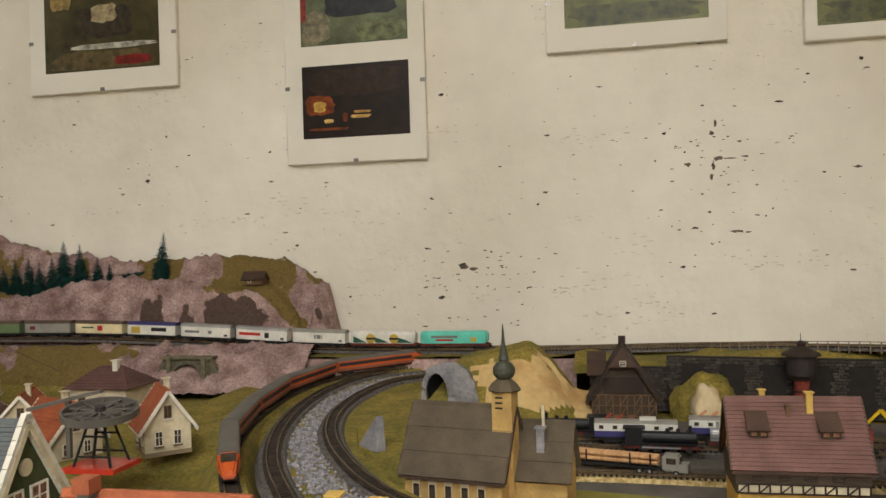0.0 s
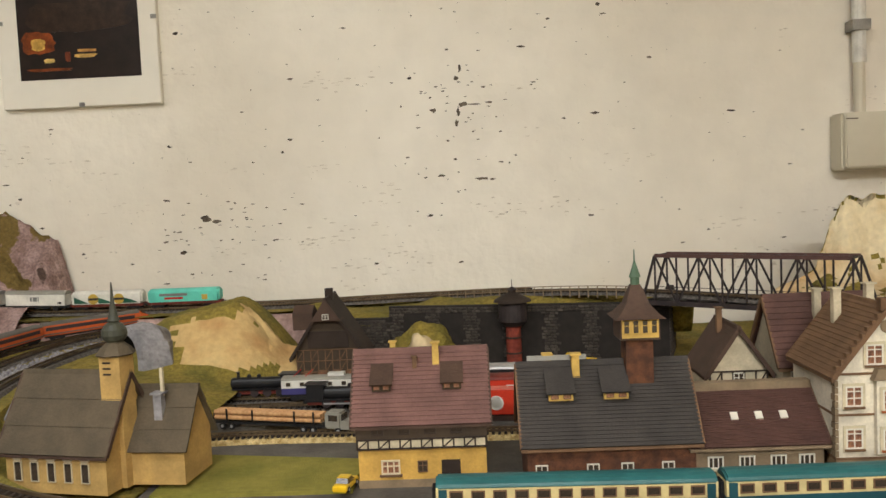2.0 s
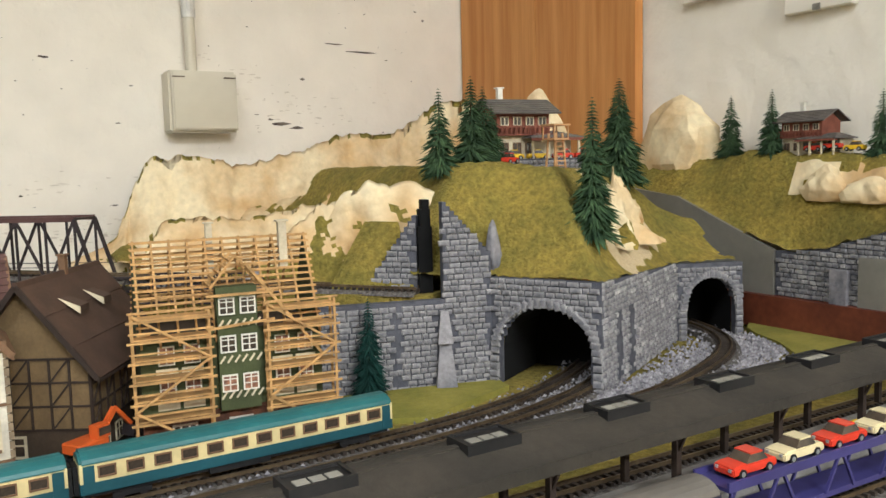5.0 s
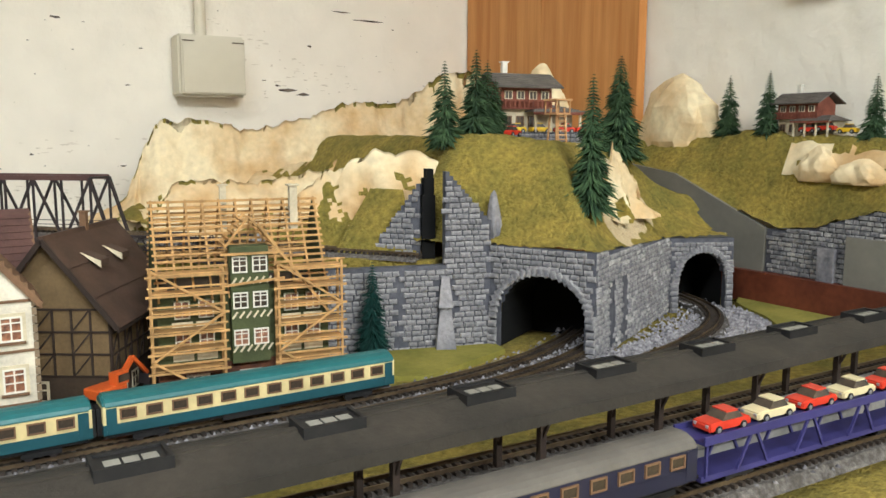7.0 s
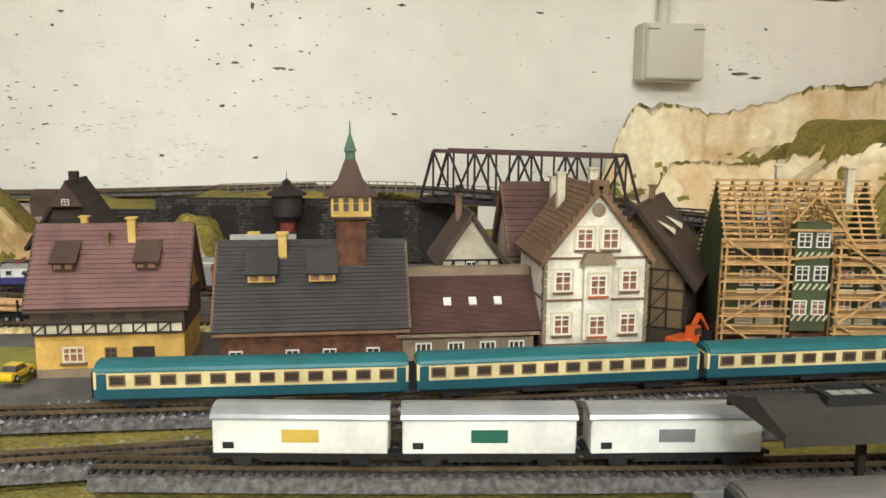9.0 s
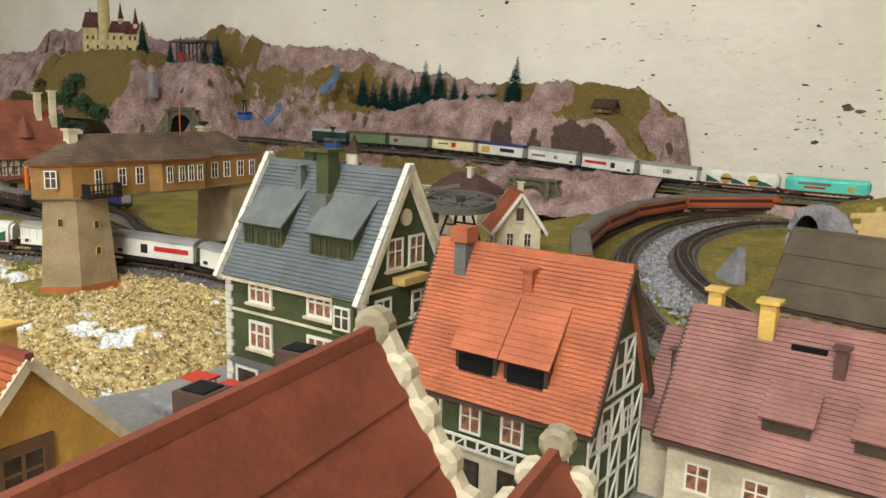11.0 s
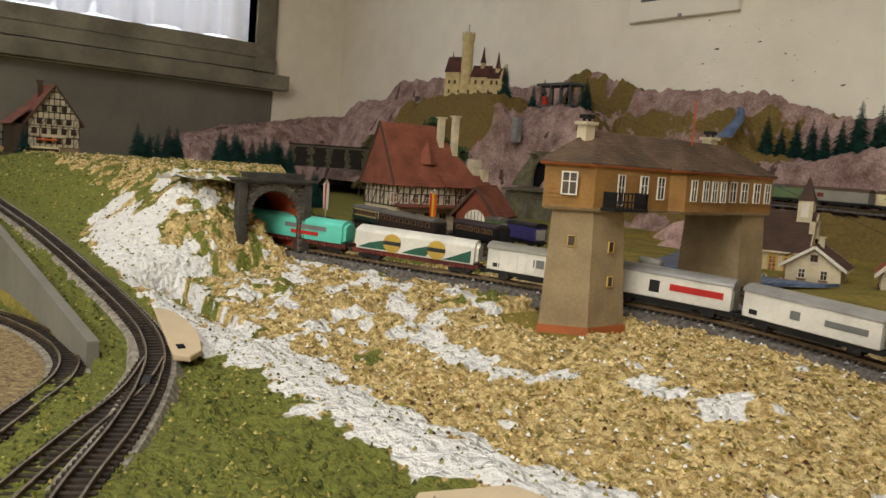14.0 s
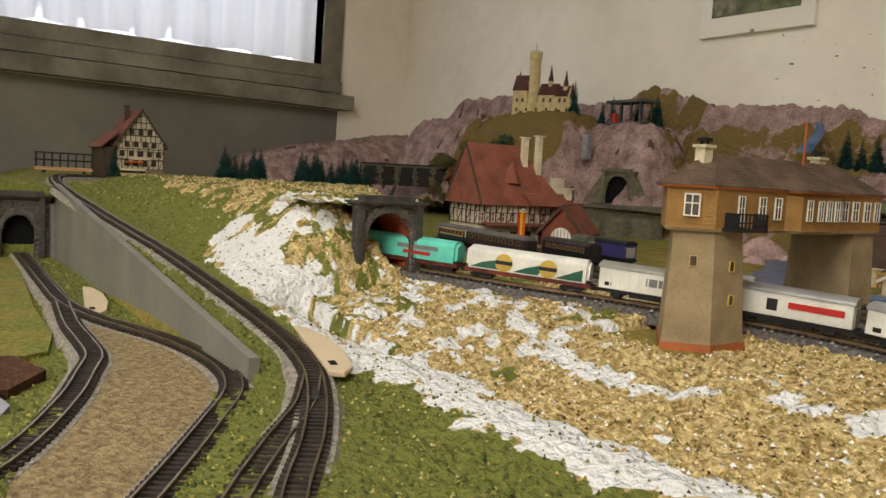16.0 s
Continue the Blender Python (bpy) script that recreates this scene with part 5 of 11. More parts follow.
# grey tunnel mouth in the lawn hill
def portal_ring(name, m, w, h, depth, material, label, bore=BLACK, thick=0.010, seed=1):
    """A rough, hooded tunnel mouth: an arch ring with uneven stone, and a bore coloured black for its darkness."""
    ob = thing(name, m, label, "tunnel", "tunnel mouths")
    r = random.Random(seed)
    bm = bmesh.new()
    n = 22
    rings = []
    for k in range(n + 1):
        a = math.pi * k / n
        c, s = -math.cos(a), math.sin(a)
        lift = h * 0.35
        jj = lambda: 1 + r.uniform(-0.06, 0.06)
        p = [(c * w / 2, 0.0, lift + s * (h - lift)), (c * (w / 2 + thick) * jj(), 0.004 * r.random(), lift + s * (h - lift + thick) * jj()), (c * (w / 2 + thick * 2.2) * jj(), depth * 0.5, lift + s * (h - lift + thick * 1.3) * jj() - 0.004), (c * w / 2, depth, lift + s * (h - lift))]
        rings.append([bm.verts.new(q) for q in p])
    for sd, idx in ((0, 0), (1, n)):
        p = [bm.verts.new((v.co.x, v.co.y, 0)) for v in rings[idx]]
        rings.insert(0 if sd == 0 else len(rings), p)
    for a, b in zip(rings, rings[1:]):
        for j in range(3):
            bm.faces.new((a[j], b[j], b[j + 1], a[j + 1]))
    bmesh.ops.recalc_face_normals(bm, faces=bm.faces)
    part("hood", bm, material, ob)
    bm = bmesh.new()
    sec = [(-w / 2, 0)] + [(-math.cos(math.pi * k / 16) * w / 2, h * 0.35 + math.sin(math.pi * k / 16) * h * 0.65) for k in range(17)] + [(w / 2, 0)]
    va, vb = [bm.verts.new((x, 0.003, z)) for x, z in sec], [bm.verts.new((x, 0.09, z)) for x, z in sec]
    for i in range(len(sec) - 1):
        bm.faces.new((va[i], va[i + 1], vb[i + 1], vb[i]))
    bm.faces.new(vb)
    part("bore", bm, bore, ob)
    return ob


portal_ring("tunnel_mouth", pose(-0.188, 0.895, 1.064, 0, 0, -32), 0.034, 0.040, 0.05, GREYROCK, "grey rock tunnel mouth in an olive hill", seed=4)
bm = bmesh.new()
hexa(bm, [(-0.012, -0.002, 0), (0.013, 0, 0), (0.013, 0.008, 0), (-0.012, 0.008, 0), (-0.012, 0.004, 0.004), (0.008, 0.003, 0.026), (0.010, 0.008, 0.026), (-0.012, 0.008, 0.004)])
tagged(part("wing_wall", bm, GREYROCK, m=pose(-0.222, 0.735, 1.056, 0, 0, -40) @ Matrix.Scale(1.25, 4)), "small grey stone wing wall on the lawn", "wall", kind="structure")

# dark arcaded retaining wall under the upper line, in bays
stone_wall("arcade_wall", (0.075, 1.04), (0.40, 0.985), 1.034, 1.104, "dark stone retaining wall with blind arches", DARKSTONE, DARKBACK, 0.006, 0.0036, niches=[(0.016 + 0.047 * k, 0.046 + 0.047 * k, 1.094) for k in range(7)], cap=300)
stone_wall("arcade_wall_low", (-0.02, 1.05), (0.075, 1.04), 1.034, 1.090, "dark stone retaining wall behind an old house", DARKSTONE, DARKBACK, 0.006, 0.0036, cap=120)
stone_wall("bridge_abutment", (0.40, 0.985), (0.43, 1.08), 1.034, 1.112, "dark stone bridge abutment", DARKSTONE, DARKBACK, 0.006, 0.0036, cap=100)


def ledge_z(x, y):
    lo = 1.0935 + 0.016 * smooth01(x, 0.04, 0.24)
    back = float(np.interp(x, [-0.40, -0.10, 0.10, 0.25, 0.38], [1.205, 1.195, 1.170, 1.105, 1.02]))
    lo -= 0.05 * smooth01(y, back, back + 0.02)
    return lo - 0.012 * (1 - smooth01(y, 1.045 - 0.16 * max(0, x - 0.08), 1.07 - 0.16 * max(0, x - 0.08))) + 0.0012 * fbm(x, y, 60, 2) + 0.012 * math.exp(-(((x + 0.02) / 0.03) ** 2 + ((y - 1.1) / 0.02) ** 2)) + 0.007 * math.exp(-(((x - 0.13) / 0.02) ** 2 + ((y - 1.09) / 0.02) ** 2))


terrain("upper_ledge", -0.44, 0.44, 0.985, 1.275, 0.008, ledge_z, lambda x, y, z, s: 0, [GRASS], "flocked ledge that carries the upper track along the wall", "ledge", inside=lambda x, y: y > 1.043 - 0.16 * max(0, x - 0.08) and (x > -0.04 or y > 1.115))
bm = bmesh.new()
prism(bm, [(-0.44, 1.03), (-0.04, 1.03), (-0.04, 1.090), (-0.44, 1.090)], 1.118, 1.122)
tagged(part("ledge_face", bm, PINKROCK), "pink plaster face below the upper track", "rock", kind="structure")

# bushy mound before the arcade
bm = bmesh.new()
bmesh.ops.create_icosphere(bm, subdivisions=4, radius=1.0)
for vv in bm.verts:
    k = 1 + 0.16 * noise.fractal(vv.co * 2.2, 0.9, 2, 4)
    vv.co = Vector((vv.co.x * 0.042 * k, vv.co.y * 0.03 * k, max(-0.1, vv.co.z) * 0.052 * k))
tagged(part("mound", bm, GRASS, m=pose(0.118, 1.015, 1.034), smooth=True), "olive flocked mound before a stone wall", "hill", kind="structure")
bm = bmesh.new()
bmesh.ops.create_icosphere(bm, subdivisions=3, radius=1.0)
for vv in bm.verts:
    k = 1 + 0.35 * noise.fractal(vv.co * 2.6, 0.9, 2, 4)
    vv.co = Vector((vv.co.x * 0.020 * k, vv.co.y * 0.014 * k, max(-0.1, vv.co.z) * 0.040 * k))
tagged(part("boulder", bm, CREAMROCK, m=pose(0.118, 0.985, 1.034), smooth=True), "pale cream plaster boulder before a mound", "rock", kind="structure")

# ---- the mountain at the right: stone walls, portals, meadow, cream cliffs ----
A, B, C, D, E_ = (0.640, 0.695), (0.786, 0.620), (0.826, 0.545), (1.005, 0.638), (1.062, 0.612)
stone_wall("stone_wall_left", (0.632, 0.665), (0.716, 0.640), 1.032, 1.098, "grey stone retaining wall under the upper line", STONE, STONEBACK, cap=240)
stone_wall("stone_wall_slit", (0.716, 0.640), B, 1.032, 1.150, "grey stone wall beside a narrow tunnel slit", STONE, STONEBACK, niches=[(0.030, 0.045, 1.085)], top=lambda s: 1.098 if s < 0.036 else 1.171 - 1.12 * (s - 0.036), cap=300)
stone_wall("tunnel_wall", B, C, 1.032, 1.112, "grey stone front of a wide double-track tunnel", STONE, STONEBACK, arch=(0.0425, 0.0365, 1.058, 1.092), cap=200)
stone_wall("stone_wall_right", C, D, 1.032, 1.10, "grey stone retaining wall with tall blind arches", STONE, STONEBACK, niches=[(0.030, 0.045, 1.085), (0.06, 0.075, 1.085)], top=lambda s: 1.112 - 0.010 * s / 0.20, cap=300)
stone_wall("tunnel_wall_far", D, E_, 1.030, 1.101, "grey stone front of a single-track tunnel", STONE, STONEBACK, arch=(0.0325, 0.0235, 1.060, 1.088), cap=200)
for name, x, y, w, h, rz in (("buttress", 0.750, 0.628, 0.008, 0.058, -27),):
    bm = bmesh.new()
    hexa(bm, [(-w, -0.011, 0), (w, -0.011, 0), (w, 0.003, 0), (-w, 0.003, 0), (-w * 0.5, -0.003, h * 0.62), (w * 0.5, -0.003, h * 0.62), (w * 0.5, 0.003, h * 0.62), (-w * 0.5, 0.003, h * 0.62)])
    hexa(bm, [(-w * 0.7, -0.007, h * 0.6), (w * 0.7, -0.007, h * 0.6), (w * 0.7, 0.003, h * 0.6), (-w * 0.7, 0.003, h * 0.6), (-w * 0.35, -0.001, h), (w * 0.35, -0.001, h), (w * 0.35, 0.003, h), (-w * 0.35, 0.003, h)])
    tagged(part(name, bm, GREYROCK, m=pose(x, y, 1.032, 0, 0, rz)), "smooth grey stepped buttress on a stone wall", "buttress", kind="structure")

MEADOW = [(0.742, 0.652), (0.790, 0.622), (0.830, 0.548), (1.009, 0.641), (1.062, 0.616), (1.10, 0.80), (1.08, 1.0), (0.9, 1.0), (0.75, 0.95), (0.735, 0.80)]


def meadow_z(x, y):
    # distance behind the front edge
    ex = [(0.735, 0.66), (0.790, 0.622), (0.830, 0.548), (1.009, 0.641), (1.064, 0.615)]
    d = poly_distance(x, y, ex)
    edge = 1.111 - 0.010 * min(1.0, max(0.0, (x - 0.826) / 0.18))
    z = edge + 0.083 * smooth01(d, -0.004, 0.070)
    z += 0.012 * math.exp(-(((x - 0.80) / 0.03) ** 2 + ((y - 0.66) / 0.03) ** 2))
    z -= 0.045 * smooth01(x, 0.985, 1.075) * smooth01(d, 0, 0.05)
    z -= (z - 1.098) * (1 - smooth01(x, 0.735, 0.81)) * smooth01(y, 0.668, 0.71)
    return z + 0.003 * fbm(x, y, 22, 3) + 0.0015 * fbm(x, y, 70, 6)


MEADOW_ROCK = in_poly([(0.893, 0.572), (0.885, 0.60), (0.905, 0.66), (0.935, 0.672), (1.005, 0.665), (0.955, 0.625), (0.915, 0.60)])
terrain("meadow_hill", 0.72, 1.20, 0.53, 1.0, 0.0042, meadow_z, lambda x, y, z, s: 1 if MEADOW_ROCK(x + 0.006 * fbm(x, y, 60, 1), y + 0.006 * fbm(x, y, 60, 8)) else 0, [MEADOWMAT], "olive flocked meadow on top of the tunnel hill", "hill", inside=in_poly(MEADOW), cover=(1,))

# grassy triangle, the narrow slit and the cream outcrop beside it
bm = bmesh.new()
hexa(bm, [(0.690, 0.705, 1.098), (0.742, 0.655, 1.098), (0.760, 0.70, 1.098), (0.72, 0.76, 1.098), (0.735, 0.722, 1.152), (0.748, 0.69, 1.152), (0.765, 0.72, 1.150), (0.745, 0.76, 1.150)])
tagged(part("slit_bank", bm, GRASS), "steep olive bank beside a narrow tunnel", "bank", kind="structure")
stone_wall("slit_wall", (0.716, 0.690), (0.745, 0.658), 1.098, 1.165, "small grey stone wall beside a tunnel slit", STONE, STONEBACK, top=lambda s: 1.100 + 1.4 * s, cap=60)
# solid black boxes give the slit's shade by colour, with no hole behind
tagged(part("slit_opening", boxes((-0.0052, 0.0052, 0, 0.012, 0, 0.050), (-0.0034, 0.0042, 0, 0.012, 0.050, 0.063), (-0.0016, 0.0036, 0, 0.012, 0.063, 0.070)), BLACK, m=pose(0.7500, 0.6525, 1.1, 0, 0, -18)), "black block standing for the dark of a narrow tunnel", "tunnel", kind="structure")

def cliff(name, line, base, depth, label, seed, material=CREAMROCK, grass=None, foot=0.0):
    """A plaster cliff before the wall: line gives (x, y, crest height); folds run down it."""
    p = spline(line, 0.004)
    rows = 22
    v, f, idx = [], [], []
    for i, (x, y, zc) in enumerate(p):
        for j in range(rows):
            t = j / (rows - 1)
            fold = 0.016 * fbm(i * 0.004, t * 0.06, 26, seed, 2) + 0.004 * fbm(i * 0.004, t * 0.10, 80, seed + 1, 2)
            yy = y - depth * (1 - t) ** 1.3 + fold * (1 - t * 0.3)
            zz = base + (zc - base) * (t ** 0.8) + 0.006 * fbm(i * 0.004, 0, 60, seed) * t
            v.append((x, yy, zz))
    for i in range(len(p) - 1):
        for j in range(rows - 1):
            a = i * rows + j
            f.append((a, a + rows, a + rows + 1, a + 1))
            n = fbm(i * 0.004, j * 0.006, 40, seed + 3)
            idx.append(1 if j / rows < foot + 0.5 * n or grass and (j > rows - 3 and n > 0.05 or n > grass - 0.25 * (1 - j / rows)) else 0)
    # thickness behind the crest
    n0 = len(v)
    for i in range(len(p)):
        v.append((p[i][0], p[i][1] + 0.012, base))
    for i in range(len(p) - 1):
        f.append((i * rows + rows - 1, (i + 1) * rows + rows - 1, n0 + i + 1, n0 + i))
        idx.append(0)
    ob = pydata(name, v, f, [material, GRASS], index=idx, smooth=True)
    return tagged(ob, label, "rock", kind="structure")


cliff("cream_cliff_back", [(0.56, 1.10, 1.10), (0.607, 1.10, 1.124), (0.640, 1.10, 1.19), (0.660, 1.10, 1.212), (0.72, 1.10, 1.212), (0.76, 1.10, 1.201), (0.846, 1.10, 1.222), (0.90, 1.10, 1.238), (0.98, 1.10, 1.244), (1.04, 1.10, 1.280), (1.12, 1.12, 1.29)], 1.08, 0.05, "tall cream plaster cliffs with olive tops against the wall", 2, grass=0.85)
cliff("cream_cliff_low", [(0.585, 0.90, 1.10), (0.62, 0.90, 1.150), (0.672, 0.90, 1.149), (0.737, 0.90, 1.154), (0.80, 0.90, 1.172), (0.843, 0.88, 1.180), (0.92, 0.86, 1.19)], 1.06, 0.06, "low cream plaster rocks with olive flock", 5, grass=0.7)
cliff("grey_cliff_low", [(0.60, 0.80, 1.08), (0.66, 0.79, 1.112), (0.70, 0.77, 1.13), (0.74, 0.75, 1.10)], 1.04, 0.03, "grey painted plaster rock behind a house", 8, GREYROCK)

cliff("slit_outcrop", [(0.665, 0.785, 1.122), (0.685, 0.768, 1.142), (0.700, 0.757, 1.158), (0.722, 0.742, 1.170), (0.745, 0.722, 1.183), (0.758, 0.716, 1.178), (0.770, 0.708, 1.181), (0.782, 0.700, 1.176), (0.792, 0.692, 1.164), (0.800, 0.684, 1.140)], 1.100, 0.034, "cream plaster outcrop with an olive foot above a tunnel slit", 9, foot=0.42)


def saddle_z(x, y):
    rim = smooth01((y - 0.875 + 0.84 * (x - 0.60)) * 0.766, 0.0, 0.07)
    return 1.094 + rim * (0.012 + 0.056 * smooth01(x, 0.68, 0.81)) + 0.014 * fbm(x, y, 20, 5) + 0.002 * fbm(x, y, 70, 3)


terrain("saddle_hill", 0.60, 0.90, 0.68, 1.10, 0.006, saddle_z, lambda x, y, z, s: 1 if fbm(x, y, 17, 9) + 0.5 * fbm(x, y, 48, 2) + 0.12 * (s > 0.8) > 0.02 else 0, [GRASS, CREAMROCK], "olive and cream saddle between plaster cliffs and a meadow", "hill", inside=lambda x, y: y > 0.875 - 0.84 * (x - 0.60))

# ledge of the upper line between the bridge and the slit
sheet("upper_shelf", [(0.545, 0.86), (0.60, 0.80), (0.690, 0.700), (0.745, 0.640), (0.775, 0.66), (0.71, 0.735), (0.62, 0.84), (0.57, 0.90)], 1.100, GRASS, "flocked shelf of the upper line above a stone wall", "ledge", 0.066)

# ---- tracks and ballast ----
T4O = [(0.10, 0.470, 1.042), (0.0, 0.462, 1.050), (-0.10, 0.474, 1.058), (-0.17, 0.505, 1.066), (-0.225, 0.545, 1.070), (-0.288, 0.664, 1.070), (-0.331, 0.805, 1.070), (-0.350, 0.95, 1.070), (-0.335, 1.06, 1.072), (-0.285, 1.115, 1.074), (-0.20, 1.145, 1.076)]
T4I = [(0.10, 0.537, 1.040), (0.02, 0.535, 1.046), (-0.08, 0.540, 1.058), (-0.155, 0.566, 1.067), (-0.227, 0.667, 1.070), (-0.277, 0.79, 1.070), (-0.296, 0.92, 1.070), (-0.280, 1.03, 1.072), (-0.225, 1.075, 1.074), (-0.15, 1.09, 1.076)]
TRAIN3 = [(-0.150, 0.39, 1.062), (-0.205, 0.455, 1.066), (-0.258, 0.53, 1.068), (-0.305, 0.615, 1.069), (-0.348, 0.72, 1.069), (-0.378, 0.86, 1.069), (-0.382, 0.985, 1.071), (-0.345, 1.075, 1.074), (-0.275, 1.125, 1.077), (-0.18, 1.15, 1.079)]
mid = spline([tuple((np.array(a) + np.array(b)) / 2) for a, b in zip(T4O, T4I)], 0.01)
v, f = sweep(mid, [(-0.06, -0.042), (0.045, -0.042), (0.036, -0.0045), (-0.05, -0.0045)])
tagged(pydata("curve_embankment", v, f, GRASS), "olive embankment under a double track curve", "embankment", kind="structure")
r = random.Random(3)
v, f = [], []
for _ in range(3800):
    i = r.randrange(len(mid))
    o = r.gauss(0, 0.009)
    _, sd = sideways(mid[max(0, i - 1):i + 2])
    pebble(v, f, mid[i, 0] + sd[0, 0] * o + r.uniform(-0.005, 0.005), mid[i, 1] + sd[0, 1] * o + r.uniform(-0.005, 0.005), mid[i, 2] - 0.004, r.uniform(0.0012, 0.0026), r)
tagged(pydata("ballast_heap", v, f, STONECHIP), "loose grey and purple ballast stones between two tracks", "gravel", kind="stuff")
track(T4O, "curved outer model track on an embankment", 0.011)
track(T4I, "curved inner model track on an embankment", 0.011)
track(TRAIN3, "outermost curved track below a standing express train", 0.012, 0.03, GRASS)

T1 = [(0.10, 0.537, 1.040), (0.293, 0.540, 1.037), (0.487, 0.543, 1.037), (0.66, 0.545, 1.037), (0.75, 0.557, 1.037), (0.815, 0.580, 1.037), (0.88, 0.62, 1.037), (0.93, 0.68, 1.037)]
T1B = [(0.66, 0.520, 1.037), (0.75, 0.533, 1.037), (0.83, 0.560, 1.037), (0.90, 0.61, 1.037), (0.95, 0.68, 1.037)]
T2 = [(0.10, 0.470, 1.042), (0.30, 0.487, 1.038), (0.50, 0.490, 1.038), (0.687, 0.497, 1.038), (0.78, 0.506, 1.038), (0.87, 0.521, 1.038), (0.945, 0.547, 1.038), (0.990, 0.572, 1.038), (1.020, 0.600, 1.038), (1.040, 0.632, 1.038), (1.055, 0.67, 1.038)]
track(T1, "station track below a standing passenger train", stones=500)
track(T1B, "second track that leads into a wide tunnel", stones=400)
track(T2, "curving track that leads into a single-track tunnel", stones=500)
track([(0.30, 0.512, 1.0375), (0.50, 0.515, 1.0375), (0.66, 0.520, 1.0375)], "station passing track with dark sleepers")
T3 = [(0.05, 0.345, 1.044), (0.3, 0.348, 1.044), (0.6, 0.345, 1.044), (0.9, 0.335, 1.044), (1.2, 0.325, 1.044)]
track(T3, "station track beside the platform canopy", stones=200)
r = random.Random(8)
v, f = [], []
for _ in range(5200):
    k = r.random()
    if k < 0.6:
        x, y = r.uniform(0.9, 1.075), 0
        y = float(np.interp(x, [0.9, 0.97, 1.02, 1.08], [0.53, 0.56, 0.58, 0.575])) + r.gauss(0.0, 0.024)
    else:
        x = r.uniform(0.66, 0.9)
        y = float(np.interp(x, [0.66, 0.78, 0.9], [0.508, 0.52, 0.56])) + r.gauss(0, 0.006)
    pebble(v, f, x, y, 1.033, r.uniform(0.0013, 0.0028), r)
tagged(pydata("station_ballast", v, f, STONECHIP), "loose grey and purple ballast stones before the tunnels", "gravel", kind="stuff")
sheet("lawn_strip", [(0.64, 0.600), (0.70, 0.570), (0.785, 0.598), (0.788, 0.616), (0.72, 0.636), (0.64, 0.655)], 1.0355, LAWN, "green lawn strip below a stone wall", "lawn", 0.005)
sheet("lawn_corner", [(1.00, 0.50), (1.16, 0.42), (1.205, 0.40), (1.205, 0.70), (1.08, 0.62), (1.066, 0.600), (1.05, 0.565)], 1.0365, LAWN, "yellow-green lawn beside a tunnel", "lawn", 0.006)

# upper line along the wall, over the bridge and into the slit
T6 = [(-1.46, 1.158, 1.128), (-1.30, 1.162, 1.122), (-1.10, 1.166, 1.118), (-0.86, 1.166, 1.118), (-0.64, 1.164, 1.111), (-0.40, 1.160, 1.099), (-0.10, 1.150, 1.098), (0.10, 1.125, 1.104), (0.25, 1.06, 1.113), (0.381, 0.971, 1.118), (0.548, 0.837, 1.113), (0.60, 0.792, 1.109), (0.694, 0.713, 1.104), (0.744, 0.655, 1.103), (0.775, 0.60 + 0.03, 1.103)]
track(T6[:-1], "upper model track along the wall to a truss bridge", 0.010, 0.004)
rail_line = [p for p in spline(T6, 0.012) if 0.14 < p[0] < 0.37]
fence = thing("line_railing", Matrix(), "low grey railing beside the upper track", "railing")
_, across = sideways(np.array(rail_line))
foot = [(p[0] + (0.0125 if s_[1] < 0 else -0.0125) * s_[0], p[1] + (0.0125 if s_[1] < 0 else -0.0125) * s_[1], p[2] - 0.003) for p, s_ in zip(rail_line, across)]
for k, (x, y, z) in enumerate(foot):
    part("post", boxes((x - 0.0006, x + 0.0006, y - 0.0006, y + 0.0006, z - 0.004, z + 0.0105)), M_TAUPE, fence)
    if k:
        for lift in (0.005, 0.010):
            bm = bmesh.new()
            bar(bm, (foot[k - 1][0], foot[k - 1][1], foot[k - 1][2] + lift), (x, y, z + lift), 0.0009)
            part("rail", bm, M_TAUPE, fence)
track([(x, y + 0.03, z) for x, y, z in T6[5:9]], "second upper track along the wall", 0.010, 0.004)

# station and town surfaces
sheet("street", [(-0.06, 0.575), (0.66, 0.565), (0.66, 0.60), (0.54, 0.72), (0.40, 0.76), (-0.06, 0.73)], 1.0355, ASPHALT, "grey model street through the town", "road", 0.004)
sheet("truck_road", [(-0.12, 0.745), (0.0, 0.765), (0.22, 0.745), (0.42, 0.75), (0.42, 0.80), (0.2, 0.785), (0.0, 0.795), (-0.12, 0.78)], 1.0395, ASPHALT, "grey model road behind the houses", "road", 0.006)
sheet("green_verge", [(-0.05, 0.60), (0.09, 0.60), (0.09, 0.665), (-0.05, 0.69)], 1.0385, LAWN, "bright green verge between two streets", "lawn", 0.004)
track([(-0.12, 0.722, 1.040), (0.0, 0.732, 1.040), (0.2, 0.720, 1.040), (0.45, 0.715, 1.040)], "shunting track behind the houses", 0.010, 0.008, STRAW)
for k, y in enumerate((0.825, 0.855, 0.885)):
    track([(-0.08, y + 0.005 * k, 1.040), (0.1, y, 1.040), (0.40, y - 0.02, 1.040)], "depot siding of the model railway", 0.010, 0.008)
sheet("depot_yard", [(-0.10, 0.80), (0.45, 0.79), (0.45, 0.98), (0.0, 0.98), (-0.10, 0.93)], 1.0345, ASPHALT, "dark depot yard between sidings", "yard", 0.003)
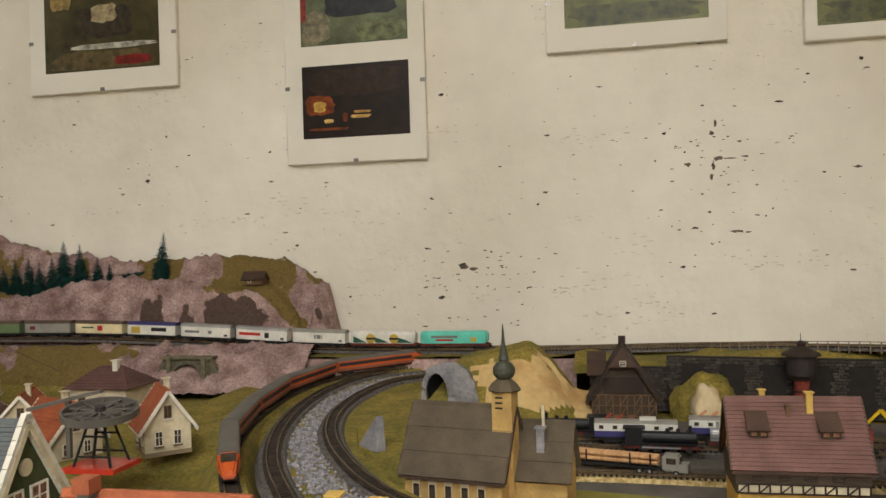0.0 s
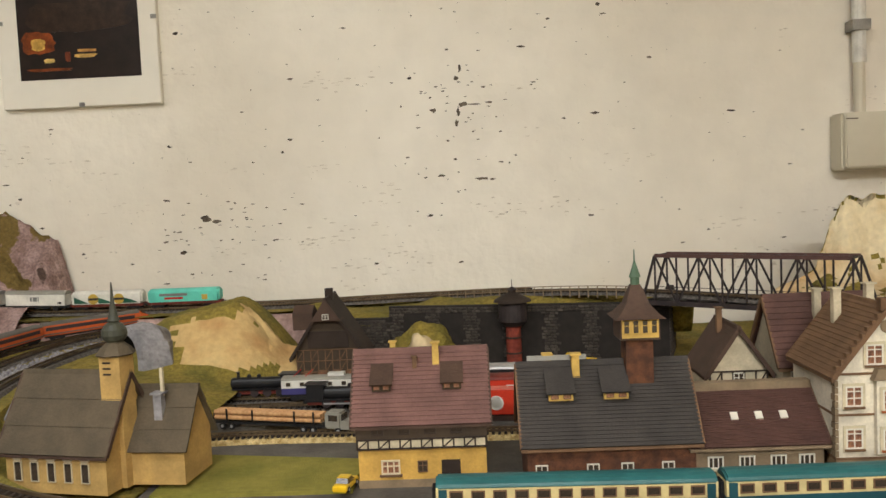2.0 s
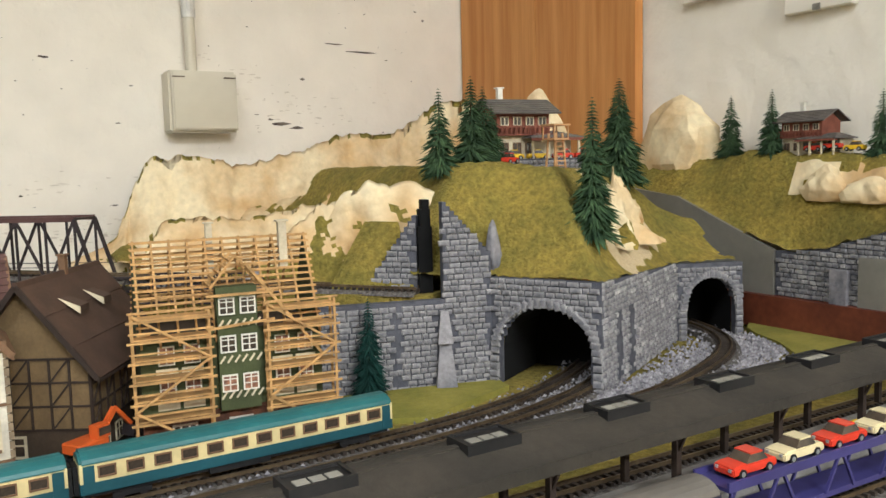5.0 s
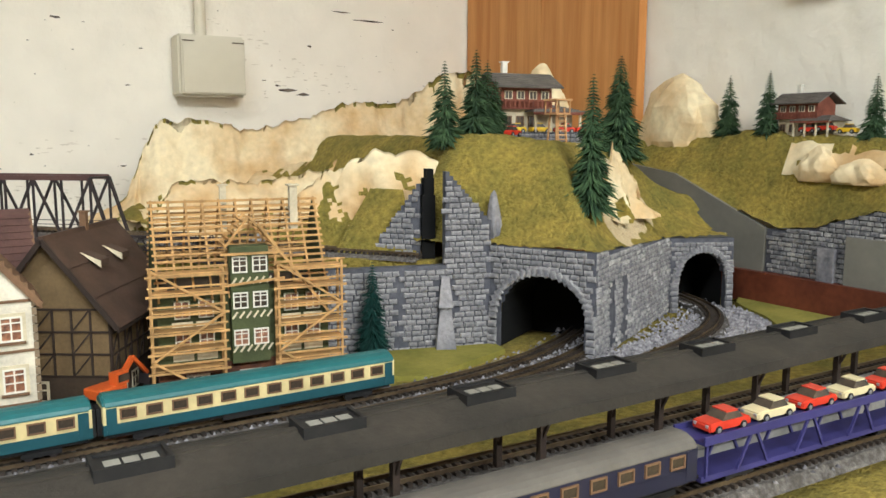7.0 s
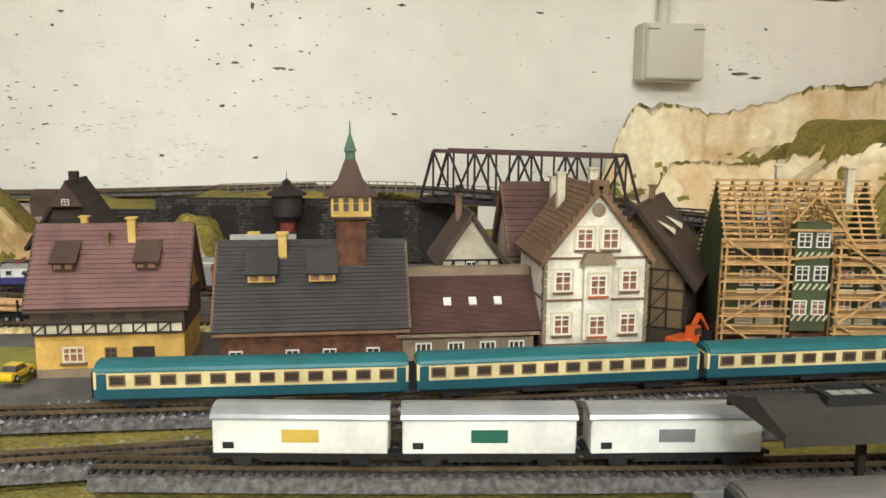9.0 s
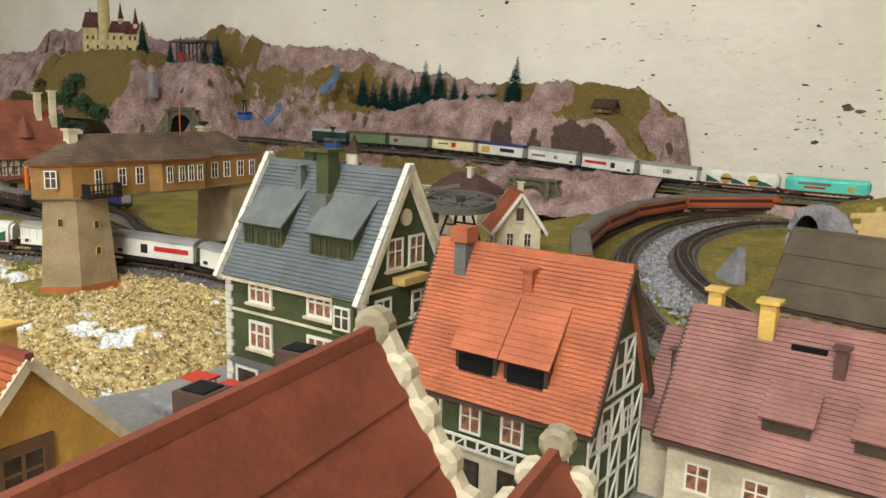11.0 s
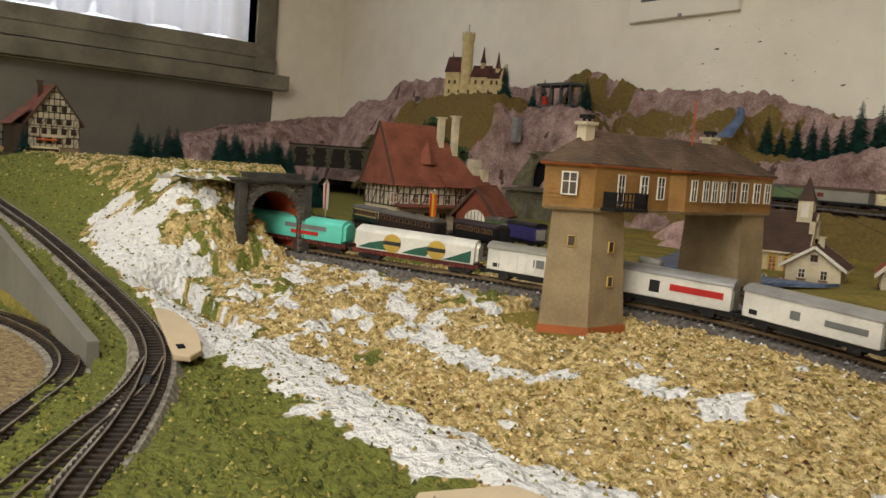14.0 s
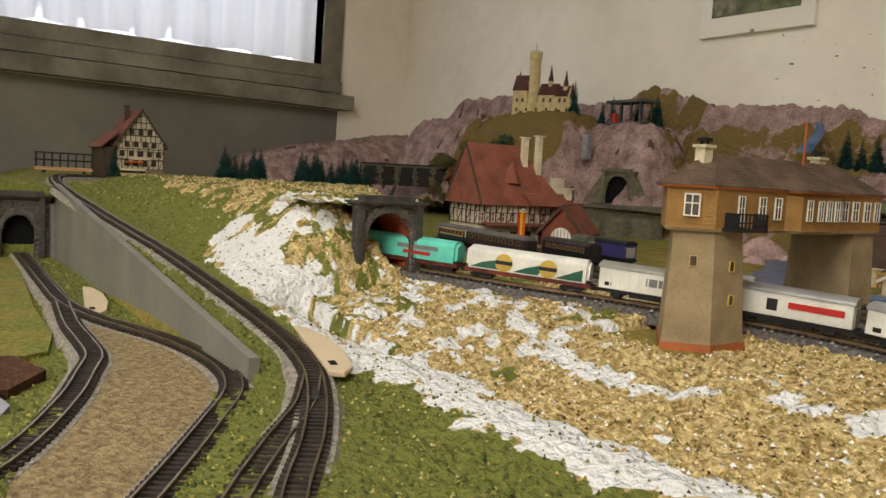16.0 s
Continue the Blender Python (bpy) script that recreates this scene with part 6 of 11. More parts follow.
for pts in ([(-1.35, 0.56, 1.065), (-1.2, 0.545, 1.065), (-1.0, 0.538, 1.065), (-0.88, 0.53, 1.064), (-0.76, 0.50, 1.063), (-0.62, 0.497, 1.062), (-0.5, 0.51, 1.06)],
            [(-1.3, 0.60, 1.065), (-1.03, 0.575, 1.065), (-0.90, 0.565, 1.064), (-0.75, 0.53, 1.063), (-0.6, 0.53, 1.062)],
            [(-1.2, 0.64, 1.065), (-0.95, 0.62, 1.065), (-0.8, 0.56, 1.064), (-0.62, 0.56, 1.062)]):
    track(pts, "yard track of the model station", 0.011, 0.008)
track(T5, "main track behind the snowy slope into a red-lined tunnel", 0.0125, 0.010, stones=300)
sheet("plaza", [(-0.455, 0.09), (-0.475, 0.125), (-0.45, 0.19), (-0.42, 0.285), (-0.415, 0.37), (-0.22, 0.36), (-0.10, 0.30), (-0.06, 0.10), (-0.2, -0.05), (-0.42, 0.0)], 1.0485, PAVING, "grey paved square before a green house", "pavement", 0.02)
sheet("old_street", [(-0.445, 0.02), (-0.497, 0.096), (-0.462, 0.130), (-0.40, 0.09), (-0.28, -0.01)], 1.0525, ASPHALT, "dark grey street beside the square", "road", 0.02)
sheet("card_ramp", [(-0.489, 0.1455), (-0.480, 0.1755), (-0.445, 0.1855), (-0.405, 0.18), (-0.395, 0.08), (-0.440, 0.09)], 1.0545, BEIGECARD, "beige card ramp beside the snowy slope", "ramp", 0.02)
for k in range(22):
    u, w = k / 21, 0.0009
    a, b = (-0.484 + 0.075 * u, 0.1475 + 0.028 * min(1.0, u * 1.6) + 0.002 * u), (-0.438 + 0.041 * u, 0.092 - 0.008 * u)
    bm = bmesh.new()
    hexa(bm, [(a[0] - w, a[1], 1.0543), (b[0] - w, b[1], 1.0543), (b[0] + w, b[1], 1.0543), (a[0] + w, a[1], 1.0543), (a[0] - w * 0.4, a[1], 1.0553), (b[0] - w * 0.4, b[1], 1.0553), (b[0] + w * 0.4, b[1], 1.0553), (a[0] + w * 0.4, a[1], 1.0553)])
    bmesh.ops.recalc_face_normals(bm, faces=bm.faces)
    part("rib", bm, BEIGECARD, bpy.data.objects["card_ramp"])
sheet("town_base", [(-0.22, 0.20), (-0.13, 0.47), (0.06, 0.44), (0.10, 0.30), (0.05, 0.05), (-0.05, 0.0)], 1.0455, PAVING, "grey paved ground between the model houses", "pavement", 0.015)

# ---- houses of the town ----
def roof_z(y, D, wall, ridge):
    return wall + (ridge - wall) * (1 - abs(y) / (D / 2))


def front(x, z, D):
    return pose(x, -D / 2 - 0.0003, z)


def side(y, z, L, sx=-1):
    """On the gable end; sx -1 is the end towards local -x."""
    return pose(sx * (L / 2 + 0.0003), y, z, 0, 0, -90 if sx < 0 else 90)


# half-timbered inn with a faded pink roof
L, D, WL, RD = 0.088, 0.056, 0.050, 0.090
h = gabled("timbered_inn", pose(0.138, 0.637, 1.035), L, D, WL, RD, M_YELLOW, M_PINKROOF, "half-timbered inn with faded pink tiled roof and yellow ground floor", 17, trim=M_BROWNDK, base_mat=M_TAUPE, base_h=0.006)
part("upper_storey", boxes((-L / 2 - 0.001, L / 2 + 0.001, -D / 2 - 0.002, D / 2 + 0.002, 0.028, WL - 0.001)), M_DARKWALL, h)
part("infill_band", boxes((-L / 2, L / 2, -D / 2 - 0.0024, -D / 2 - 0.0016, 0.0285, 0.035)), M_TRIM, h)
timber(h, pose(0, -D / 2 - 0.0026, 0.0285), L, 0.0065, 12, 1)
for x in (-0.027, 0.022):
    dormer(h, x, 0.083, -0.005, 0.013, 0.012, 0.016, 0.005, M_BROWNDK, M_DARKWALL)
chimney(h, 0.011, -0.006, 0.078, 0.096, 0.0045, M_CHIM)
chimney(h, -0.020, 0.004, 0.082, 0.096, 0.004, M_CHIM)
chimney(h, -0.004, -0.008, 0.074, 0.087, 0.003, M_BROWNTRIM)
window(h, front(-0.022, 0.010, D), 0.013, 0.010, M_CURTAIN, M_TRIM, 3, 2, M_BROWNTRIM)
window(h, front(0.0, 0.011, D), 0.007, 0.008, M_GLASS, M_BROWNTRIM, 2, 2)
part("door", boxes((0.013, 0.026, -D / 2 - 0.0008, -D / 2, 0.003, 0.019)), M_TIMBER, h)
for x in (-0.03, -0.012, 0.006, 0.024):
    window(h, pose(x, -D / 2 - 0.0023, 0.038), 0.008, 0.008, M_GLASS, M_TIMBER, 2, 1)

# brick station building with slate roof and a clock tower
L, D, WL, RD = 0.108, 0.062, 0.040, 0.082
h = gabled("brick_building", pose(0.262, 0.610, 1.035), L, D, WL, RD, M_BRICK, M_SLATE, "brown brick building with slate roof, ochre dormers and clock tower", 22, trim=M_BROWNTRIM)
for x in (-0.030, 0.006):
    dormer(h, x, 0.079, -0.004, 0.016, 0.012, 0.017, 0.005, M_SLATE, M_CHIM)
chimney(h, -0.018, -0.005, 0.070, 0.089, 0.005, M_CHIM)
chimney(h, -0.036, 0.003, 0.076, 0.088, 0.005, M_CHIM)
bm = bmesh.new()
bar(bm, (-0.05, 0.0, 0.0865), (-0.01, 0.0, 0.0865), 0.003)
part("ridge_pipe", bm, SILVER, h)
tw = part("tower", boxes((0.015, 0.033, -0.011, 0.007, 0.05, 0.099)), M_BRICK, h)
part("clock_storey", boxes((0.0110, 0.0370, -0.0150, 0.0110, 0.099, 0.114)), M_BROWNDK, tw)
part("clock_band", boxes((0.0120, 0.0360, -0.0155, -0.0145, 0.1005, 0.1125)), M_CHIM, tw, "ochre tower windows")
for k in range(4):
    window(h, pose(0.0150 + 0.0060 * k, -0.0156, 0.1035), 0.0040, 0.009, M_GLASS, M_CHIM, 1, 2)
bm = bmesh.new()
lathe(bm, 0.024, -0.002, [(0.0235, 0.1130), (0.0185, 0.1155), (0.0110, 0.122), (0.0065, 0.131), (0.0045, 0.1345)], 4)
bmesh.ops.rotate(bm, verts=bm.verts, cent=(0.024, -0.002, 0), matrix=Matrix.Rotation(math.pi / 4, 3, "Z"))
part("tower_roof", bm, M_BROWNDK, tw)
bm = bmesh.new()
lathe(bm, 0.024, -0.002, [(0.003, 0.1345), (0.003, 0.139), (0.004, 0.1395), (0.0028, 0.143), (0.0006, 0.150), (0.0003, 0.158)], 8)
part("lantern", bm, plain("copper_green", 92, 116, 92, 0.6), tw, "green copper lantern")
for x in (-0.045, -0.012, 0.010, 0.036):
    window(h, front(x, 0.012, D), 0.008, 0.011, M_GLASS, M_WIN, 2, 2, M_TRIM)
part("door", boxes((-0.036, -0.026, -D / 2 - 0.0008, -D / 2, 0.002, 0.019)), M_GREENDOOR, h)

# low wing with brown roof and skylights
L, D, WL, RD = 0.082, 0.060, 0.034, 0.062
h = gabled("low_hall", pose(0.357, 0.612, 1.035), L, D, WL, RD, M_TAUPE, M_BROWNROOF, "low hall with smooth brown roof and three white skylights", 26, trim=M_TAUPE)
part("ridge_cladding", boxes((-L / 2 - 0.003, L / 2 + 0.003, -0.004, 0.004, RD - 0.003, RD + 0.0035)), M_TAUPE, h)
for x in (-0.012, 0.004, 0.020):
    sk = part("skylight", boxes((-0.0024, 0.0024, -0.0028, 0.0028, 0, 0.0012)), M_WIN, h, "white skylight", m=pose(x, -0.0185, roof_z(-0.0185, D, WL, RD) + 0.0016, 43))
for x in (-0.028, -0.008, 0.012, 0.030):
    window(h, front(x, 0.016, D), 0.010, 0.008, M_GLASS, M_WIN, 3, 1, M_TRIM)

# tall white gabled house
L, D, WL, RD = 0.066, 0.064, 0.078, 0.118
h = gabled("white_gabled_house", pose(0.434, 0.606, 1.035, 0, 0, 90), L, D, WL, RD, M_TOWNWHITE, M_BROWNTRIM, "tall white town house with stepped brown gable roof", 16, over=0.003, base_mat=M_SANDBASE, base_h=0.022, trim=M_BROWNTRIM, floors=(0.022, 0.050, 0.076))
for z, hh, ys in ((0.082, 0.013, (-0.008, 0.008)), (0.056, 0.013, (-0.021, 0.0, 0.021)), (0.029, 0.013, (-0.021, 0.0, 0.021))):
    for y in ys:
        window(h, side(y, z, L), 0.0105, hh, M_CURTAIN, M_WIN, 2, 3, M_BROWNTRIM, M_TRIM)
part("bay", boxes((-L / 2 - 0.004, -L / 2, -0.0085, 0.0085, 0.026, 0.074)), M_TOWNWHITE, h)
for z in (0.029, 0.054):
    window(h, pose(-L / 2 - 0.0043, 0, z, 0, 0, -90), 0.0105, 0.013, M_CURTAIN, M_WIN, 2, 3, M_RUST, M_TRIM)
bm = bmesh.new()
prism_x(bm, [(-0.011, 0.073), (0.011, 0.073), (0.008, 0.080), (-0.008, 0.080)], -L / 2 - 0.0055, -L / 2)
part("bay_roof", bm, M_TAUPE, h)
bm = bmesh.new()
lathe(bm, 0, 0, [(0.0042, -0.0006), (0.0042, 0.0004), (0.0026, 0.0006)], 16)
part("round_window", bm, M_TAUPE, h, m=pose(-L / 2 - 0.0004, 0, 0.106) @ Matrix.Rotation(-math.pi / 2, 4, "Y"))
for y in (-0.023, 0.022):
    window(h, side(y, 0.004, L), 0.013, 0.013, M_GLASS, M_WIN, 3, 2)
part("gable_crest", boxes((-L / 2 - 0.003, -L / 2 + 0.003, -0.005, 0.005, RD - 0.002, RD + 0.006)), M_BROWNTRIM, h)
for k in range(9):
    for s in (1, -1):
        y = s * (0.006 + 0.0032 * k)
        o = part("gable_step", boxes((-L / 2 - 0.0032, -L / 2 + 0.001, -0.0012, 0.0012, -0.0008, 0.0022)), M_BROWNTRIM, h, m=pose(0, y, roof_z(y, D, WL, RD) + 0.0015))
for k in range(12):
    for s in (-1, 1):
        w = 0.003 if k % 2 else 0.0045
        part("quoin", boxes((-L / 2 - 0.0011, -L / 2 + w, s * (D / 2) - 0.0011, s * (D / 2) + 0.0011, 0.024 + 0.0045 * k, 0.0278 + 0.0045 * k)), M_TAUPE, h)
chimney(h, 0.010, 0.012, 0.10, 0.125, 0.005, M_WHITE)
chimney(h, 0.006, -0.008, 0.10, 0.128, 0.005, M_WHITE)
# the wing behind it
L, D, WL, RD = 0.072, 0.056, 0.070, 0.112
h = gabled("brown_roofed_wing", pose(0.436, 0.682, 1.035, 0, 0, 0), L, D, WL, RD, M_WHITE, M_BROWNROOF, "white house with plain red-brown roof behind the gable", 12, trim=M_BROWNTRIM)
chimney(h, -0.004, -0.012, 0.092, 0.118, 0.005, M_WHITE)
for x in (-0.026, -0.012):
    window(h, front(x, 0.05, D), 0.008, 0.011, M_GLASS, M_WIN, 2, 2, M_BROWNTRIM)
# small timbered gable between
L, D, WL, RD = 0.05, 0.042, 0.062, 0.092
h = gabled("timbered_cottage", pose(0.372, 0.690, 1.035, 0, 0, 90), L, D, WL, RD, M_WHITE, M_BROWNDK, "white half-timbered cottage with a dark brown roof", 12, trim=M_BROWNDK)
timber(h, pose(-L / 2 - 0.0004, 0, 0.004, 0, 0, -90), D, 0.056, 5, 4)
window(h, side(0, 0.05, L), 0.008, 0.009, M_GLASS, M_WIN)
chimney(h, 0.0, 0.006, 0.085, 0.104, 0.004, M_BROWNTRIM)

# dark old house with a wide brown roof
L, D, WL, RD = 0.088, 0.066, 0.060, 0.101
h = gabled("old_timbered_house", pose(0.503, 0.664, 1.035, 0, 0, 58), L, D, WL, RD, M_TANPANEL, M_BROWNDK, "old half-timbered house with a wide dark brown roof", 3, over=0.008, trim=M_TIMBER)
part("dark_base", boxes((-L / 2 - 0.0004, L / 2 + 0.0004, -D / 2 - 0.0004, D / 2 + 0.0004, 0, 0.02)), M_DARKWALL, h)
timber(h, front(0, 0.02, D), L, 0.038, 9, 3)
timber(h, pose(-L / 2 - 0.0004, 0, 0.02, 0, 0, -90), D, 0.04, 6, 3)
for x in (-0.02, 0.012):
    bm = bmesh.new()
    prism_x(bm, [(-0.006, 0), (0.006, 0.0085), (-0.006, 0.004)], -0.006, 0.006)
    dm = part("dormer", bm, M_BROWNDK, h, m=pose(x, -0.016, roof_z(-0.016, D, WL, RD) + 0.001, 0, 0, 0))
    bm = bmesh.new()
    prism_x(bm, [(-0.0064, -0.0004), (0.006, 0.0088), (-0.0064, 0.0036)], -0.0069, -0.0058)
    part("dormer_cheek", bm, M_TRIM, dm, "cream cheek of a dark dormer")
chimney(h, 0.004, 0.0, 0.095, 0.112, 0.004, M_BROWNTRIM)
for x in (-0.03, -0.012):
    window(h, front(x, 0.004, D), 0.010, 0.011, M_GLASS, M_TRIM, 2, 2)
window(h, side(0.012, 0.004, L), 0.016, 0.013, M_GLASS, M_TRIM, 2, 2)
h = gabled("lean_to_shed", pose(0.548, 0.684, 1.035, 0, 0, 58), 0.045, 0.034, 0.048, 0.060, M_BRICK, M_RUST, "small brick shed with a rust-red roof beside an old house", 3, over=0.003)

# house under scaffolding
L, D, WL, RD = 0.104, 0.058, 0.068, 0.121
sc = thing("scaffolded_house", pose(0.589, 0.626, 1.035, 0, 0, -8), "green half-timbered house under wooden scaffolding with bare roof battens", "house", "model houses")
bm = bmesh.new()
prism_x(bm, [(-D / 2, 0.022), (D / 2, 0.022), (D / 2, WL), (0, RD - 0.003), (-D / 2, WL)], -L / 2, -L / 2 + 0.002)
prism_x(bm, [(-D / 2, 0.022), (D / 2, 0.022), (D / 2, WL), (0, RD - 0.003), (-D / 2, WL)], L / 2 - 0.002, L / 2)
box(bm, -L / 2 + 0.002, L / 2 - 0.002, -D / 2, -D / 2 + 0.002, 0.022, WL), box(bm, -L / 2 + 0.002, L / 2 - 0.002, D / 2 - 0.002, D / 2, 0.022, WL)
part("wall_block", bm, M_GREENWALL, sc)
part("ground_floor", boxes((-L / 2 - 0.0005, L / 2 + 0.0005, -D / 2 - 0.0005, D / 2 + 0.0005, 0, 0.022)), M_BRICK, sc)
part("attic_floor", boxes((-L / 2 + 0.002, L / 2 - 0.002, -D / 2 + 0.002, D / 2 - 0.002, WL - 0.004, WL - 0.002)), M_DARKWALL, sc)
tilt = math.degrees(math.atan2(RD - WL, D / 2))
for s in (1, -1):
    for k in range(15):
        t = (k + 0.3) / 15
        y, z = -s * (D / 2 + 0.003) * (1 - t), WL - 0.004 + (RD - WL + 0.004) * t
        bm = bmesh.new()
        if s == 1 and k < 3:
            box(bm, -L / 2 - 0.001, -L / 2 + 0.006, -0.0006, 0.0006, 0, 0.0013), box(bm, -0.012, 0.010, -0.0006, 0.0006, 0, 0.0013), box(bm, 0.03, L / 2 + 0.001, -0.0006, 0.0006, 0, 0.0013)
        else:
            box(bm, -L / 2 - 0.001, L / 2 + 0.001, -0.0006, 0.0006, 0, 0.0013)
        part("roof_batten", bm, SCAFWOOD, sc, m=pose(0, y, z))
    for k in range(11):
        x = -L / 2 + 0.001 + (L - 0.002) * k / 10
        bm = bmesh.new()
        bar(bm, (x, -s * (D / 2 + 0.003), WL - 0.006), (x, 0, RD - 0.0012), 0.0012, 0.0018)
        part("rafter", bm, SCAFWOOD, sc)
chimney(sc, 0.036, -0.006, 0.10, 0.128, 0.005, M_WHITE)
chimney(sc, -0.006, 0.010, 0.10, 0.128, 0.004, M_WHITE)
# bay with its own gable
part("bay", boxes((-0.010, 0.013, -D / 2 - 0.007, -D / 2 + 0.002, 0.022, 0.094)), M_GREENWALL, sc)
bm = bmesh.new()
for y in (-D / 2 - 0.008, -D / 2 + 0.01):
    bar(bm, (-0.013, y, 0.094), (0.0015, y, 0.112), 0.0012)
    bar(bm, (0.016, y, 0.094), (0.0015, y, 0.112), 0.0012)
for k in range(5):
    for s in (-1, 1):
        z = 0.095 + 0.0035 * k
        x = 0.0015 + s * (0.0145 * (1 - k / 5))
        bar(bm, (x, -D / 2 - 0.009, z), (x, -D / 2 + 0.016, z), 0.0011)
part("bay_roof_frame", bm, SCAFWOOD, sc)
for z, g in ((0.078, M_GLASS), (0.056, M_GLASS), (0.033, M_CURTAIN)):
    for x in (-0.0045, 0.0075):
        window(sc, pose(x, -D / 2 - 0.0073, z), 0.009, 0.010, g, M_WIN, 2, 3)
for z in (0.029, 0.050, 0.071):
    bm = bmesh.new()
    for k in range(6):
        bar(bm, (-0.0095 + 0.0042 * k, -D / 2 - 0.0075, z), (-0.0065 + 0.0042 * k, -D / 2 - 0.0075, z + 0.004), 0.001)
    part("carved_panel", bm, M_TRIM, sc)
for x in (-0.038, -0.024, 0.028, 0.042):
    for z in (0.031, 0.051):
        window(sc, front(x, z, D), 0.009, 0.011, M_CURTAIN, M_WIN, 2, 2)
        part("panel", boxes((x - 0.006, x + 0.006, -D / 2 - 0.0006, -D / 2, z - 0.006, z - 0.002)), M_TRIM, sc)
for x in (-0.03, 0.002):
    window(sc, front(x, 0.005, D), 0.014, 0.011, M_GLASS, M_WIN, 3, 2)
# the scaffold: standards, ledgers, boards and braces
ys = -D / 2 - 0.011
for x0, x1 in ((-0.056, -0.015), (0.018, 0.058)):
    for x in (x0, x1):
        for y in (ys, -D / 2 - 0.002):
            bm = bmesh.new()
            bar(bm, (x, y, 0), (x, y, 0.083), 0.0014)
            part("scaffold_standard", bm, SCAFWOOD, sc)
    for k in range(7):
        z = 0.010 + 0.0115 * k
        bm = bmesh.new()
        bar(bm, (x0 - 0.003, ys - 0.001, z), (x1 + 0.003, ys - 0.001, z), 0.0011, 0.0013)
        bar(bm, (x0 - 0.002, ys - 0.001, z + 0.0052), (x1 + 0.002, ys - 0.001, z + 0.0052), 0.0009, 0.001)
        part("scaffold_ledger", bm, SCAFWOOD, sc)
        part("scaffold_board", boxes((x0, x1, ys, -D / 2 - 0.001, z + 0.0008, z + 0.0016)), SCAFWOOD, sc)
    for k in range(3):
        bm = bmesh.new()
        z = 0.002 + 0.027 * k
        a, b = (x0, x1) if k % 2 else (x1, x0)
        bar(bm, (a, ys - 0.002, z), (b, ys - 0.002, z + 0.027), 0.0013)
        part("scaffold_brace", bm, SCAFWOOD, sc)
bm = bmesh.new()
bar(bm, (0.006, ys - 0.001, 0.108), (0.05, ys + 0.002, 0.05), 0.0016)
bar(bm, (-0.016, ys, 0.09), (0.022, ys, 0.09), 0.0014)
bar(bm, (-0.016, ys, 0.071), (0.022, ys, 0.074), 0.0014)
part("scaffold_pole", bm, SCAFWOOD, sc)

# black-brown old house before the arcade
L, D, WL, RD = 0.052, 0.070, 0.040, 0.094
h = gabled("dark_timbered_house", pose(0.020, 0.948, 1.036, 0, 0, 90), L, D, WL, RD, M_DARKWALL, M_TIMBER, "dark brown half-timbered house with a steep black roof", 12, over=0.006, trim=M_TIMBER)
timber(h, pose(-L / 2 - 0.0004, 0, 0.004, 0, 0, -90), D, 0.036, 9, 3, M_BROWNTRIM, t=0.0009)
for y in (-0.024, -0.008, 0.008, 0.024):
    window(h, side(y, 0.010, L), 0.008, 0.008, M_CURTAIN, M_BROWNTRIM, 2, 1)
part("gable_cladding", boxes((-L / 2 - 0.0015, -L / 2, -0.022, 0.022, 0.042, 0.060)), M_TIMBER, h)
bm = bmesh.new()
prism_x(bm, [(-0.016, 0.072), (0.016, 0.072), (0, 0.095)], -L / 2 - 0.010, -L / 2 + 0.012)
part("half_hip", bm, M_BROWNDK, h)
window(h, pose(-L / 2 - 0.0103, 0, 0.0735, 0, 0, -90), 0.007, 0.006, M_GLASS, M_WIN)
bm = bmesh.new()
prism(bm, [(-0.014, 0.060), (0.014, 0.060), (0.014, 0.078), (0.0, 0.086), (-0.014, 0.078)], 0.018, 0.040)
part("side_dormer", bm, M_BROWNDK, h)
chimney(h, -0.006, 0.0, 0.09, 0.104, 0.008, M_TIMBER, False)

# water tower
wt = thing("water_tower", pose(0.223, 0.995, 1.034), "dark water tower with a red brick shaft and conical roof", "water tower")
bm = bmesh.new()
lathe(bm, 0, 0, [(0.011, 0), (0.011, 0.004), (0.009, 0.006), (0.0085, 0.046), (0.010, 0.048)], 20)
part("shaft", bm, mat("red_brick", rgb(140, 62, 46), rgb(104, 46, 36), scale=150, rough=0.85, grain=0.3), wt)
bm = bmesh.new()
lathe(bm, 0, 0, [(0.010, 0.048), (0.0165, 0.054), (0.0165, 0.076), (0.0155, 0.077)], 24)
part("tank", bm, DARKMETAL, wt)
bm = bmesh.new()
lathe(bm, 0, 0, [(0.022, 0.0765), (0.0205, 0.079), (0.006, 0.0865), (0.0045, 0.087), (0.0045, 0.090)], 24)
part("roof", bm, M_TIMBER, wt)
bm = bmesh.new()
lathe(bm, 0, 0, [(0.006, 0.090), (0.0015, 0.0935), (0.0005, 0.094), (0.0003, 0.102)], 12)
part("finial", bm, DARKMETAL, wt)
for k in range(2):
    bm = bmesh.new()
    lathe(bm, 0, 0, [(0.0098, 0.016 + 0.018 * k), (0.0098, 0.018 + 0.018 * k)], 20)
    part("band", bm, M_TIMBER, wt)

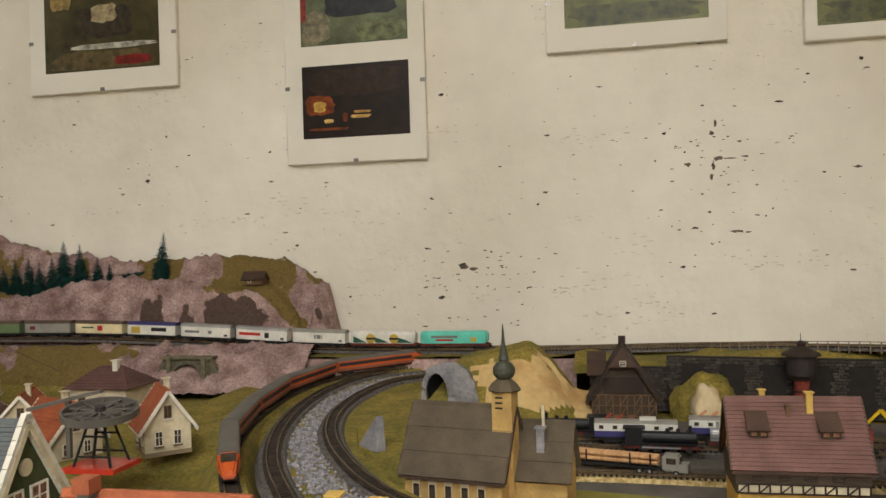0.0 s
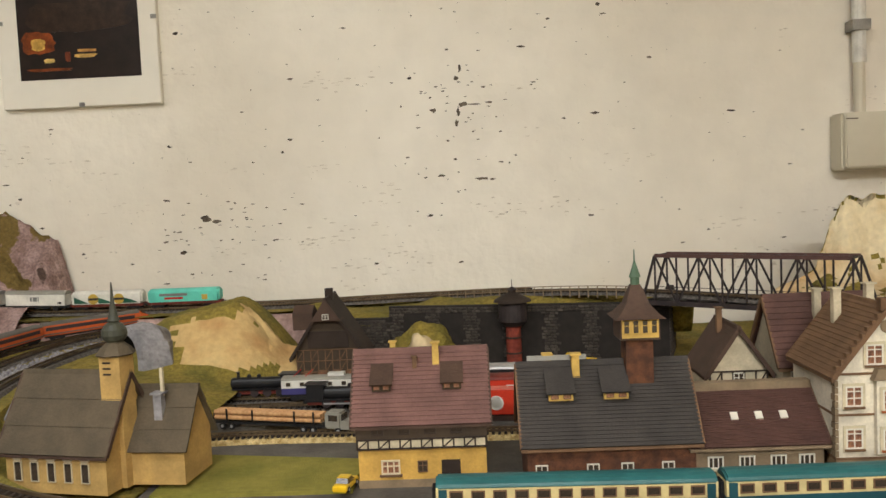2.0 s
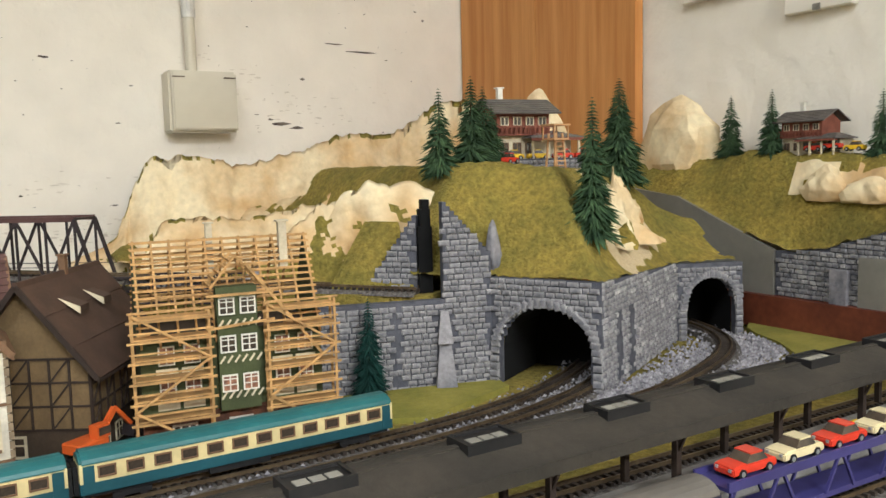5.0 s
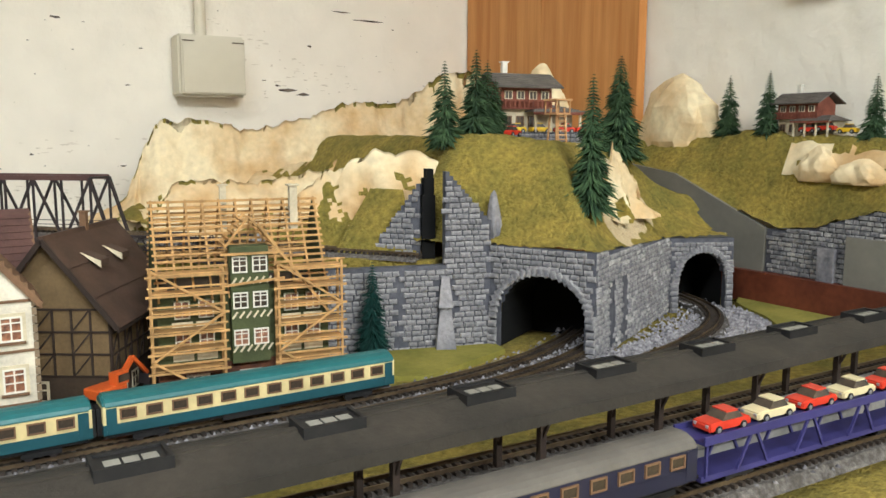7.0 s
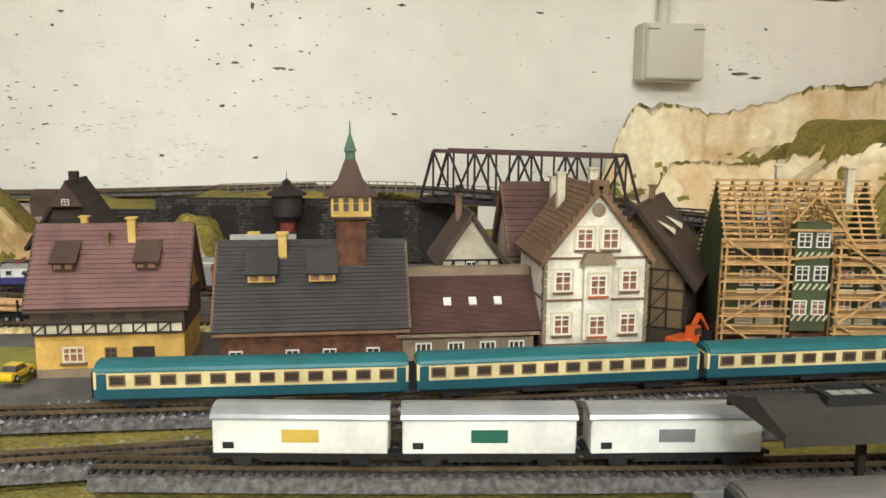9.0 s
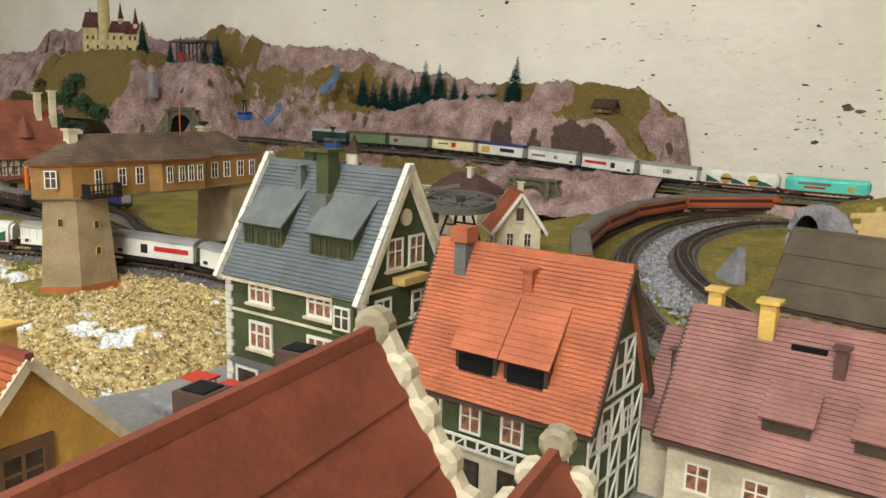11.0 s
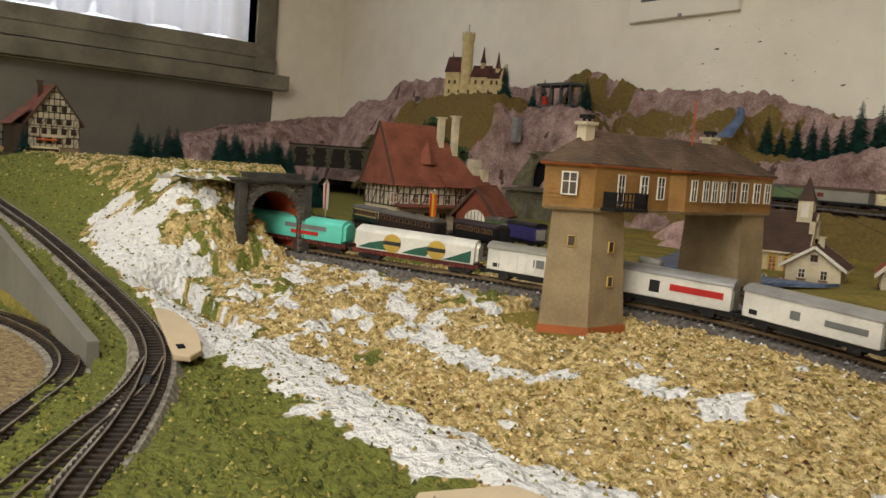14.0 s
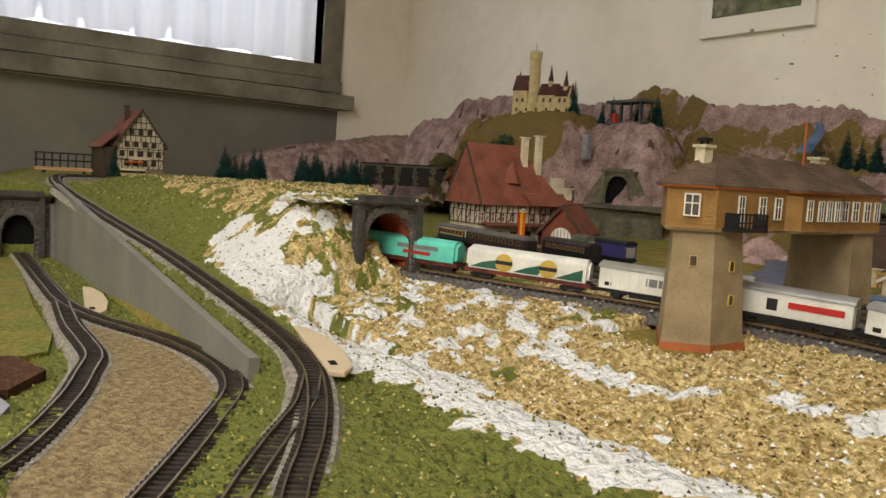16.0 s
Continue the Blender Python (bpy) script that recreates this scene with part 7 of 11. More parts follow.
# yellow church with onion tower
L, D, WL, RD = 0.080, 0.056, 0.034, 0.078
h = gabled("yellow_church", pose(-0.108, 0.628, 1.042, 0, 0, -12), L, D, WL, RD, M_OCHRE, M_CHURCHROOF, "ochre village church with a grey-brown slate roof", 3, over=0.004, trim=M_BROWNDK)
for k in range(5):
    window(h, front(-0.03 + 0.0135 * k, 0.008, D), 0.0065, 0.014, M_GLASS, M_TRIM, 1, 1)
    bm = bmesh.new()
    lathe(bm, 0, 0, [(0.0042, -0.0004), (0.0042, 0.0008), (0.0022, 0.001)], 14)
    part("oval_window", bm, M_TRIM, h, m=pose(-0.03 + 0.0135 * k, -D / 2 - 0.0003, 0.026, 90))
tw = part("tower", boxes((0.028, 0.044, -0.012, 0.004, 0.0, 0.092)), M_OCHRE, h, "ochre church tower with a dark onion dome")
for z in (0.079, 0.083, 0.087):
    part("louvre", boxes((0.031, 0.037, -0.0126, -0.012, z, z + 0.0012)), M_TIMBER, tw)
bm = bmesh.new()
lathe(bm, 0.036, -0.004, [(0.0125, 0.092), (0.0135, 0.093), (0.0105, 0.097), (0.007, 0.100), (0.005, 0.1015)], 8)
part("tower_skirt", bm, M_CHURCHROOF, tw)
bm = bmesh.new()
lathe(bm, 0.036, -0.004, [(0.005, 0.1010), (0.0075, 0.103), (0.0088, 0.106), (0.0085, 0.110), (0.006, 0.1135), (0.0035, 0.115), (0.0042, 0.116), (0.0032, 0.119), (0.0014, 0.129), (0.0004, 0.143)], 18)
part("onion_dome", bm, plain("dark_copper", 70, 70, 58, 0.45), tw)
h2 = gabled("church_choir", pose(-0.048, 0.634, 1.042, 0, 0, -6), 0.046, 0.044, 0.030, 0.064, M_OCHRE, M_CHURCHROOF, "lower ochre choir of a village church with slate roof", 3, over=0.004)
bm = bmesh.new()
bar(bm, (-0.022, -0.028, 0.026), (-0.022, -0.001, 0.068), 0.004)
part("valley_board", bm, M_OCHRE, h2)
chimney(h2, 0.002, -0.012, 0.040, 0.062, 0.006, GREYROCK)
chimney(h2, 0.004, -0.010, 0.06, 0.080, 0.0022, M_WHITE, False)

# green corner house with shop windows
L, D, WL, RD = 0.098, 0.068, 0.078, 0.134
h = gabled("green_town_house", pose(-0.320, 0.339, 1.049), L, D, WL, RD, M_GREENWALL, M_GREENSLATE, "dark green town house with blue-grey shingle roof and shop windows", 30, over=0.003, trim=M_TRIM, floors=(0.0535, 0.076), base_mat=M_GREY, base_h=0.026)
for sx in (-1, 1):
    for s in (1, -1):
        for k in range(11):
            t = k / 10
            y = s * (D / 2 + 0.003) * (1 - t)
            part("scalloped_board", boxes((sx * (L / 2 + 0.002) - 0.0016, sx * (L / 2 + 0.002) + 0.0016, -0.0034, 0.0034, -0.002, 0.0038)), M_WIN, h, m=pose(0, y, WL - 0.004 + (RD - WL + 0.005) * t, -s * 59))
for x in (-0.0280, 0.0225):
    dormer(h, x, 0.1225, -0.0070, 0.030, 0.020, 0.0205, 0.015, M_DORMERGREY, M_GREENWALL, pane_mat=M_GLASS, frame_mat=M_GREENWALL)
for x in (-0.0265, 0.0175):
    window(h, front(x + 0.004, 0.060, D), 0.018, 0.014, M_CURTAIN, M_WIN, 3, 2, M_TRIM)
    window(h, front(x + 0.004, 0.034, D), 0.018, 0.016, M_CURTAIN, M_WIN, 3, 2, M_TRIM)
for z in (0.058, 0.032):
    o = part("bay", boxes((0.033, 0.047, -D / 2 - 0.004, -D / 2, z - 0.003, z + 0.017)), M_GREENWALL, h)
    window(h, pose(0.040, -D / 2 - 0.0043, z), 0.011, 0.012, M_GLASS, M_WIN, 2, 2)
    window(h, side(-0.018, z, L, 1), 0.013, 0.014, M_GLASS, M_WIN, 2, 2, M_TRIM)
    window(h, side(0.014, z, L, 1), 0.016, 0.014, M_GLASS, M_WIN, 2, 2, M_TRIM)
for y in (-0.009, 0.009):
    window(h, side(y, 0.086, L, 1), 0.013, 0.016, M_CURTAIN, M_WIN, 2, 2, M_TRIM)
bm = bmesh.new()
lathe(bm, 0, 0, [(0.0045, -0.0004), (0.0045, 0.0008), (0.002, 0.001)], 14)
part("round_window", bm, M_TRIM, h, m=pose(L / 2 + 0.0003, 0, 0.112) @ Matrix.Rotation(math.pi / 2, 4, "Y"))
part("gable_canopy", boxes((L / 2, L / 2 + 0.008, -0.010, 0.012, 0.078, 0.082)), M_OCHRE, h)
for k in range(16):
    w = 0.0042 if k % 2 else 0.0028
    part("quoin", boxes((L / 2 - w, L / 2 + 0.0012, -D / 2 - 0.0012, -D / 2 + w, 0.012 + 0.004 * k, 0.0155 + 0.004 * k)), M_WIN, h)
    part("quoin", boxes((-L / 2 - 0.0012, -L / 2 + w, -D / 2 - 0.0012, -D / 2 + w, 0.012 + 0.004 * k, 0.0155 + 0.004 * k)), M_WIN, h)
for x, w in ((-0.034, 0.018), (-0.006, 0.022), (0.026, 0.026)):
    window(h, front(x, 0.003, D), w, 0.019, M_GLASS, M_WIN, 1, 1)
part("shop_sign", boxes((0.004, 0.022, -D / 2 - 0.0026, -D / 2 - 0.0004, 0.0265, 0.0335)), M_PLANKOCHRE, h, "ochre wooden shop sign")
part("fascia", boxes((-L / 2 - 0.001, L / 2 + 0.001, -D / 2 - 0.0012, -D / 2 - 0.0005, 0.0225, 0.0265)), M_GREY, h)
chimney(h, 0.003, -0.009, 0.118, 0.143, 0.0085, M_GREENWALL)
part("chimney_foot", boxes((-0.003, 0.009, -0.017, -0.004, 0.108, 0.121)), M_DORMERGREY, h)
chimney(h, -0.022, 0.006, 0.12, 0.141, 0.007, M_GREENWALL)
chimney(h, -0.018, -0.008, 0.118, 0.134, 0.004, M_DORMERGREY)

# orange-roofed timbered house
L, D, WL, RD = 0.088, 0.052, 0.055, 0.108
h = gabled("orange_roofed_house", pose(-0.185, 0.317, 1.048, 0, 0, -1), L, D, WL, RD, M_GREENWALL, M_ORANGEROOF, "half-timbered house with a bright orange tiled roof", 34, over=0.004, trim=M_BROWNDK)
part("ground_front", boxes((-L / 2, L / 2, -D / 2 - 0.001, -D / 2 + 0.001, 0.0, 0.024)), M_WHITE, h)
for x in (-0.032, -0.011, 0.010, 0.031):
    window(h, front(x, 0.031, D), 0.011, 0.013, M_CURTAIN, M_WIN, 2, 2)
    window(h, front(x, 0.006, D + 0.002), 0.011, 0.013, M_GLASS, M_TIMBER, 2, 2)
timber(h, front(0, 0.024, D + 0.002), L, 0.005, 14, 1, M_WIN)
for sx in (-1, 1):
    timber(h, pose(sx * (L / 2 + 0.0004), 0, 0.004, 0, 0, sx * 90), D, 0.048, 5, 3, M_WIN)
    timber(h, pose(sx * (L / 2 + 0.0004), 0, 0.056, 0, 0, sx * 90), D * 0.55, 0.022, 3, 2, M_WIN)
    for y in (-0.013, 0.012):
        window(h, side(y, 0.034, L, sx), 0.010, 0.012, M_GLASS, M_WIN, 2, 2)
for x in (-0.010, 0.0145):
    dormer(h, x, 0.0915, -0.0085, 0.021, 0.0235, 0.017, 0.012, M_ORANGEROOF, M_DARKWALL, False, 9)
    # black plate on the closed front, for the dark inside the dormer
    part("dormer_opening", boxes((x - 0.0085, x + 0.0085, -0.0262, -0.0256, 0.0580, 0.0665)), BLACK, h)
chimney(h, -0.032, -0.005, 0.088, 0.110, 0.006, M_DORMERGREY, False)
part("chimney_pot", boxes((-0.0365, -0.0275, -0.0095, -0.0005, 0.1105, 0.1175)), M_ORANGEROOF, h)
part("roof_hatch", boxes((-0.0065, 0.0065, -0.0012, 0.0012, 0, 0.0042)), M_BROWNDK, h, "dark slit of a roof hatch", m=pose(-0.016, -0.0055, 0.0965, -30))
chimney(h, 0.004, -0.007, 0.092, 0.103, 0.0045, M_ORANGEROOF)

# mauve-roofed house and its lower annexe
L, D, WL, RD = 0.100, 0.068, 0.042, 0.085
h = gabled("mauve_roofed_house", pose(-0.074, 0.370, 1.046, 0, 0, -1), L, D, WL, RD, M_WHITE, M_MAUVEROOF, "white house with a long mauve-brown tiled roof and yellow chimneys", 28, over=0.005, trim=M_BROWNDK)
chimney(h, -0.046, 0.004, 0.078, 0.094, 0.006, M_CHIM)
chimney(h, -0.021, -0.004, 0.072, 0.094, 0.0065, M_CHIM)
chimney(h, 0.010, -0.012, 0.064, 0.082, 0.0045, M_BROWNROOF)
part("roof_hatch", boxes((-0.010, 0.004, -0.0085, -0.0065, 0.074, 0.079)), BLACK, h)
for x in (-0.004, 0.030):
    dormer(h, x, 0.066, -0.014, 0.018, 0.012, 0.018, 0.006, M_MAUVEROOF, M_DARKWALL, False, 9)
for x in (-0.036, -0.012, 0.012, 0.036):
    window(h, front(x, 0.014, D), 0.011, 0.013, M_CURTAIN, M_WIN, 2, 2, M_TRIM)
h = gabled("mauve_annexe", pose(-0.129, 0.378, 1.046, 0, 0, -1), 0.022, 0.060, 0.036, 0.070, M_WHITE, M_MAUVEROOF, "narrow white annexe with a mauve tiled roof", 24, over=0.003)
chimney(h, -0.003, -0.014, 0.048, 0.066, 0.004, M_BROWNROOF)

# red-roofed yellow house close by
L, D, WL, RD = 0.084, 0.090, 0.046, 0.095
h = gabled("red_roofed_house", pose(-0.287, 0.122, 1.050, 0, 0, 4), L, D, WL, RD, M_YELLOW, M_REDROOF, "yellow house with an orange-red tiled roof and yellow chimneys", 30, over=0.004, trim=M_TRIM, ridge_mat=M_REDBROWN)
chimney(h, -0.0205, -0.0085, 0.074, 0.0975, 0.0053, M_CHIM)
chimney(h, 0.0185, 0.009, 0.080, 0.0985, 0.0053, M_CHIM)
chimney(h, 0.001, -0.0225, 0.066, 0.0755, 0.0024, M_TRIM)
part("roof_hatch", boxes((-0.0024, 0.0024, -0.0042, 0.0042, 0, 0.0012)), M_BROWNDK, h, m=pose(-0.003, -0.0115, roof_z(-0.0115, D, WL, RD) + 0.0016, 47))
chimney(h, 0.0255, -0.012, 0.076, 0.0835, 0.0016, M_TRIM, False)
dormer(h, 0.008, 0.074, -0.020, 0.022, 0.014, 0.018, 0.007, M_REDROOF, M_YELLOW, False, 10)
window(h, side(-0.002, 0.052, L, 1), 0.015, 0.016, M_GLASS, M_BROWNTRIM, 2, 2, M_BROWNTRIM, M_BROWNTRIM)
for y in (-0.024, 0.022):
    window(h, side(y, 0.016, L, 1), 0.013, 0.015, M_GLASS, M_BROWNTRIM, 2, 2, M_BROWNTRIM)
part("floor_beam", boxes((L / 2, L / 2 + 0.001, -D / 2, D / 2, 0.044, 0.047)), M_BROWNTRIM, h)

# smooth red-brown roof with scrolled gable
L, D, WL, RD = 0.100, 0.074, 0.056, 0.1145
h = gabled("scrolled_gable_house", pose(-0.139, 0.1140, 1.048, 0, 0, 99), L, D, WL, RD, M_OCHRE, M_REDBROWN, "town house with a smooth red-brown roof and scrolled cream gable", 4, over=0.002)
for s in (1, -1):
    for k in range(7):
        t = k / 6
        y = s * (D / 2 + 0.003) * (1 - t)
        bm = bmesh.new()
        lathe(bm, 0, 0, [(0.0035, -0.003), (0.0052, -0.002), (0.0052, 0.002), (0.0035, 0.003)], 10)
        part("gable_scroll", bm, M_TRIM, h, m=pose(L / 2 + 0.002, y, WL - 0.004 + (RD - WL + 0.006) * t) @ Matrix.Rotation(math.pi / 2, 4, "Y"))
bm = bmesh.new()
prism_x(bm, [(-D / 2 - 0.003, 0.0), (D / 2 + 0.003, 0.0), (D / 2 + 0.003, WL), (0.004, RD + 0.003), (-0.004, RD + 0.003), (-D / 2 - 0.003, WL)], L / 2, L / 2 + 0.004)
part("gable_front", bm, M_TRIM, h)
chimney(h, 0.037, 0.013, 0.080, 0.1125, 0.0085, M_BROWNDK, False)
# thin black plates on solid chimneys, for the shade in their hollow tops
part("flue", boxes((0.0340, 0.0400, 0.0100, 0.0160, 0.1125, 0.1129)), BLACK, h)
chimney(h, 0.002, 0.012, 0.080, 0.1135, 0.0085, M_BROWNDK, False)
part("flue", boxes((-0.0010, 0.0050, 0.0090, 0.0150, 0.1135, 0.1139)), BLACK, h)
# its small cross gable
h = gabled("cross_gable", pose(-0.100, 0.166, 1.048, 0, 0, 99), 0.030, 0.034, 0.064, 0.088, M_OCHRE, M_REDBROWN, "small gabled dormer house with scrolled cream edge", 3, over=0.002)
for s in (1, -1):
    for k in range(4):
        t = k / 3
        bm = bmesh.new()
        lathe(bm, 0, 0, [(0.003, -0.003), (0.0045, -0.002), (0.0045, 0.002), (0.003, 0.003)], 10)
        part("gable_scroll", bm, M_TRIM, h, m=pose(0.017, s * 0.018 * (1 - t), 0.061 + 0.030 * t) @ Matrix.Rotation(math.pi / 2, 4, "Y"))

# ---- trains ----
def place_on(path, s0, length):
    """The pose of a vehicle whose ends stand at arc lengths s0 and s0 + length of a path."""
    s = np.concatenate([[0], np.cumsum(np.linalg.norm(np.diff(path, axis=0), axis=1))])
    a = np.array([np.interp(s0 + length * 0.15, s, path[:, k]) for k in range(3)])
    b = np.array([np.interp(s0 + length * 0.85, s, path[:, k]) for k in range(3)])
    c = (a + b) / 2
    d = b - a
    return pose(c[0], c[1], c[2] + 0.0026, 0, -math.degrees(math.atan2(d[2], math.hypot(d[0], d[1]))), math.degrees(math.atan2(d[1], d[0])))


def section(w, z0, z1, crown, n=8, tumble=0.0):
    """Outline (y, z) of a body with a rounded top."""
    out = [(-w / 2 + tumble, z0), (w / 2 - tumble, z0), (w / 2, z1)]
    out += [(w / 2 * math.cos(math.pi * k / n), z1 + crown * math.sin(math.pi * k / n)) for k in range(1, n)]
    return out + [(-w / 2, z1)]


def wheelset(parent, x, r=0.0027, w=0.0092):
    bm = bmesh.new()
    for y in (-w / 2, w / 2):
        lathe(bm, 0, 0, [(r, -0.0008), (r, 0.0008)], 14)
        bmesh.ops.rotate(bm, verts=bm.verts[-28:], cent=(0, 0, 0), matrix=Matrix.Rotation(math.pi / 2, 3, "X"))
        bmesh.ops.translate(bm, verts=bm.verts[-28:], vec=(x, y, r))
    return part("wheelset", bm, DARKMETAL, parent)


def bogie(parent, x):
    bm = boxes((x - 0.009, x + 0.009, -0.0070, -0.0056, 0.002, 0.0045), (x - 0.009, x + 0.009, 0.0056, 0.0070, 0.002, 0.0045), (x - 0.002, x + 0.002, -0.0056, 0.0056, 0.003, 0.005))
    ob = part("bogie", bm, BLACKPL, parent)
    for dx in (-0.0055, 0.0055):
        wheelset(ob, x + dx)
    return ob


def buffers(parent, L, z=0.0065):
    for sx in (-1, 1):
        bm = bmesh.new()
        for y in (-0.0055, 0.0055):
            bar(bm, (sx * L / 2, y, z), (sx * (L / 2 + 0.003), y, z), 0.0016)
        bar(bm, (sx * L / 2, 0, z - 0.002), (sx * (L / 2 + 0.004), 0, z - 0.002), 0.0022)
        part("buffer", bm, BLACKPL, parent)


def van(m, body, roof, label, logos=(), L=0.088, H=0.0205, frame_mat=None, ribs=0, group="freight wagons"):
    """A two-axle covered van: frame, wheels, body, rounded roof, and its painted emblems."""
    ob = thing("freight_wagon", m, label, "wagon", group)
    part("underframe", boxes((-L / 2, L / 2, -0.0075, 0.0075, 0.0048, 0.0075), (-0.018, 0.018, -0.0070, 0.0070, 0.003, 0.0048)), frame_mat or BLACKPL, ob)
    for x in (-L * 0.32, L * 0.32):
        wheelset(ob, x)
        part("axle_guard", boxes((x - 0.004, x + 0.004, -0.0078, -0.0066, 0.002, 0.006), (x - 0.004, x + 0.004, 0.0066, 0.0078, 0.002, 0.006)), BLACKPL, ob)
    bm = bmesh.new()
    prism_x(bm, [(-0.0088, 0.0075), (0.0088, 0.0075), (0.0088, H + 0.003), (-0.0088, H + 0.003)], -L / 2 + 0.002, L / 2 - 0.002)
    bmesh.ops.bevel(bm, geom=bm.edges[:], offset=0.0005, segments=1, affect="EDGES")
    part("body", bm, body, ob)
    bm = bmesh.new()
    prism_x(bm, section(0.0186, H + 0.0025, H + 0.0032, 0.0042), -L / 2 + 0.0012, L / 2 - 0.0012)
    part("roof", bm, roof, ob)
    for k in range(ribs):
        x = -L / 2 + 0.004 + (L - 0.008) * k / (ribs - 1)
        part("rib", boxes((x - 0.0005, x + 0.0005, -0.0092, 0.0092, 0.0085, H + 0.0025)), body, ob)
    part("end_ladder", boxes((L / 2 - 0.002, L / 2 - 0.0012, -0.006, 0.006, 0.009, H)), GREYW, ob)
    for x0, x1, z0, z1, mt in logos:
        for s in (-1, 1):
            part("emblem", boxes((x0 * L, x1 * L, min(s * 0.0087, s * 0.0091), max(s * 0.0087, s * 0.0091), 0.0085 + z0 * (H - 0.006), 0.0085 + z1 * (H - 0.006))), mt, ob)
    buffers(ob, L)
    return ob


EM_BLACK, EM_RED, EM_GREEN, EM_GOLD, EM_GREY = plain("emblem_black", 40, 38, 40), plain("emblem_red", 190, 44, 38), plain("emblem_green", 40, 92, 72), plain("emblem_gold", 196, 164, 70), plain("emblem_grey", 120, 120, 116)


def tilt_wagon(m, mint=True):
    """A four-axle wagon with a smooth, rounded tarpaulin body on a rust-red frame."""
    L = 0.102
    ob = thing("tarpaulin_wagon", m, "mint-green rounded tarpaulin wagon on a rust-red frame" if mint else "white and dark green tarpaulin wagon on a rust-red frame", "wagon", "freight wagons")
    bm = boxes((-L / 2, L / 2, -0.0080, 0.0080, 0.0052, 0.0085))
    for k in range(14):
        x = -L / 2 + 0.004 + (L - 0.008) * k / 13
        box(bm, x - 0.001, x + 0.001, -0.0088, 0.0088, 0.0048, 0.0085)
    part("underframe", bm, RUSTRED, ob)
    bogie(ob, -L * 0.36), bogie(ob, L * 0.36)
    bm = bmesh.new()
    prism_x(bm, section(0.0186, 0.0086, 0.0215, 0.0050), -L / 2 + 0.001, L / 2 - 0.001)
    bmesh.ops.bevel(bm, geom=[e for e in bm.edges if abs(e.verts[0].co.x - e.verts[1].co.x) < 1e-6], offset=0.0025, segments=3, affect="EDGES")
    part("tarpaulin", bm, MINT if mint else WHITEP, ob, smooth=False)
    for s in (-1, 1):
        y0, y1 = min(s * 0.0092, s * 0.0096), max(s * 0.0092, s * 0.0096)
        if mint:
            part("emblem", boxes((-0.006, 0.033, y0, y1, 0.0165, 0.0200)), EM_GREY, ob)
            part("emblem", boxes((0.000, 0.026, y0, y1, 0.0120, 0.0150)), EM_RED, ob)
            part("emblem", boxes((-0.034, -0.026, y0, y1, 0.0105, 0.0175)), EM_GOLD, ob)
        else:
            for x0, x1 in ((-0.046, -0.022), (-0.010, 0.010), (0.024, 0.045)):
                bm = bmesh.new()
                prism(bm, [(x0, 0.0095), (x1, 0.0095), (x1 + 0.006 if x1 < 0.04 else x1, 0.019), (x0 + 0.010, 0.014)], y0, y1)
                part("emblem", bm, EM_GREEN, ob)
            for x in (-0.018, 0.018):
                bm = bmesh.new()
                lathe(bm, 0, 0, [(0.0072, -0.0003), (0.0072, 0.0003)], 18)
                part("emblem", bm, EM_GOLD, ob, m=pose(x, s * 0.0096, 0.0155, 90))
                part("emblem", boxes((x - 0.007, x + 0.007, min(s * 0.0098, s * 0.0101), max(s * 0.0098, s * 0.0101), 0.014, 0.017)), EM_BLACK, ob)
    buffers(ob, L)
    return ob


def coach(m, L, side_low, side_high, roof, label, windows=11, win_w=None, frame_mat=None, group="passenger coaches", H=0.0215):
    """A bogie coach: lower side, window band with panes, rounded roof."""
    ob = thing("passenger_coach", m, label, "coach", group)
    part("underframe", boxes((-L / 2 + 0.002, L / 2 - 0.002, -0.006, 0.006, 0.0045, 0.0070)), frame_mat or BLACKPL, ob)
    part("battery_box", boxes((-0.022, 0.010, -0.0072, 0.0072, 0.003, 0.0065)), BLACKPL, ob)
    bogie(ob, -L * 0.36), bogie(ob, L * 0.36)
    part("lower_side", boxes((-L / 2, L / 2, -0.0088, 0.0088, 0.0068, 0.0122)), side_low, ob)
    part("window_band", boxes((-L / 2, L / 2, -0.00875, 0.00875, 0.0122, H)), side_high, ob)
    bm = bmesh.new()
    prism_x(bm, section(0.0182, H - 0.0004, H + 0.0002, 0.0046), -L / 2, L / 2)
    bmesh.ops.bevel(bm, geom=[e for e in bm.edges if abs(e.verts[0].co.x - e.verts[1].co.x) < 1e-6], offset=0.0012, segments=2, affect="EDGES")
    part("roof", bm, roof, ob)
    w = win_w or 0.0082
    for k in range(windows):
        x = -L / 2 + 0.012 + (L - 0.024) * k / (windows - 1)
        for s in (-1, 1):
            window(ob, pose(x, s * 0.00885, 0.0142, 0, 0, 0 if s < 0 else 180), w, 0.0056, M_GLASS, M_BROWNTRIM, 2 if windows < 8 else 1, 1)
    for s in (-1, 1):
        for x in (-L / 2 + 0.004, L / 2 - 0.004):
            part("door", boxes((x - 0.0025, x + 0.0025, min(s * 0.0087, s * 0.0091), max(s * 0.0087, s * 0.0091), 0.0075, 0.0205)), side_low, ob)
    for sx in (-1, 1):
        part("gangway", boxes((sx * L / 2 - 0.0005, sx * L / 2 + 0.0022, -0.0045, 0.0045, 0.006, 0.020) if sx > 0 else (-L / 2 - 0.0022, -L / 2 + 0.0005, -0.0045, 0.0045, 0.006, 0.020)), BLACKPL, ob)
    return ob


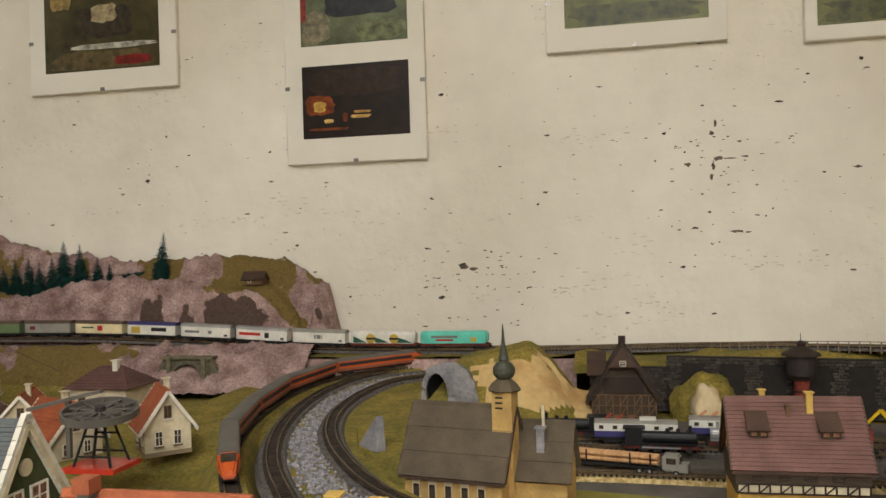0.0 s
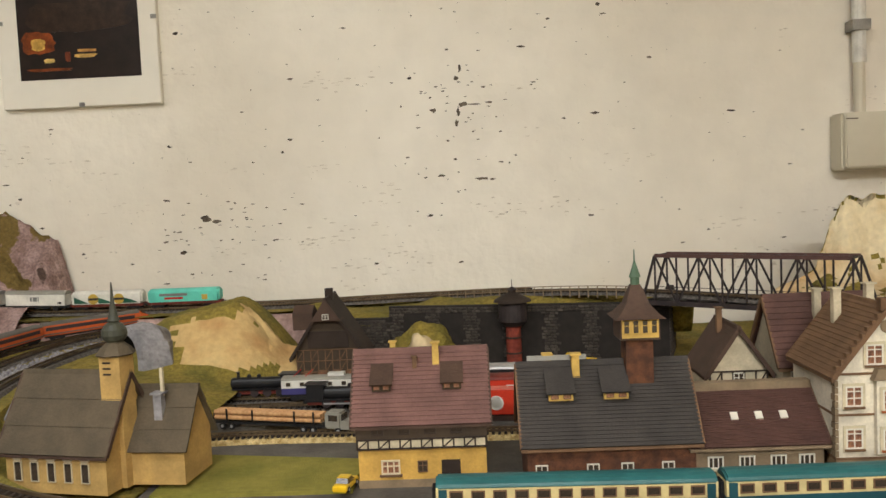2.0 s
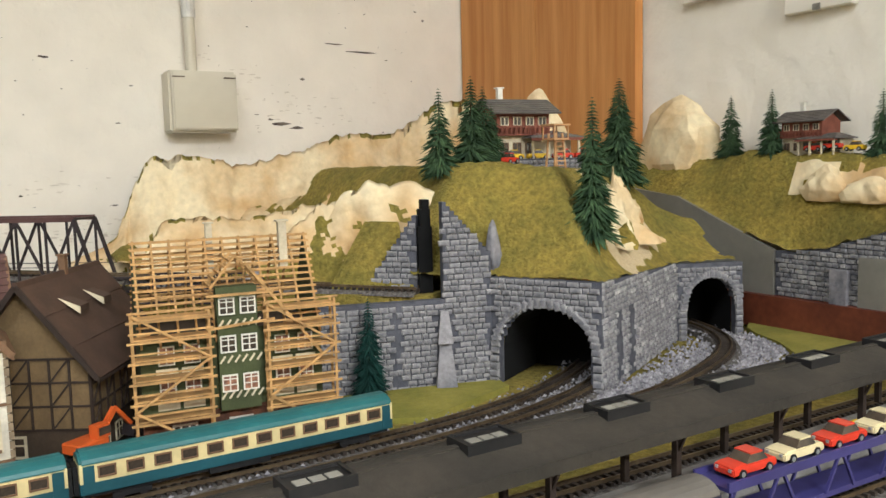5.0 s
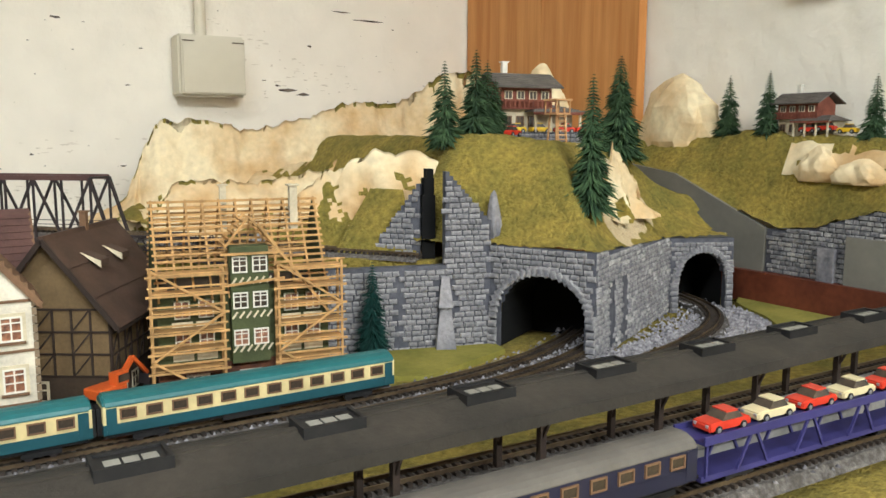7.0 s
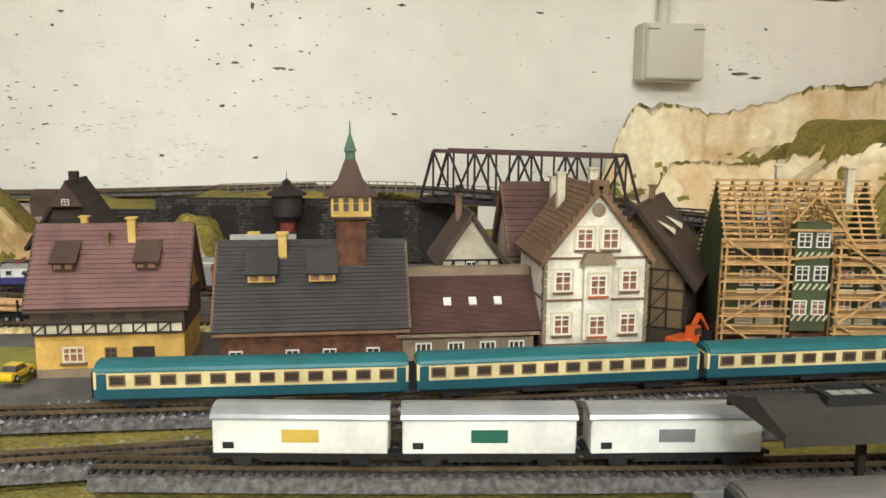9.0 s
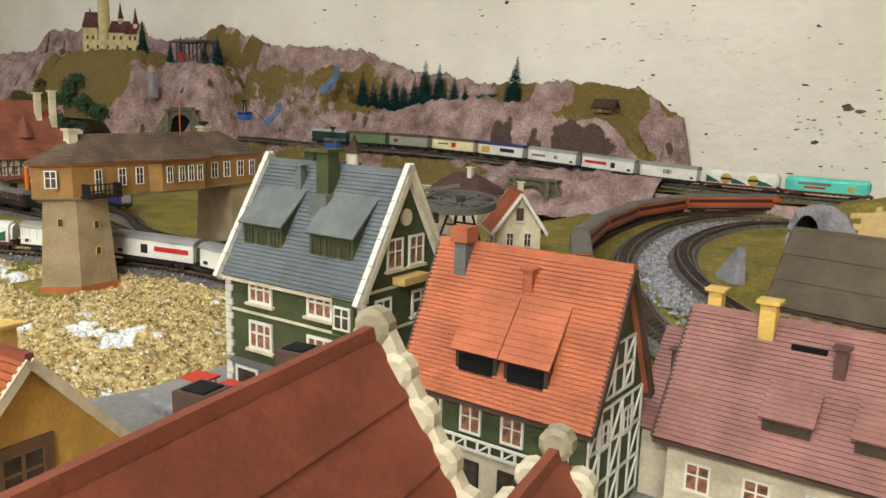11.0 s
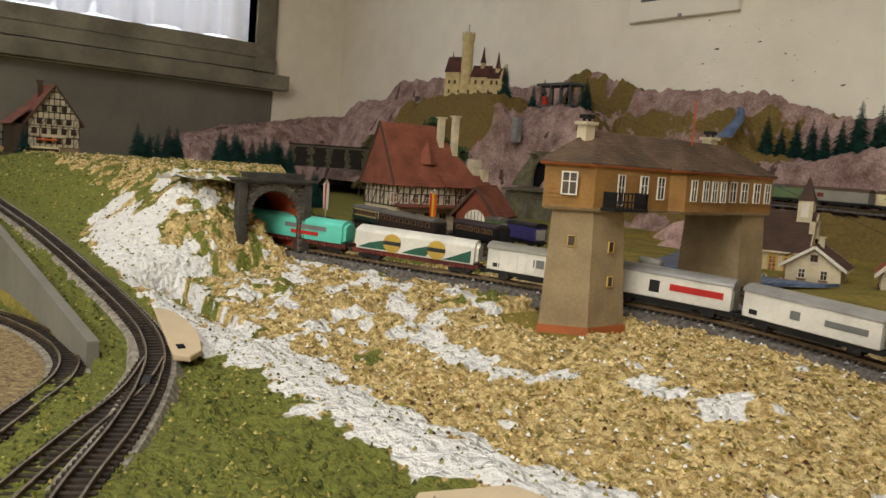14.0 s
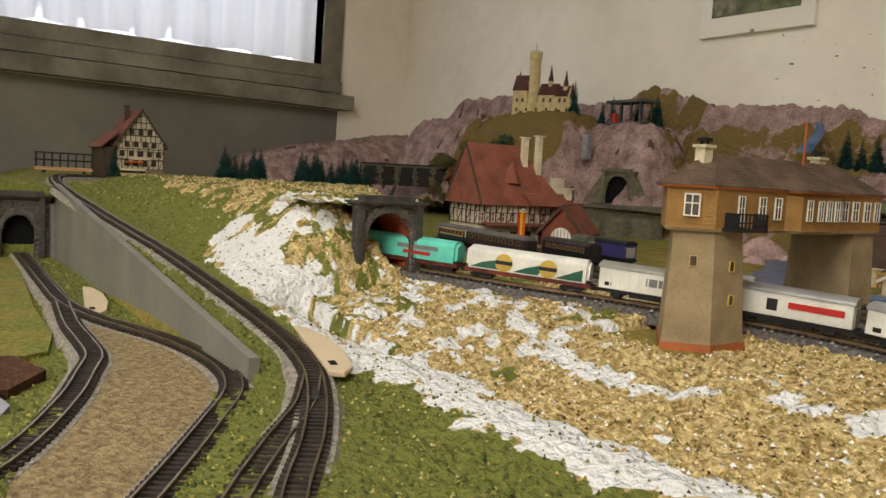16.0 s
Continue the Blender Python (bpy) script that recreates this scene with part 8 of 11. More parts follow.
# turquoise and beige passenger train in the station
P1 = spline(T1, 0.004)
s1 = np.concatenate([[0], np.cumsum(np.linalg.norm(np.diff(P1, axis=0), axis=1))])
end = float(np.interp(0.655, P1[:, 0], s1))
for k in range(3):
    coach(place_on(P1, end - 0.165 - 0.170 * k, 0.165), 0.165, BLUEGREEN, BEIGE, TEAL, "turquoise and beige passenger coach with a teal roof", 12)

# express train on the curve, orange below grey roofs
P3 = spline(TRAIN3, 0.004)
s3 = np.concatenate([[0], np.cumsum(np.linalg.norm(np.diff(P3, axis=0), axis=1))])


def express(m, L, nose, label):
    ob = thing("express_coach", m, label, "coach", "express train")
    part("underframe", boxes((-L / 2 + 0.003, L / 2 - 0.003, -0.0065, 0.0065, 0.0035, 0.0065)), BLACKPL, ob)
    bogie(ob, -L * 0.38), bogie(ob, L * 0.38)
    bm = bmesh.new()
    x1 = L / 2 - (0.020 if nose else 0)
    prism_x(bm, [(-0.0078, 0.006), (0.0078, 0.006), (0.0088, 0.012), (0.0084, 0.0195), (-0.0084, 0.0195), (-0.0088, 0.012)], -L / 2, x1)
    part("side", bm, ORANGE, ob)
    bm = bmesh.new()
    prism_x(bm, section(0.0170, 0.0192, 0.0196, 0.0036), -L / 2, x1)
    part("roof", bm, SLATEGREY, ob)
    for s in (-1, 1):
        part("window_band", boxes((-L / 2 + 0.004, x1 - 0.006, min(s * 0.0083, s * 0.0091), max(s * 0.0083, s * 0.0091), 0.0128, 0.0172)), BROWNCOACH, ob, "dark window band")
        part("stripe", boxes((-L / 2, x1, min(s * 0.0082, s * 0.0089), max(s * 0.0082, s * 0.0089), 0.0076, 0.0092)), SLATEGREY, ob)
    if nose:
        bm = bmesh.new()
        hexa(bm, [(x1, -0.0080, 0.005), (L / 2, -0.005, 0.005), (L / 2, 0.005, 0.005), (x1, 0.0080, 0.005), (x1, -0.0078, 0.0222), (L / 2 - 0.001, -0.0045, 0.010), (L / 2 - 0.001, 0.0045, 0.010), (x1, 0.0078, 0.0222)])
        bmesh.ops.bevel(bm, geom=bm.edges[:], offset=0.0015, segments=2, affect="EDGES")
        part("nose", bm, ORANGE, ob)
        bm = bmesh.new()
        hexa(bm, [(x1 + 0.003, -0.006, 0.0192), (x1 + 0.009, -0.0058, 0.0160), (x1 + 0.009, 0.0058, 0.0160), (x1 + 0.003, 0.006, 0.0192), (x1 + 0.003, -0.006, 0.0212), (x1 + 0.010, -0.0056, 0.0168), (x1 + 0.010, 0.0056, 0.0168), (x1 + 0.003, 0.006, 0.0212)])
        part("windscreen", bm, M_GLASS, ob)
    return ob


head = float(s3[-1]) - 0.075
express(place_on(P3, head - 0.138, 0.138), 0.138, True, "orange express power car with a grey roof and sloping nose")
for k in range(3):
    express(place_on(P3, head - 0.141 - 0.125 * (k + 1), 0.122), 0.122, False, "orange express coach with dark windows and grey roof")

express(place_on(P3, head - 0.144 - 0.375 - 0.138, 0.138) @ pose(0, 0, 0, 0, 0, 180), 0.138, True, "orange express tail car with a grey roof and sloping nose")

# freight train behind the snowy slope, its head in the tunnel
P5 = spline(T5, 0.004)
place = [("mint", 0.102), ("tilt", 0.102), ("white", 0.088), ("red", 0.088), ("plain", 0.088), ("kelt", 0.088), ("dot", 0.088), ("grey", 0.088)]


def freight(kind, m):
    if kind in ("mint", "tilt"):
        return tilt_wagon(m, kind == "mint")
    if kind == "white":
        return van(m, WHITEP, GREYW, "white sliding-wall wagon with a grey roof and small emblem", [(-0.42, -0.36, 0.1, 0.3, EM_BLACK), (-0.06, 0.08, 0.35, 0.75, EM_GREY)], ribs=12)
    if kind == "red":
        return van(m, WHITEP, SILVER, "white van wagon with a silver roof and red emblem", [(-0.42, -0.36, 0.1, 0.3, EM_BLACK), (-0.14, -0.06, 0.2, 0.75, EM_BLACK), (0.02, 0.42, 0.4, 0.7, EM_RED)])
    if kind == "plain":
        return van(m, WHITEP, SILVER, "white van wagon with a pale silver roof", [(-0.42, -0.36, 0.1, 0.3, EM_BLACK), (-0.12, -0.05, 0.3, 0.65, EM_GREY), (0.12, 0.40, 0.35, 0.6, EM_GREY)])
    if kind == "kelt":
        return van(m, WHITEP, NAVY, "white van wagon with a violet-blue roof", [(-0.30, 0.0, 0.35, 0.75, EM_BLACK), (0.22, 0.40, 0.1, 0.8, EM_GOLD)])
    if kind == "dot":
        return van(m, CREAM, BROWNROOF, "cream van wagon with a brown roof and red disc", [(-0.08, 0.02, 0.25, 0.8, EM_RED), (0.10, 0.34, 0.5, 0.65, EM_GREEN)])
    if kind == "grey":
        return van(m, GREYW, BROWNROOF, "weathered grey van wagon with a brown roof", [(0.25, 0.36, 0.3, 0.7, RUSTRED)])
    if kind == "green":
        return van(m, MIDGREEN, BROWNROOF, "dull green van wagon with a dark roof", L=0.088)
    return van(m, DKGREEN, SILVER, "dark green van wagon with a silver roof", L=0.088)


s = 0.092
for kind, L in place:
    freight(kind, place_on(P5, s, L))
    s += L + 0.006

# the same kinds of wagon on the upper line
P6 = spline(T6[:-1], 0.004)
s6 = np.concatenate([[0], np.cumsum(np.linalg.norm(np.diff(P6, axis=0), axis=1))])
s = float(np.interp(-0.165, P6[:, 0], s6))
for kind in ("mint", "tilt", "white", "red", "plain", "kelt", "dot", "grey", "green", "dark"):
    L = 0.102 if kind in ("mint", "tilt") else 0.088
    ob = freight(kind, place_on(P6, s - L, L) @ pose(0, 0, 0, 0, 0, 180))
    s -= L + 0.006

# white vans and dark coaches at the platform canopy
PT3 = spline(T3, 0.004)
T7 = [(0.17, 0.463, 1.041), (0.30, 0.448, 1.040), (0.46, 0.432, 1.040), (0.62, 0.424, 1.040), (0.90, 0.417, 1.040), (1.16, 0.412, 1.040)]
track(T7, "siding of model track along the platform canopy")
PT7 = spline(T7, 0.004)
for k in range(3):
    van(place_on(PT7, 0.052 + 0.0825 * k, 0.080), WHITEP, SILVER, "white van wagon with a shiny silver roof beside the platform", [(-0.42, -0.36, 0.1, 0.3, EM_BLACK), (-0.1, 0.1, 0.3, 0.7, (EM_GOLD, EM_GREEN, EM_GREY)[k])], L=0.080)
for k in range(2):
    coach(place_on(PT3, 0.361 + 0.141 * k, 0.137), 0.137, DKNAVY, DKNAVY, SLATEGREY, "dark blue passenger coach with a grey roof", 9)


def car(m, paint, label, L=0.026, group="model cars"):
    """A small saloon: body with bonnet and boot, glasshouse, four wheels."""
    ob = thing("model_car", m, label, "car", group)
    w = L * 0.40
    bm = bmesh.new()
    prism(bm, [(-L / 2, 0.0016), (L / 2, 0.0016), (L / 2, 0.0048), (L * 0.44, 0.0054), (L * 0.2, 0.0058), (-L * 0.3, 0.0058), (-L * 0.46, 0.0054), (-L / 2, 0.0046)], -w / 2, w / 2)
    bmesh.ops.bevel(bm, geom=bm.edges[:], offset=0.0006, segments=2, affect="EDGES")
    part("body", bm, paint, ob)
    bm = bmesh.new()
    hexa(bm, [(-L * 0.30, -w * 0.46, 0.0056), (L * 0.20, -w * 0.46, 0.0056), (L * 0.20, w * 0.46, 0.0056), (-L * 0.30, w * 0.46, 0.0056), (-L * 0.20, -w * 0.38, 0.0088), (L * 0.08, -w * 0.38, 0.0088), (L * 0.08, w * 0.38, 0.0088), (-L * 0.20, w * 0.38, 0.0088)])
    part("glasshouse", bm, M_GLASS, ob)
    part("roof", boxes((-L * 0.20, L * 0.08, -w * 0.39, w * 0.39, 0.0086, 0.0093)), paint, ob)
    for x in (-L * 0.30, L * 0.30):
        for y in (-w * 0.46, w * 0.46):
            bm = bmesh.new()
            lathe(bm, 0, 0, [(0.0021, -0.0008), (0.0021, 0.0008)], 12)
            wh = part("wheel", bm, BLACKPL, ob, m=pose(x, y, 0.0021, 90))
            bm = bmesh.new()
            lathe(bm, 0, 0, [(0.0011, -0.0010), (0.0011, 0.0010)], 10)
            part("rim", bm, SILVER, wh)
    for y in (-w * 0.32, w * 0.32):
        part("headlight", boxes((L / 2 - 0.0004, L / 2 + 0.0003, y - 0.0007, y + 0.0007, 0.0034, 0.0046)), SILVER, ob)
    return ob


# blue two-deck car carrier with cars on it
m = place_on(PT3, 0.361 + 0.141 * 2, 0.16)
cc = thing("car_carrier", m, "blue-violet car carrier wagon with a lattice upper deck", "wagon")
part("underframe", boxes((-0.08, 0.08, -0.0078, 0.0078, 0.004, 0.0065)), NAVY, cc)
part("upper_deck", boxes((-0.08, 0.08, -0.0082, 0.0082, 0.0205, 0.0220)), NAVY, cc)
for s in (-1, 1):
    part("side_rail", boxes((-0.08, 0.08, s * 0.0086 - 0.0005, s * 0.0086 + 0.0005, 0.0205, 0.0245)), NAVY, cc)
    for k in range(9):
        bm = bmesh.new()
        x = -0.078 + 0.0195 * k
        bar(bm, (x, s * 0.0082, 0.006), (x + (0.008 if k % 2 else -0.008) * (0 < k < 8), s * 0.0082, 0.021), 0.0012)
        part("strut", bm, NAVY, cc)
bogie(cc, -0.055), bogie(cc, 0.055), buffers(cc, 0.16)
for k, (pt, lb) in enumerate(((CARRED, "red"), (CARCREAM, "cream"), (CARRED, "red"), (CARCREAM, "cream"), (CARRED, "red"))):
    car(m @ pose(-0.060 + 0.0305 * k, 0, 0.0221, 0, 0, 180), pt, f"{lb} model saloon car on the carrier's upper deck", group="cars on the carrier")

# platform with its canopy
cp = thing("platform_canopy", pose(0, 0, 0), "long dark grey platform canopy on brown posts", "canopy")
YF, YN, CX0, CX1, CZ = 0.409, 0.366, 0.438, 1.19, 1.080
bm = bmesh.new()
prism_x(bm, [(YN, CZ), (YF, CZ), (YF, CZ + 0.003), ((YF + YN) / 2, CZ + 0.009), (YN, CZ + 0.003)], CX0, CX1)
CANOPY = mat("canopy_felt", rgb(62, 56, 48), rgb(48, 44, 38), scale=26, rough=0.9, grain=0.12, bump=0.0004, bump_scale=500)
part("roof", bm, CANOPY, cp)
part("ridge_board", boxes((CX0, CX1, (YF + YN) / 2 - 0.0016, (YF + YN) / 2 + 0.0016, CZ + 0.0086, CZ + 0.0094)), CANOPY, cp)
for y in (YN - 0.001, YF):
    part("eave_board", boxes((CX0, CX1, y, y + 0.001, CZ - 0.002, CZ + 0.0034)), CANOPY, cp)
for k in range(10):
    x, yv = 0.476 + 0.0702 * k, (YF + YN) / 2
    bm = boxes((x - 0.0125, x + 0.0125, yv - 0.0075, yv - 0.006, CZ + 0.006, CZ + 0.0112), (x - 0.0125, x + 0.0125, yv + 0.006, yv + 0.0075, CZ + 0.006, CZ + 0.0112),
               (x - 0.0125, x - 0.011, yv - 0.006, yv + 0.006, CZ + 0.006, CZ + 0.0112), (x + 0.011, x + 0.0125, yv - 0.006, yv + 0.006, CZ + 0.006, CZ + 0.0112), (x - 0.011, x + 0.011, yv - 0.006, yv + 0.006, CZ + 0.006, CZ + 0.0102))
    v1 = part("roof_vent", bm, BLACKPL, cp, "black louvred roof vent")
    for j in range(3):
        part("vent_slot", boxes((x - 0.0085 + 0.006 * j, x - 0.0035 + 0.006 * j, yv - 0.004, yv + 0.001, CZ + 0.0101, CZ + 0.0106)), GREYW, v1)
    px = x + 0.02
    for y in (YN + 0.006, YF - 0.006):
        part("post", boxes((px - 0.0015, px + 0.0015, y - 0.0015, y + 0.0015, 1.046, CZ)), M_TIMBER, cp)
    bm = bmesh.new()
    bar(bm, (px, YN + 0.006, 1.068), (px, YN - 0.0, CZ), 0.0012)
    bar(bm, (px, YF - 0.006, 1.068), (px, YF, CZ), 0.0012)
    part("bracket", bm, M_TIMBER, cp)
slab("platform", [(0.42, 1.2, 0.368, 0.398, 1.032, 1.046)], PAVING, "grey station platform under the canopy", "platform")
for k in range(6):
    ob = thing("platform_bench", pose(0.52 + 0.11 * k, 0.378, 1.046), "yellow platform bench under the canopy", "bench", "platform benches")
    part("seat", boxes((-0.009, 0.009, -0.0025, 0.0025, 0.003, 0.0037)), CARYELLOW, ob)
    part("backrest", boxes((-0.009, 0.009, 0.002, 0.0027, 0.0045, 0.007)), CARYELLOW, ob)
    for x in (-0.007, 0.007):
        part("leg", boxes((x - 0.0005, x + 0.0005, -0.002, 0.002, 0, 0.003)), BLACKPL, ob)

# truss bridge on the upper line
a, b = Vector((0.375, 0.976)), Vector((0.556, 0.831))
BL = (b - a).length
tb = thing("truss_bridge", pose(a.x, a.y, 1.106, 0, 0, math.degrees(math.atan2(b.y - a.y, b.x - a.x))), "dark brown steel truss railway bridge", "bridge")
BH, BW, NP = 0.054, 0.015, 8
for s in (-1, 1):
    y = s * BW
    bm = bmesh.new()
    bar(bm, (0, y, 0.002), (BL, y, 0.002), 0.002, 0.005)
    part("bottom_chord", bm, DARKMETAL, tb)
    bm = bmesh.new()
    bar(bm, (BL * 0.07, y, BH), (BL * 0.93, y, BH), 0.002, 0.004)
    part("top_chord", bm, plain("rust_brown_steel", 92, 66, 60, 0.6), tb)
    for k in range(NP + 1):
        x = BL * (0.07 + 0.86 * k / NP)
        bm = bmesh.new()
        bar(bm, (x, y, 0.002), (x, y, BH), 0.0016)
        part("upright", bm, DARKMETAL, tb)
        if k < NP:
            x2 = BL * (0.07 + 0.86 * (k + 1) / NP)
            bm = bmesh.new()
            bar(bm, (x, y, BH if k % 2 == 0 else 0.002), (x2, y, 0.002 if k % 2 == 0 else BH), 0.0018)
            part("diagonal", bm, DARKMETAL, tb)
    for x0, x1 in ((0, 0.07), (1, 0.93)):
        bm = bmesh.new()
        bar(bm, (BL * x0, y, 0.002), (BL * x1, y, BH), 0.002, 0.003)
        part("end_post", bm, DARKMETAL, tb)
    bm = bmesh.new()
    bar(bm, (0, y * 1.05, 0.016), (BL, y * 1.05, 0.016), 0.0006)
    part("handrail", bm, DARKMETAL, tb)
for k in range(NP + 1):
    x = BL * (0.07 + 0.86 * k / NP)
    bm = bmesh.new()
    bar(bm, (x, -BW, BH), (x, BW, BH), 0.0016)
    if k < NP:
        bar(bm, (x, -BW, BH), (BL * (0.07 + 0.86 * (k + 1) / NP), BW, BH), 0.001)
    part("cross_bracing", bm, DARKMETAL, tb)
part("deck", boxes((0, BL, -0.011, 0.011, 0.001, 0.004)), DARKMETAL, tb)
# lattice girder bridge after it
a, b = Vector((0.556, 0.831)), Vector((0.640, 0.757))
BL = (b - a).length
gb = thing("girder_bridge", pose(a.x, a.y, 1.093, 0, 0, math.degrees(math.atan2(b.y - a.y, b.x - a.x))), "small grey lattice girder bridge", "bridge")
for s in (-1, 1):
    y = s * 0.013
    for z in (0.0, 0.020):
        bm = bmesh.new()
        bar(bm, (0, y, z), (BL, y, z), 0.0016)
        part("chord", bm, DARKMETAL, gb)
    for k in range(9):
        bm = bmesh.new()
        x0, x1 = BL * k / 9, BL * (k + 1) / 9
        bar(bm, (x0, y, 0), (x1, y, 0.020), 0.0009)
        bar(bm, (x1, y, 0), (x0, y, 0.020), 0.0009)
        part("lattice", bm, DARKMETAL, gb)
part("deck", boxes((0, BL, -0.012, 0.012, 0.008, 0.0095)), DARKMETAL, gb)

# locomotives at the depot
def steam(m, label, body=BLACKLOCO):
    ob = thing("steam_locomotive", m, label, "locomotive", "depot locomotives")
    part("frame", boxes((-0.034, 0.036, -0.005, 0.005, 0.003, 0.006)), RUSTRED, ob)
    bm = bmesh.new()
    lathe(bm, 0, 0, [(0.0055, -0.022), (0.0058, -0.02), (0.0058, 0.032), (0.005, 0.034)], 16)
    part("boiler", bm, body, ob, m=pose(0.0, 0, 0.0135) @ Matrix.Rotation(math.pi / 2, 4, "Y"))
    part("cab", boxes((-0.034, -0.018, -0.0075, 0.0075, 0.006, 0.0215), (-0.036, -0.016, -0.0082, 0.0082, 0.0215, 0.0228)), body, ob)
    part("running_board", boxes((-0.034, 0.034, -0.0078, 0.0078, 0.0075, 0.0084)), body, ob)
    bm = bmesh.new()
    lathe(bm, 0.027, 0, [(0.0017, 0.018), (0.0015, 0.023), (0.0021, 0.025)], 12)
    part("funnel", bm, body, ob)
    for x in (0.006, 0.016):
        bm = bmesh.new()
        lathe(bm, x, 0, [(0.0022, 0.018), (0.0021, 0.021), (0.001, 0.0222)], 12)
        part("dome", bm, body, ob)
    for x in (-0.016, -0.003, 0.010):
        wheelset(ob, x, 0.0044)
    wheelset(ob, 0.026, 0.0026)
    bm = bmesh.new()
    bar(bm, (-0.018, -0.0066, 0.0044), (0.018, -0.0066, 0.0044), 0.0009, 0.0014)
    part("coupling_rod", bm, SILVER, ob)
    buffers(ob, 0.07)
    return ob


def electric(m, low, high, label):
    ob = thing("electric_locomotive", m, label, "locomotive", "depot locomotives")
    L = 0.082
    part("underframe", boxes((-L / 2, L / 2, -0.0075, 0.0075, 0.005, 0.0075)), BLACKPL, ob)
    bogie(ob, -0.024), bogie(ob, 0.024)
    part("lower_body", boxes((-L / 2, L / 2, -0.0086, 0.0086, 0.0075, 0.0135)), low, ob)
    part("upper_body", boxes((-L / 2, L / 2, -0.0085, 0.0085, 0.0135, 0.0215)), high, ob)
    bm = bmesh.new()
    prism_x(bm, section(0.0176, 0.0212, 0.0218, 0.0022), -L / 2, L / 2)
    part("roof", bm, GREYW, ob)
    part("roof_box", boxes((0.004, 0.02, -0.004, 0.004, 0.0235, 0.0265)), WHITEP, ob)
    for k in range(6):
        window(ob, pose(-0.034 + 0.0136 * k, -0.0086, 0.0150), 0.0055, 0.0048, M_GLASS, M_WIN, 1, 1)
    bm = bmesh.new()
    for x in (-0.03, -0.018):
        bar(bm, (x, -0.004, 0.024), (x + 0.006, -0.004, 0.029), 0.0006)
        bar(bm, (x, 0.004, 0.024), (x + 0.006, 0.004, 0.029), 0.0006)
    bar(bm, (-0.024, -0.005, 0.029), (-0.024, 0.005, 0.029), 0.0007)
    part("pantograph", bm, EM_RED, ob)
    buffers(ob, L)
    return ob


steam(pose(0.053, 0.808, 1.0425, 0, 0, -4), "black steam locomotive on a depot siding")
electric(pose(0.03, 0.838, 1.0425, 0, 0, -2), NAVY, WHITEP, "white and violet-blue locomotive with a grey roof")
electric(pose(0.125, 0.858, 1.0425, 0, 0, -3), NAVY, WHITEP, "second white and blue locomotive on a siding")
steam(pose(-0.035, 0.862, 1.0425, 0, 0, 178), "small black steam locomotive with red frame")
steam(pose(0.135, 0.825, 1.0425, 0, 0, 176), "silver-boilered steam locomotive on a siding", SILVER)
van(pose(0.205, 0.80, 1.0425, 0, 0, -3), CARRED, RUSTRED, "bright red van wagon behind the houses", [(0.0, 0.14, 0.3, 0.7, WHITEP)], L=0.07, group="depot wagons")
van(pose(0.21, 0.845, 1.0425, 0, 0, -3), BLACKLOCO, SILVER, "dark van wagon with a silver roof at the depot", L=0.07, group="depot wagons")

# yard at the station: dark parked coaches, orange crane, blue van
YP = spline([(-1.35, 0.56, 1.065), (-1.2, 0.545, 1.065), (-1.0, 0.538, 1.065), (-0.88, 0.53, 1.064)], 0.004)
coach(pose(-1.075, 0.540, 1.0675, 0, 0, -3), 0.125, BROWNCOACH, BROWNCOACH, SLATEGREY, "dark brown parked coach with a grey roof", 8, group="parked coaches")
coach(pose(-1.185, 0.553, 1.0675, 0, 0, -5), 0.075, DKGREEN, BEIGE, SLATEGREY, "short cream and green parked coach", 6, group="parked coaches")
coach(pose(-0.985, 0.572, 1.0675, 0, 0, -4), 0.085, BLACKLOCO, BLACKLOCO, BROWNCOACH, "black parked coach with a dark roof", 6, group="parked coaches")
van(pose(-0.975, 0.632, 1.0675, 0, 0, -8), NAVY, BLACKLOCO, "blue van wagon with a black roof in the yard", L=0.06, group="yard wagons")
van(pose(-1.05, 0.640, 1.0675, 0, 0, -8), MIDGREEN, SLATEGREY, "olive goods wagon in the yard", L=0.07, group="yard wagons")
cr = thing("railway_crane", pose(-1.205, 0.590, 1.0675, 0, 0, -8), "orange railway crane wagon beside the station", "crane wagon")
part("underframe", boxes((-0.03, 0.03, -0.007, 0.007, 0.004, 0.008)), BLACKPL, cr)
part("cab", boxes((-0.016, 0.008, -0.007, 0.007, 0.008, 0.020), (-0.018, 0.000, -0.006, 0.006, 0.020, 0.023)), ORANGEPL, cr)
bm = bmesh.new()
for y in (-0.003, 0.003):
    bar(bm, (0.006, y, 0.012), (0.05, y, 0.030), 0.0012)
for k in range(7):
    t = k / 7
    bar(bm, (0.006 + 0.044 * t, -0.003, 0.012 + 0.018 * t), (0.006 + 0.044 * (t + 0.14), 0.003, 0.012 + 0.018 * (t + 0.14)), 0.0007)
part("jib", bm, SLATEGREY, cr)
bogie(cr, -0.018), bogie(cr, 0.018)

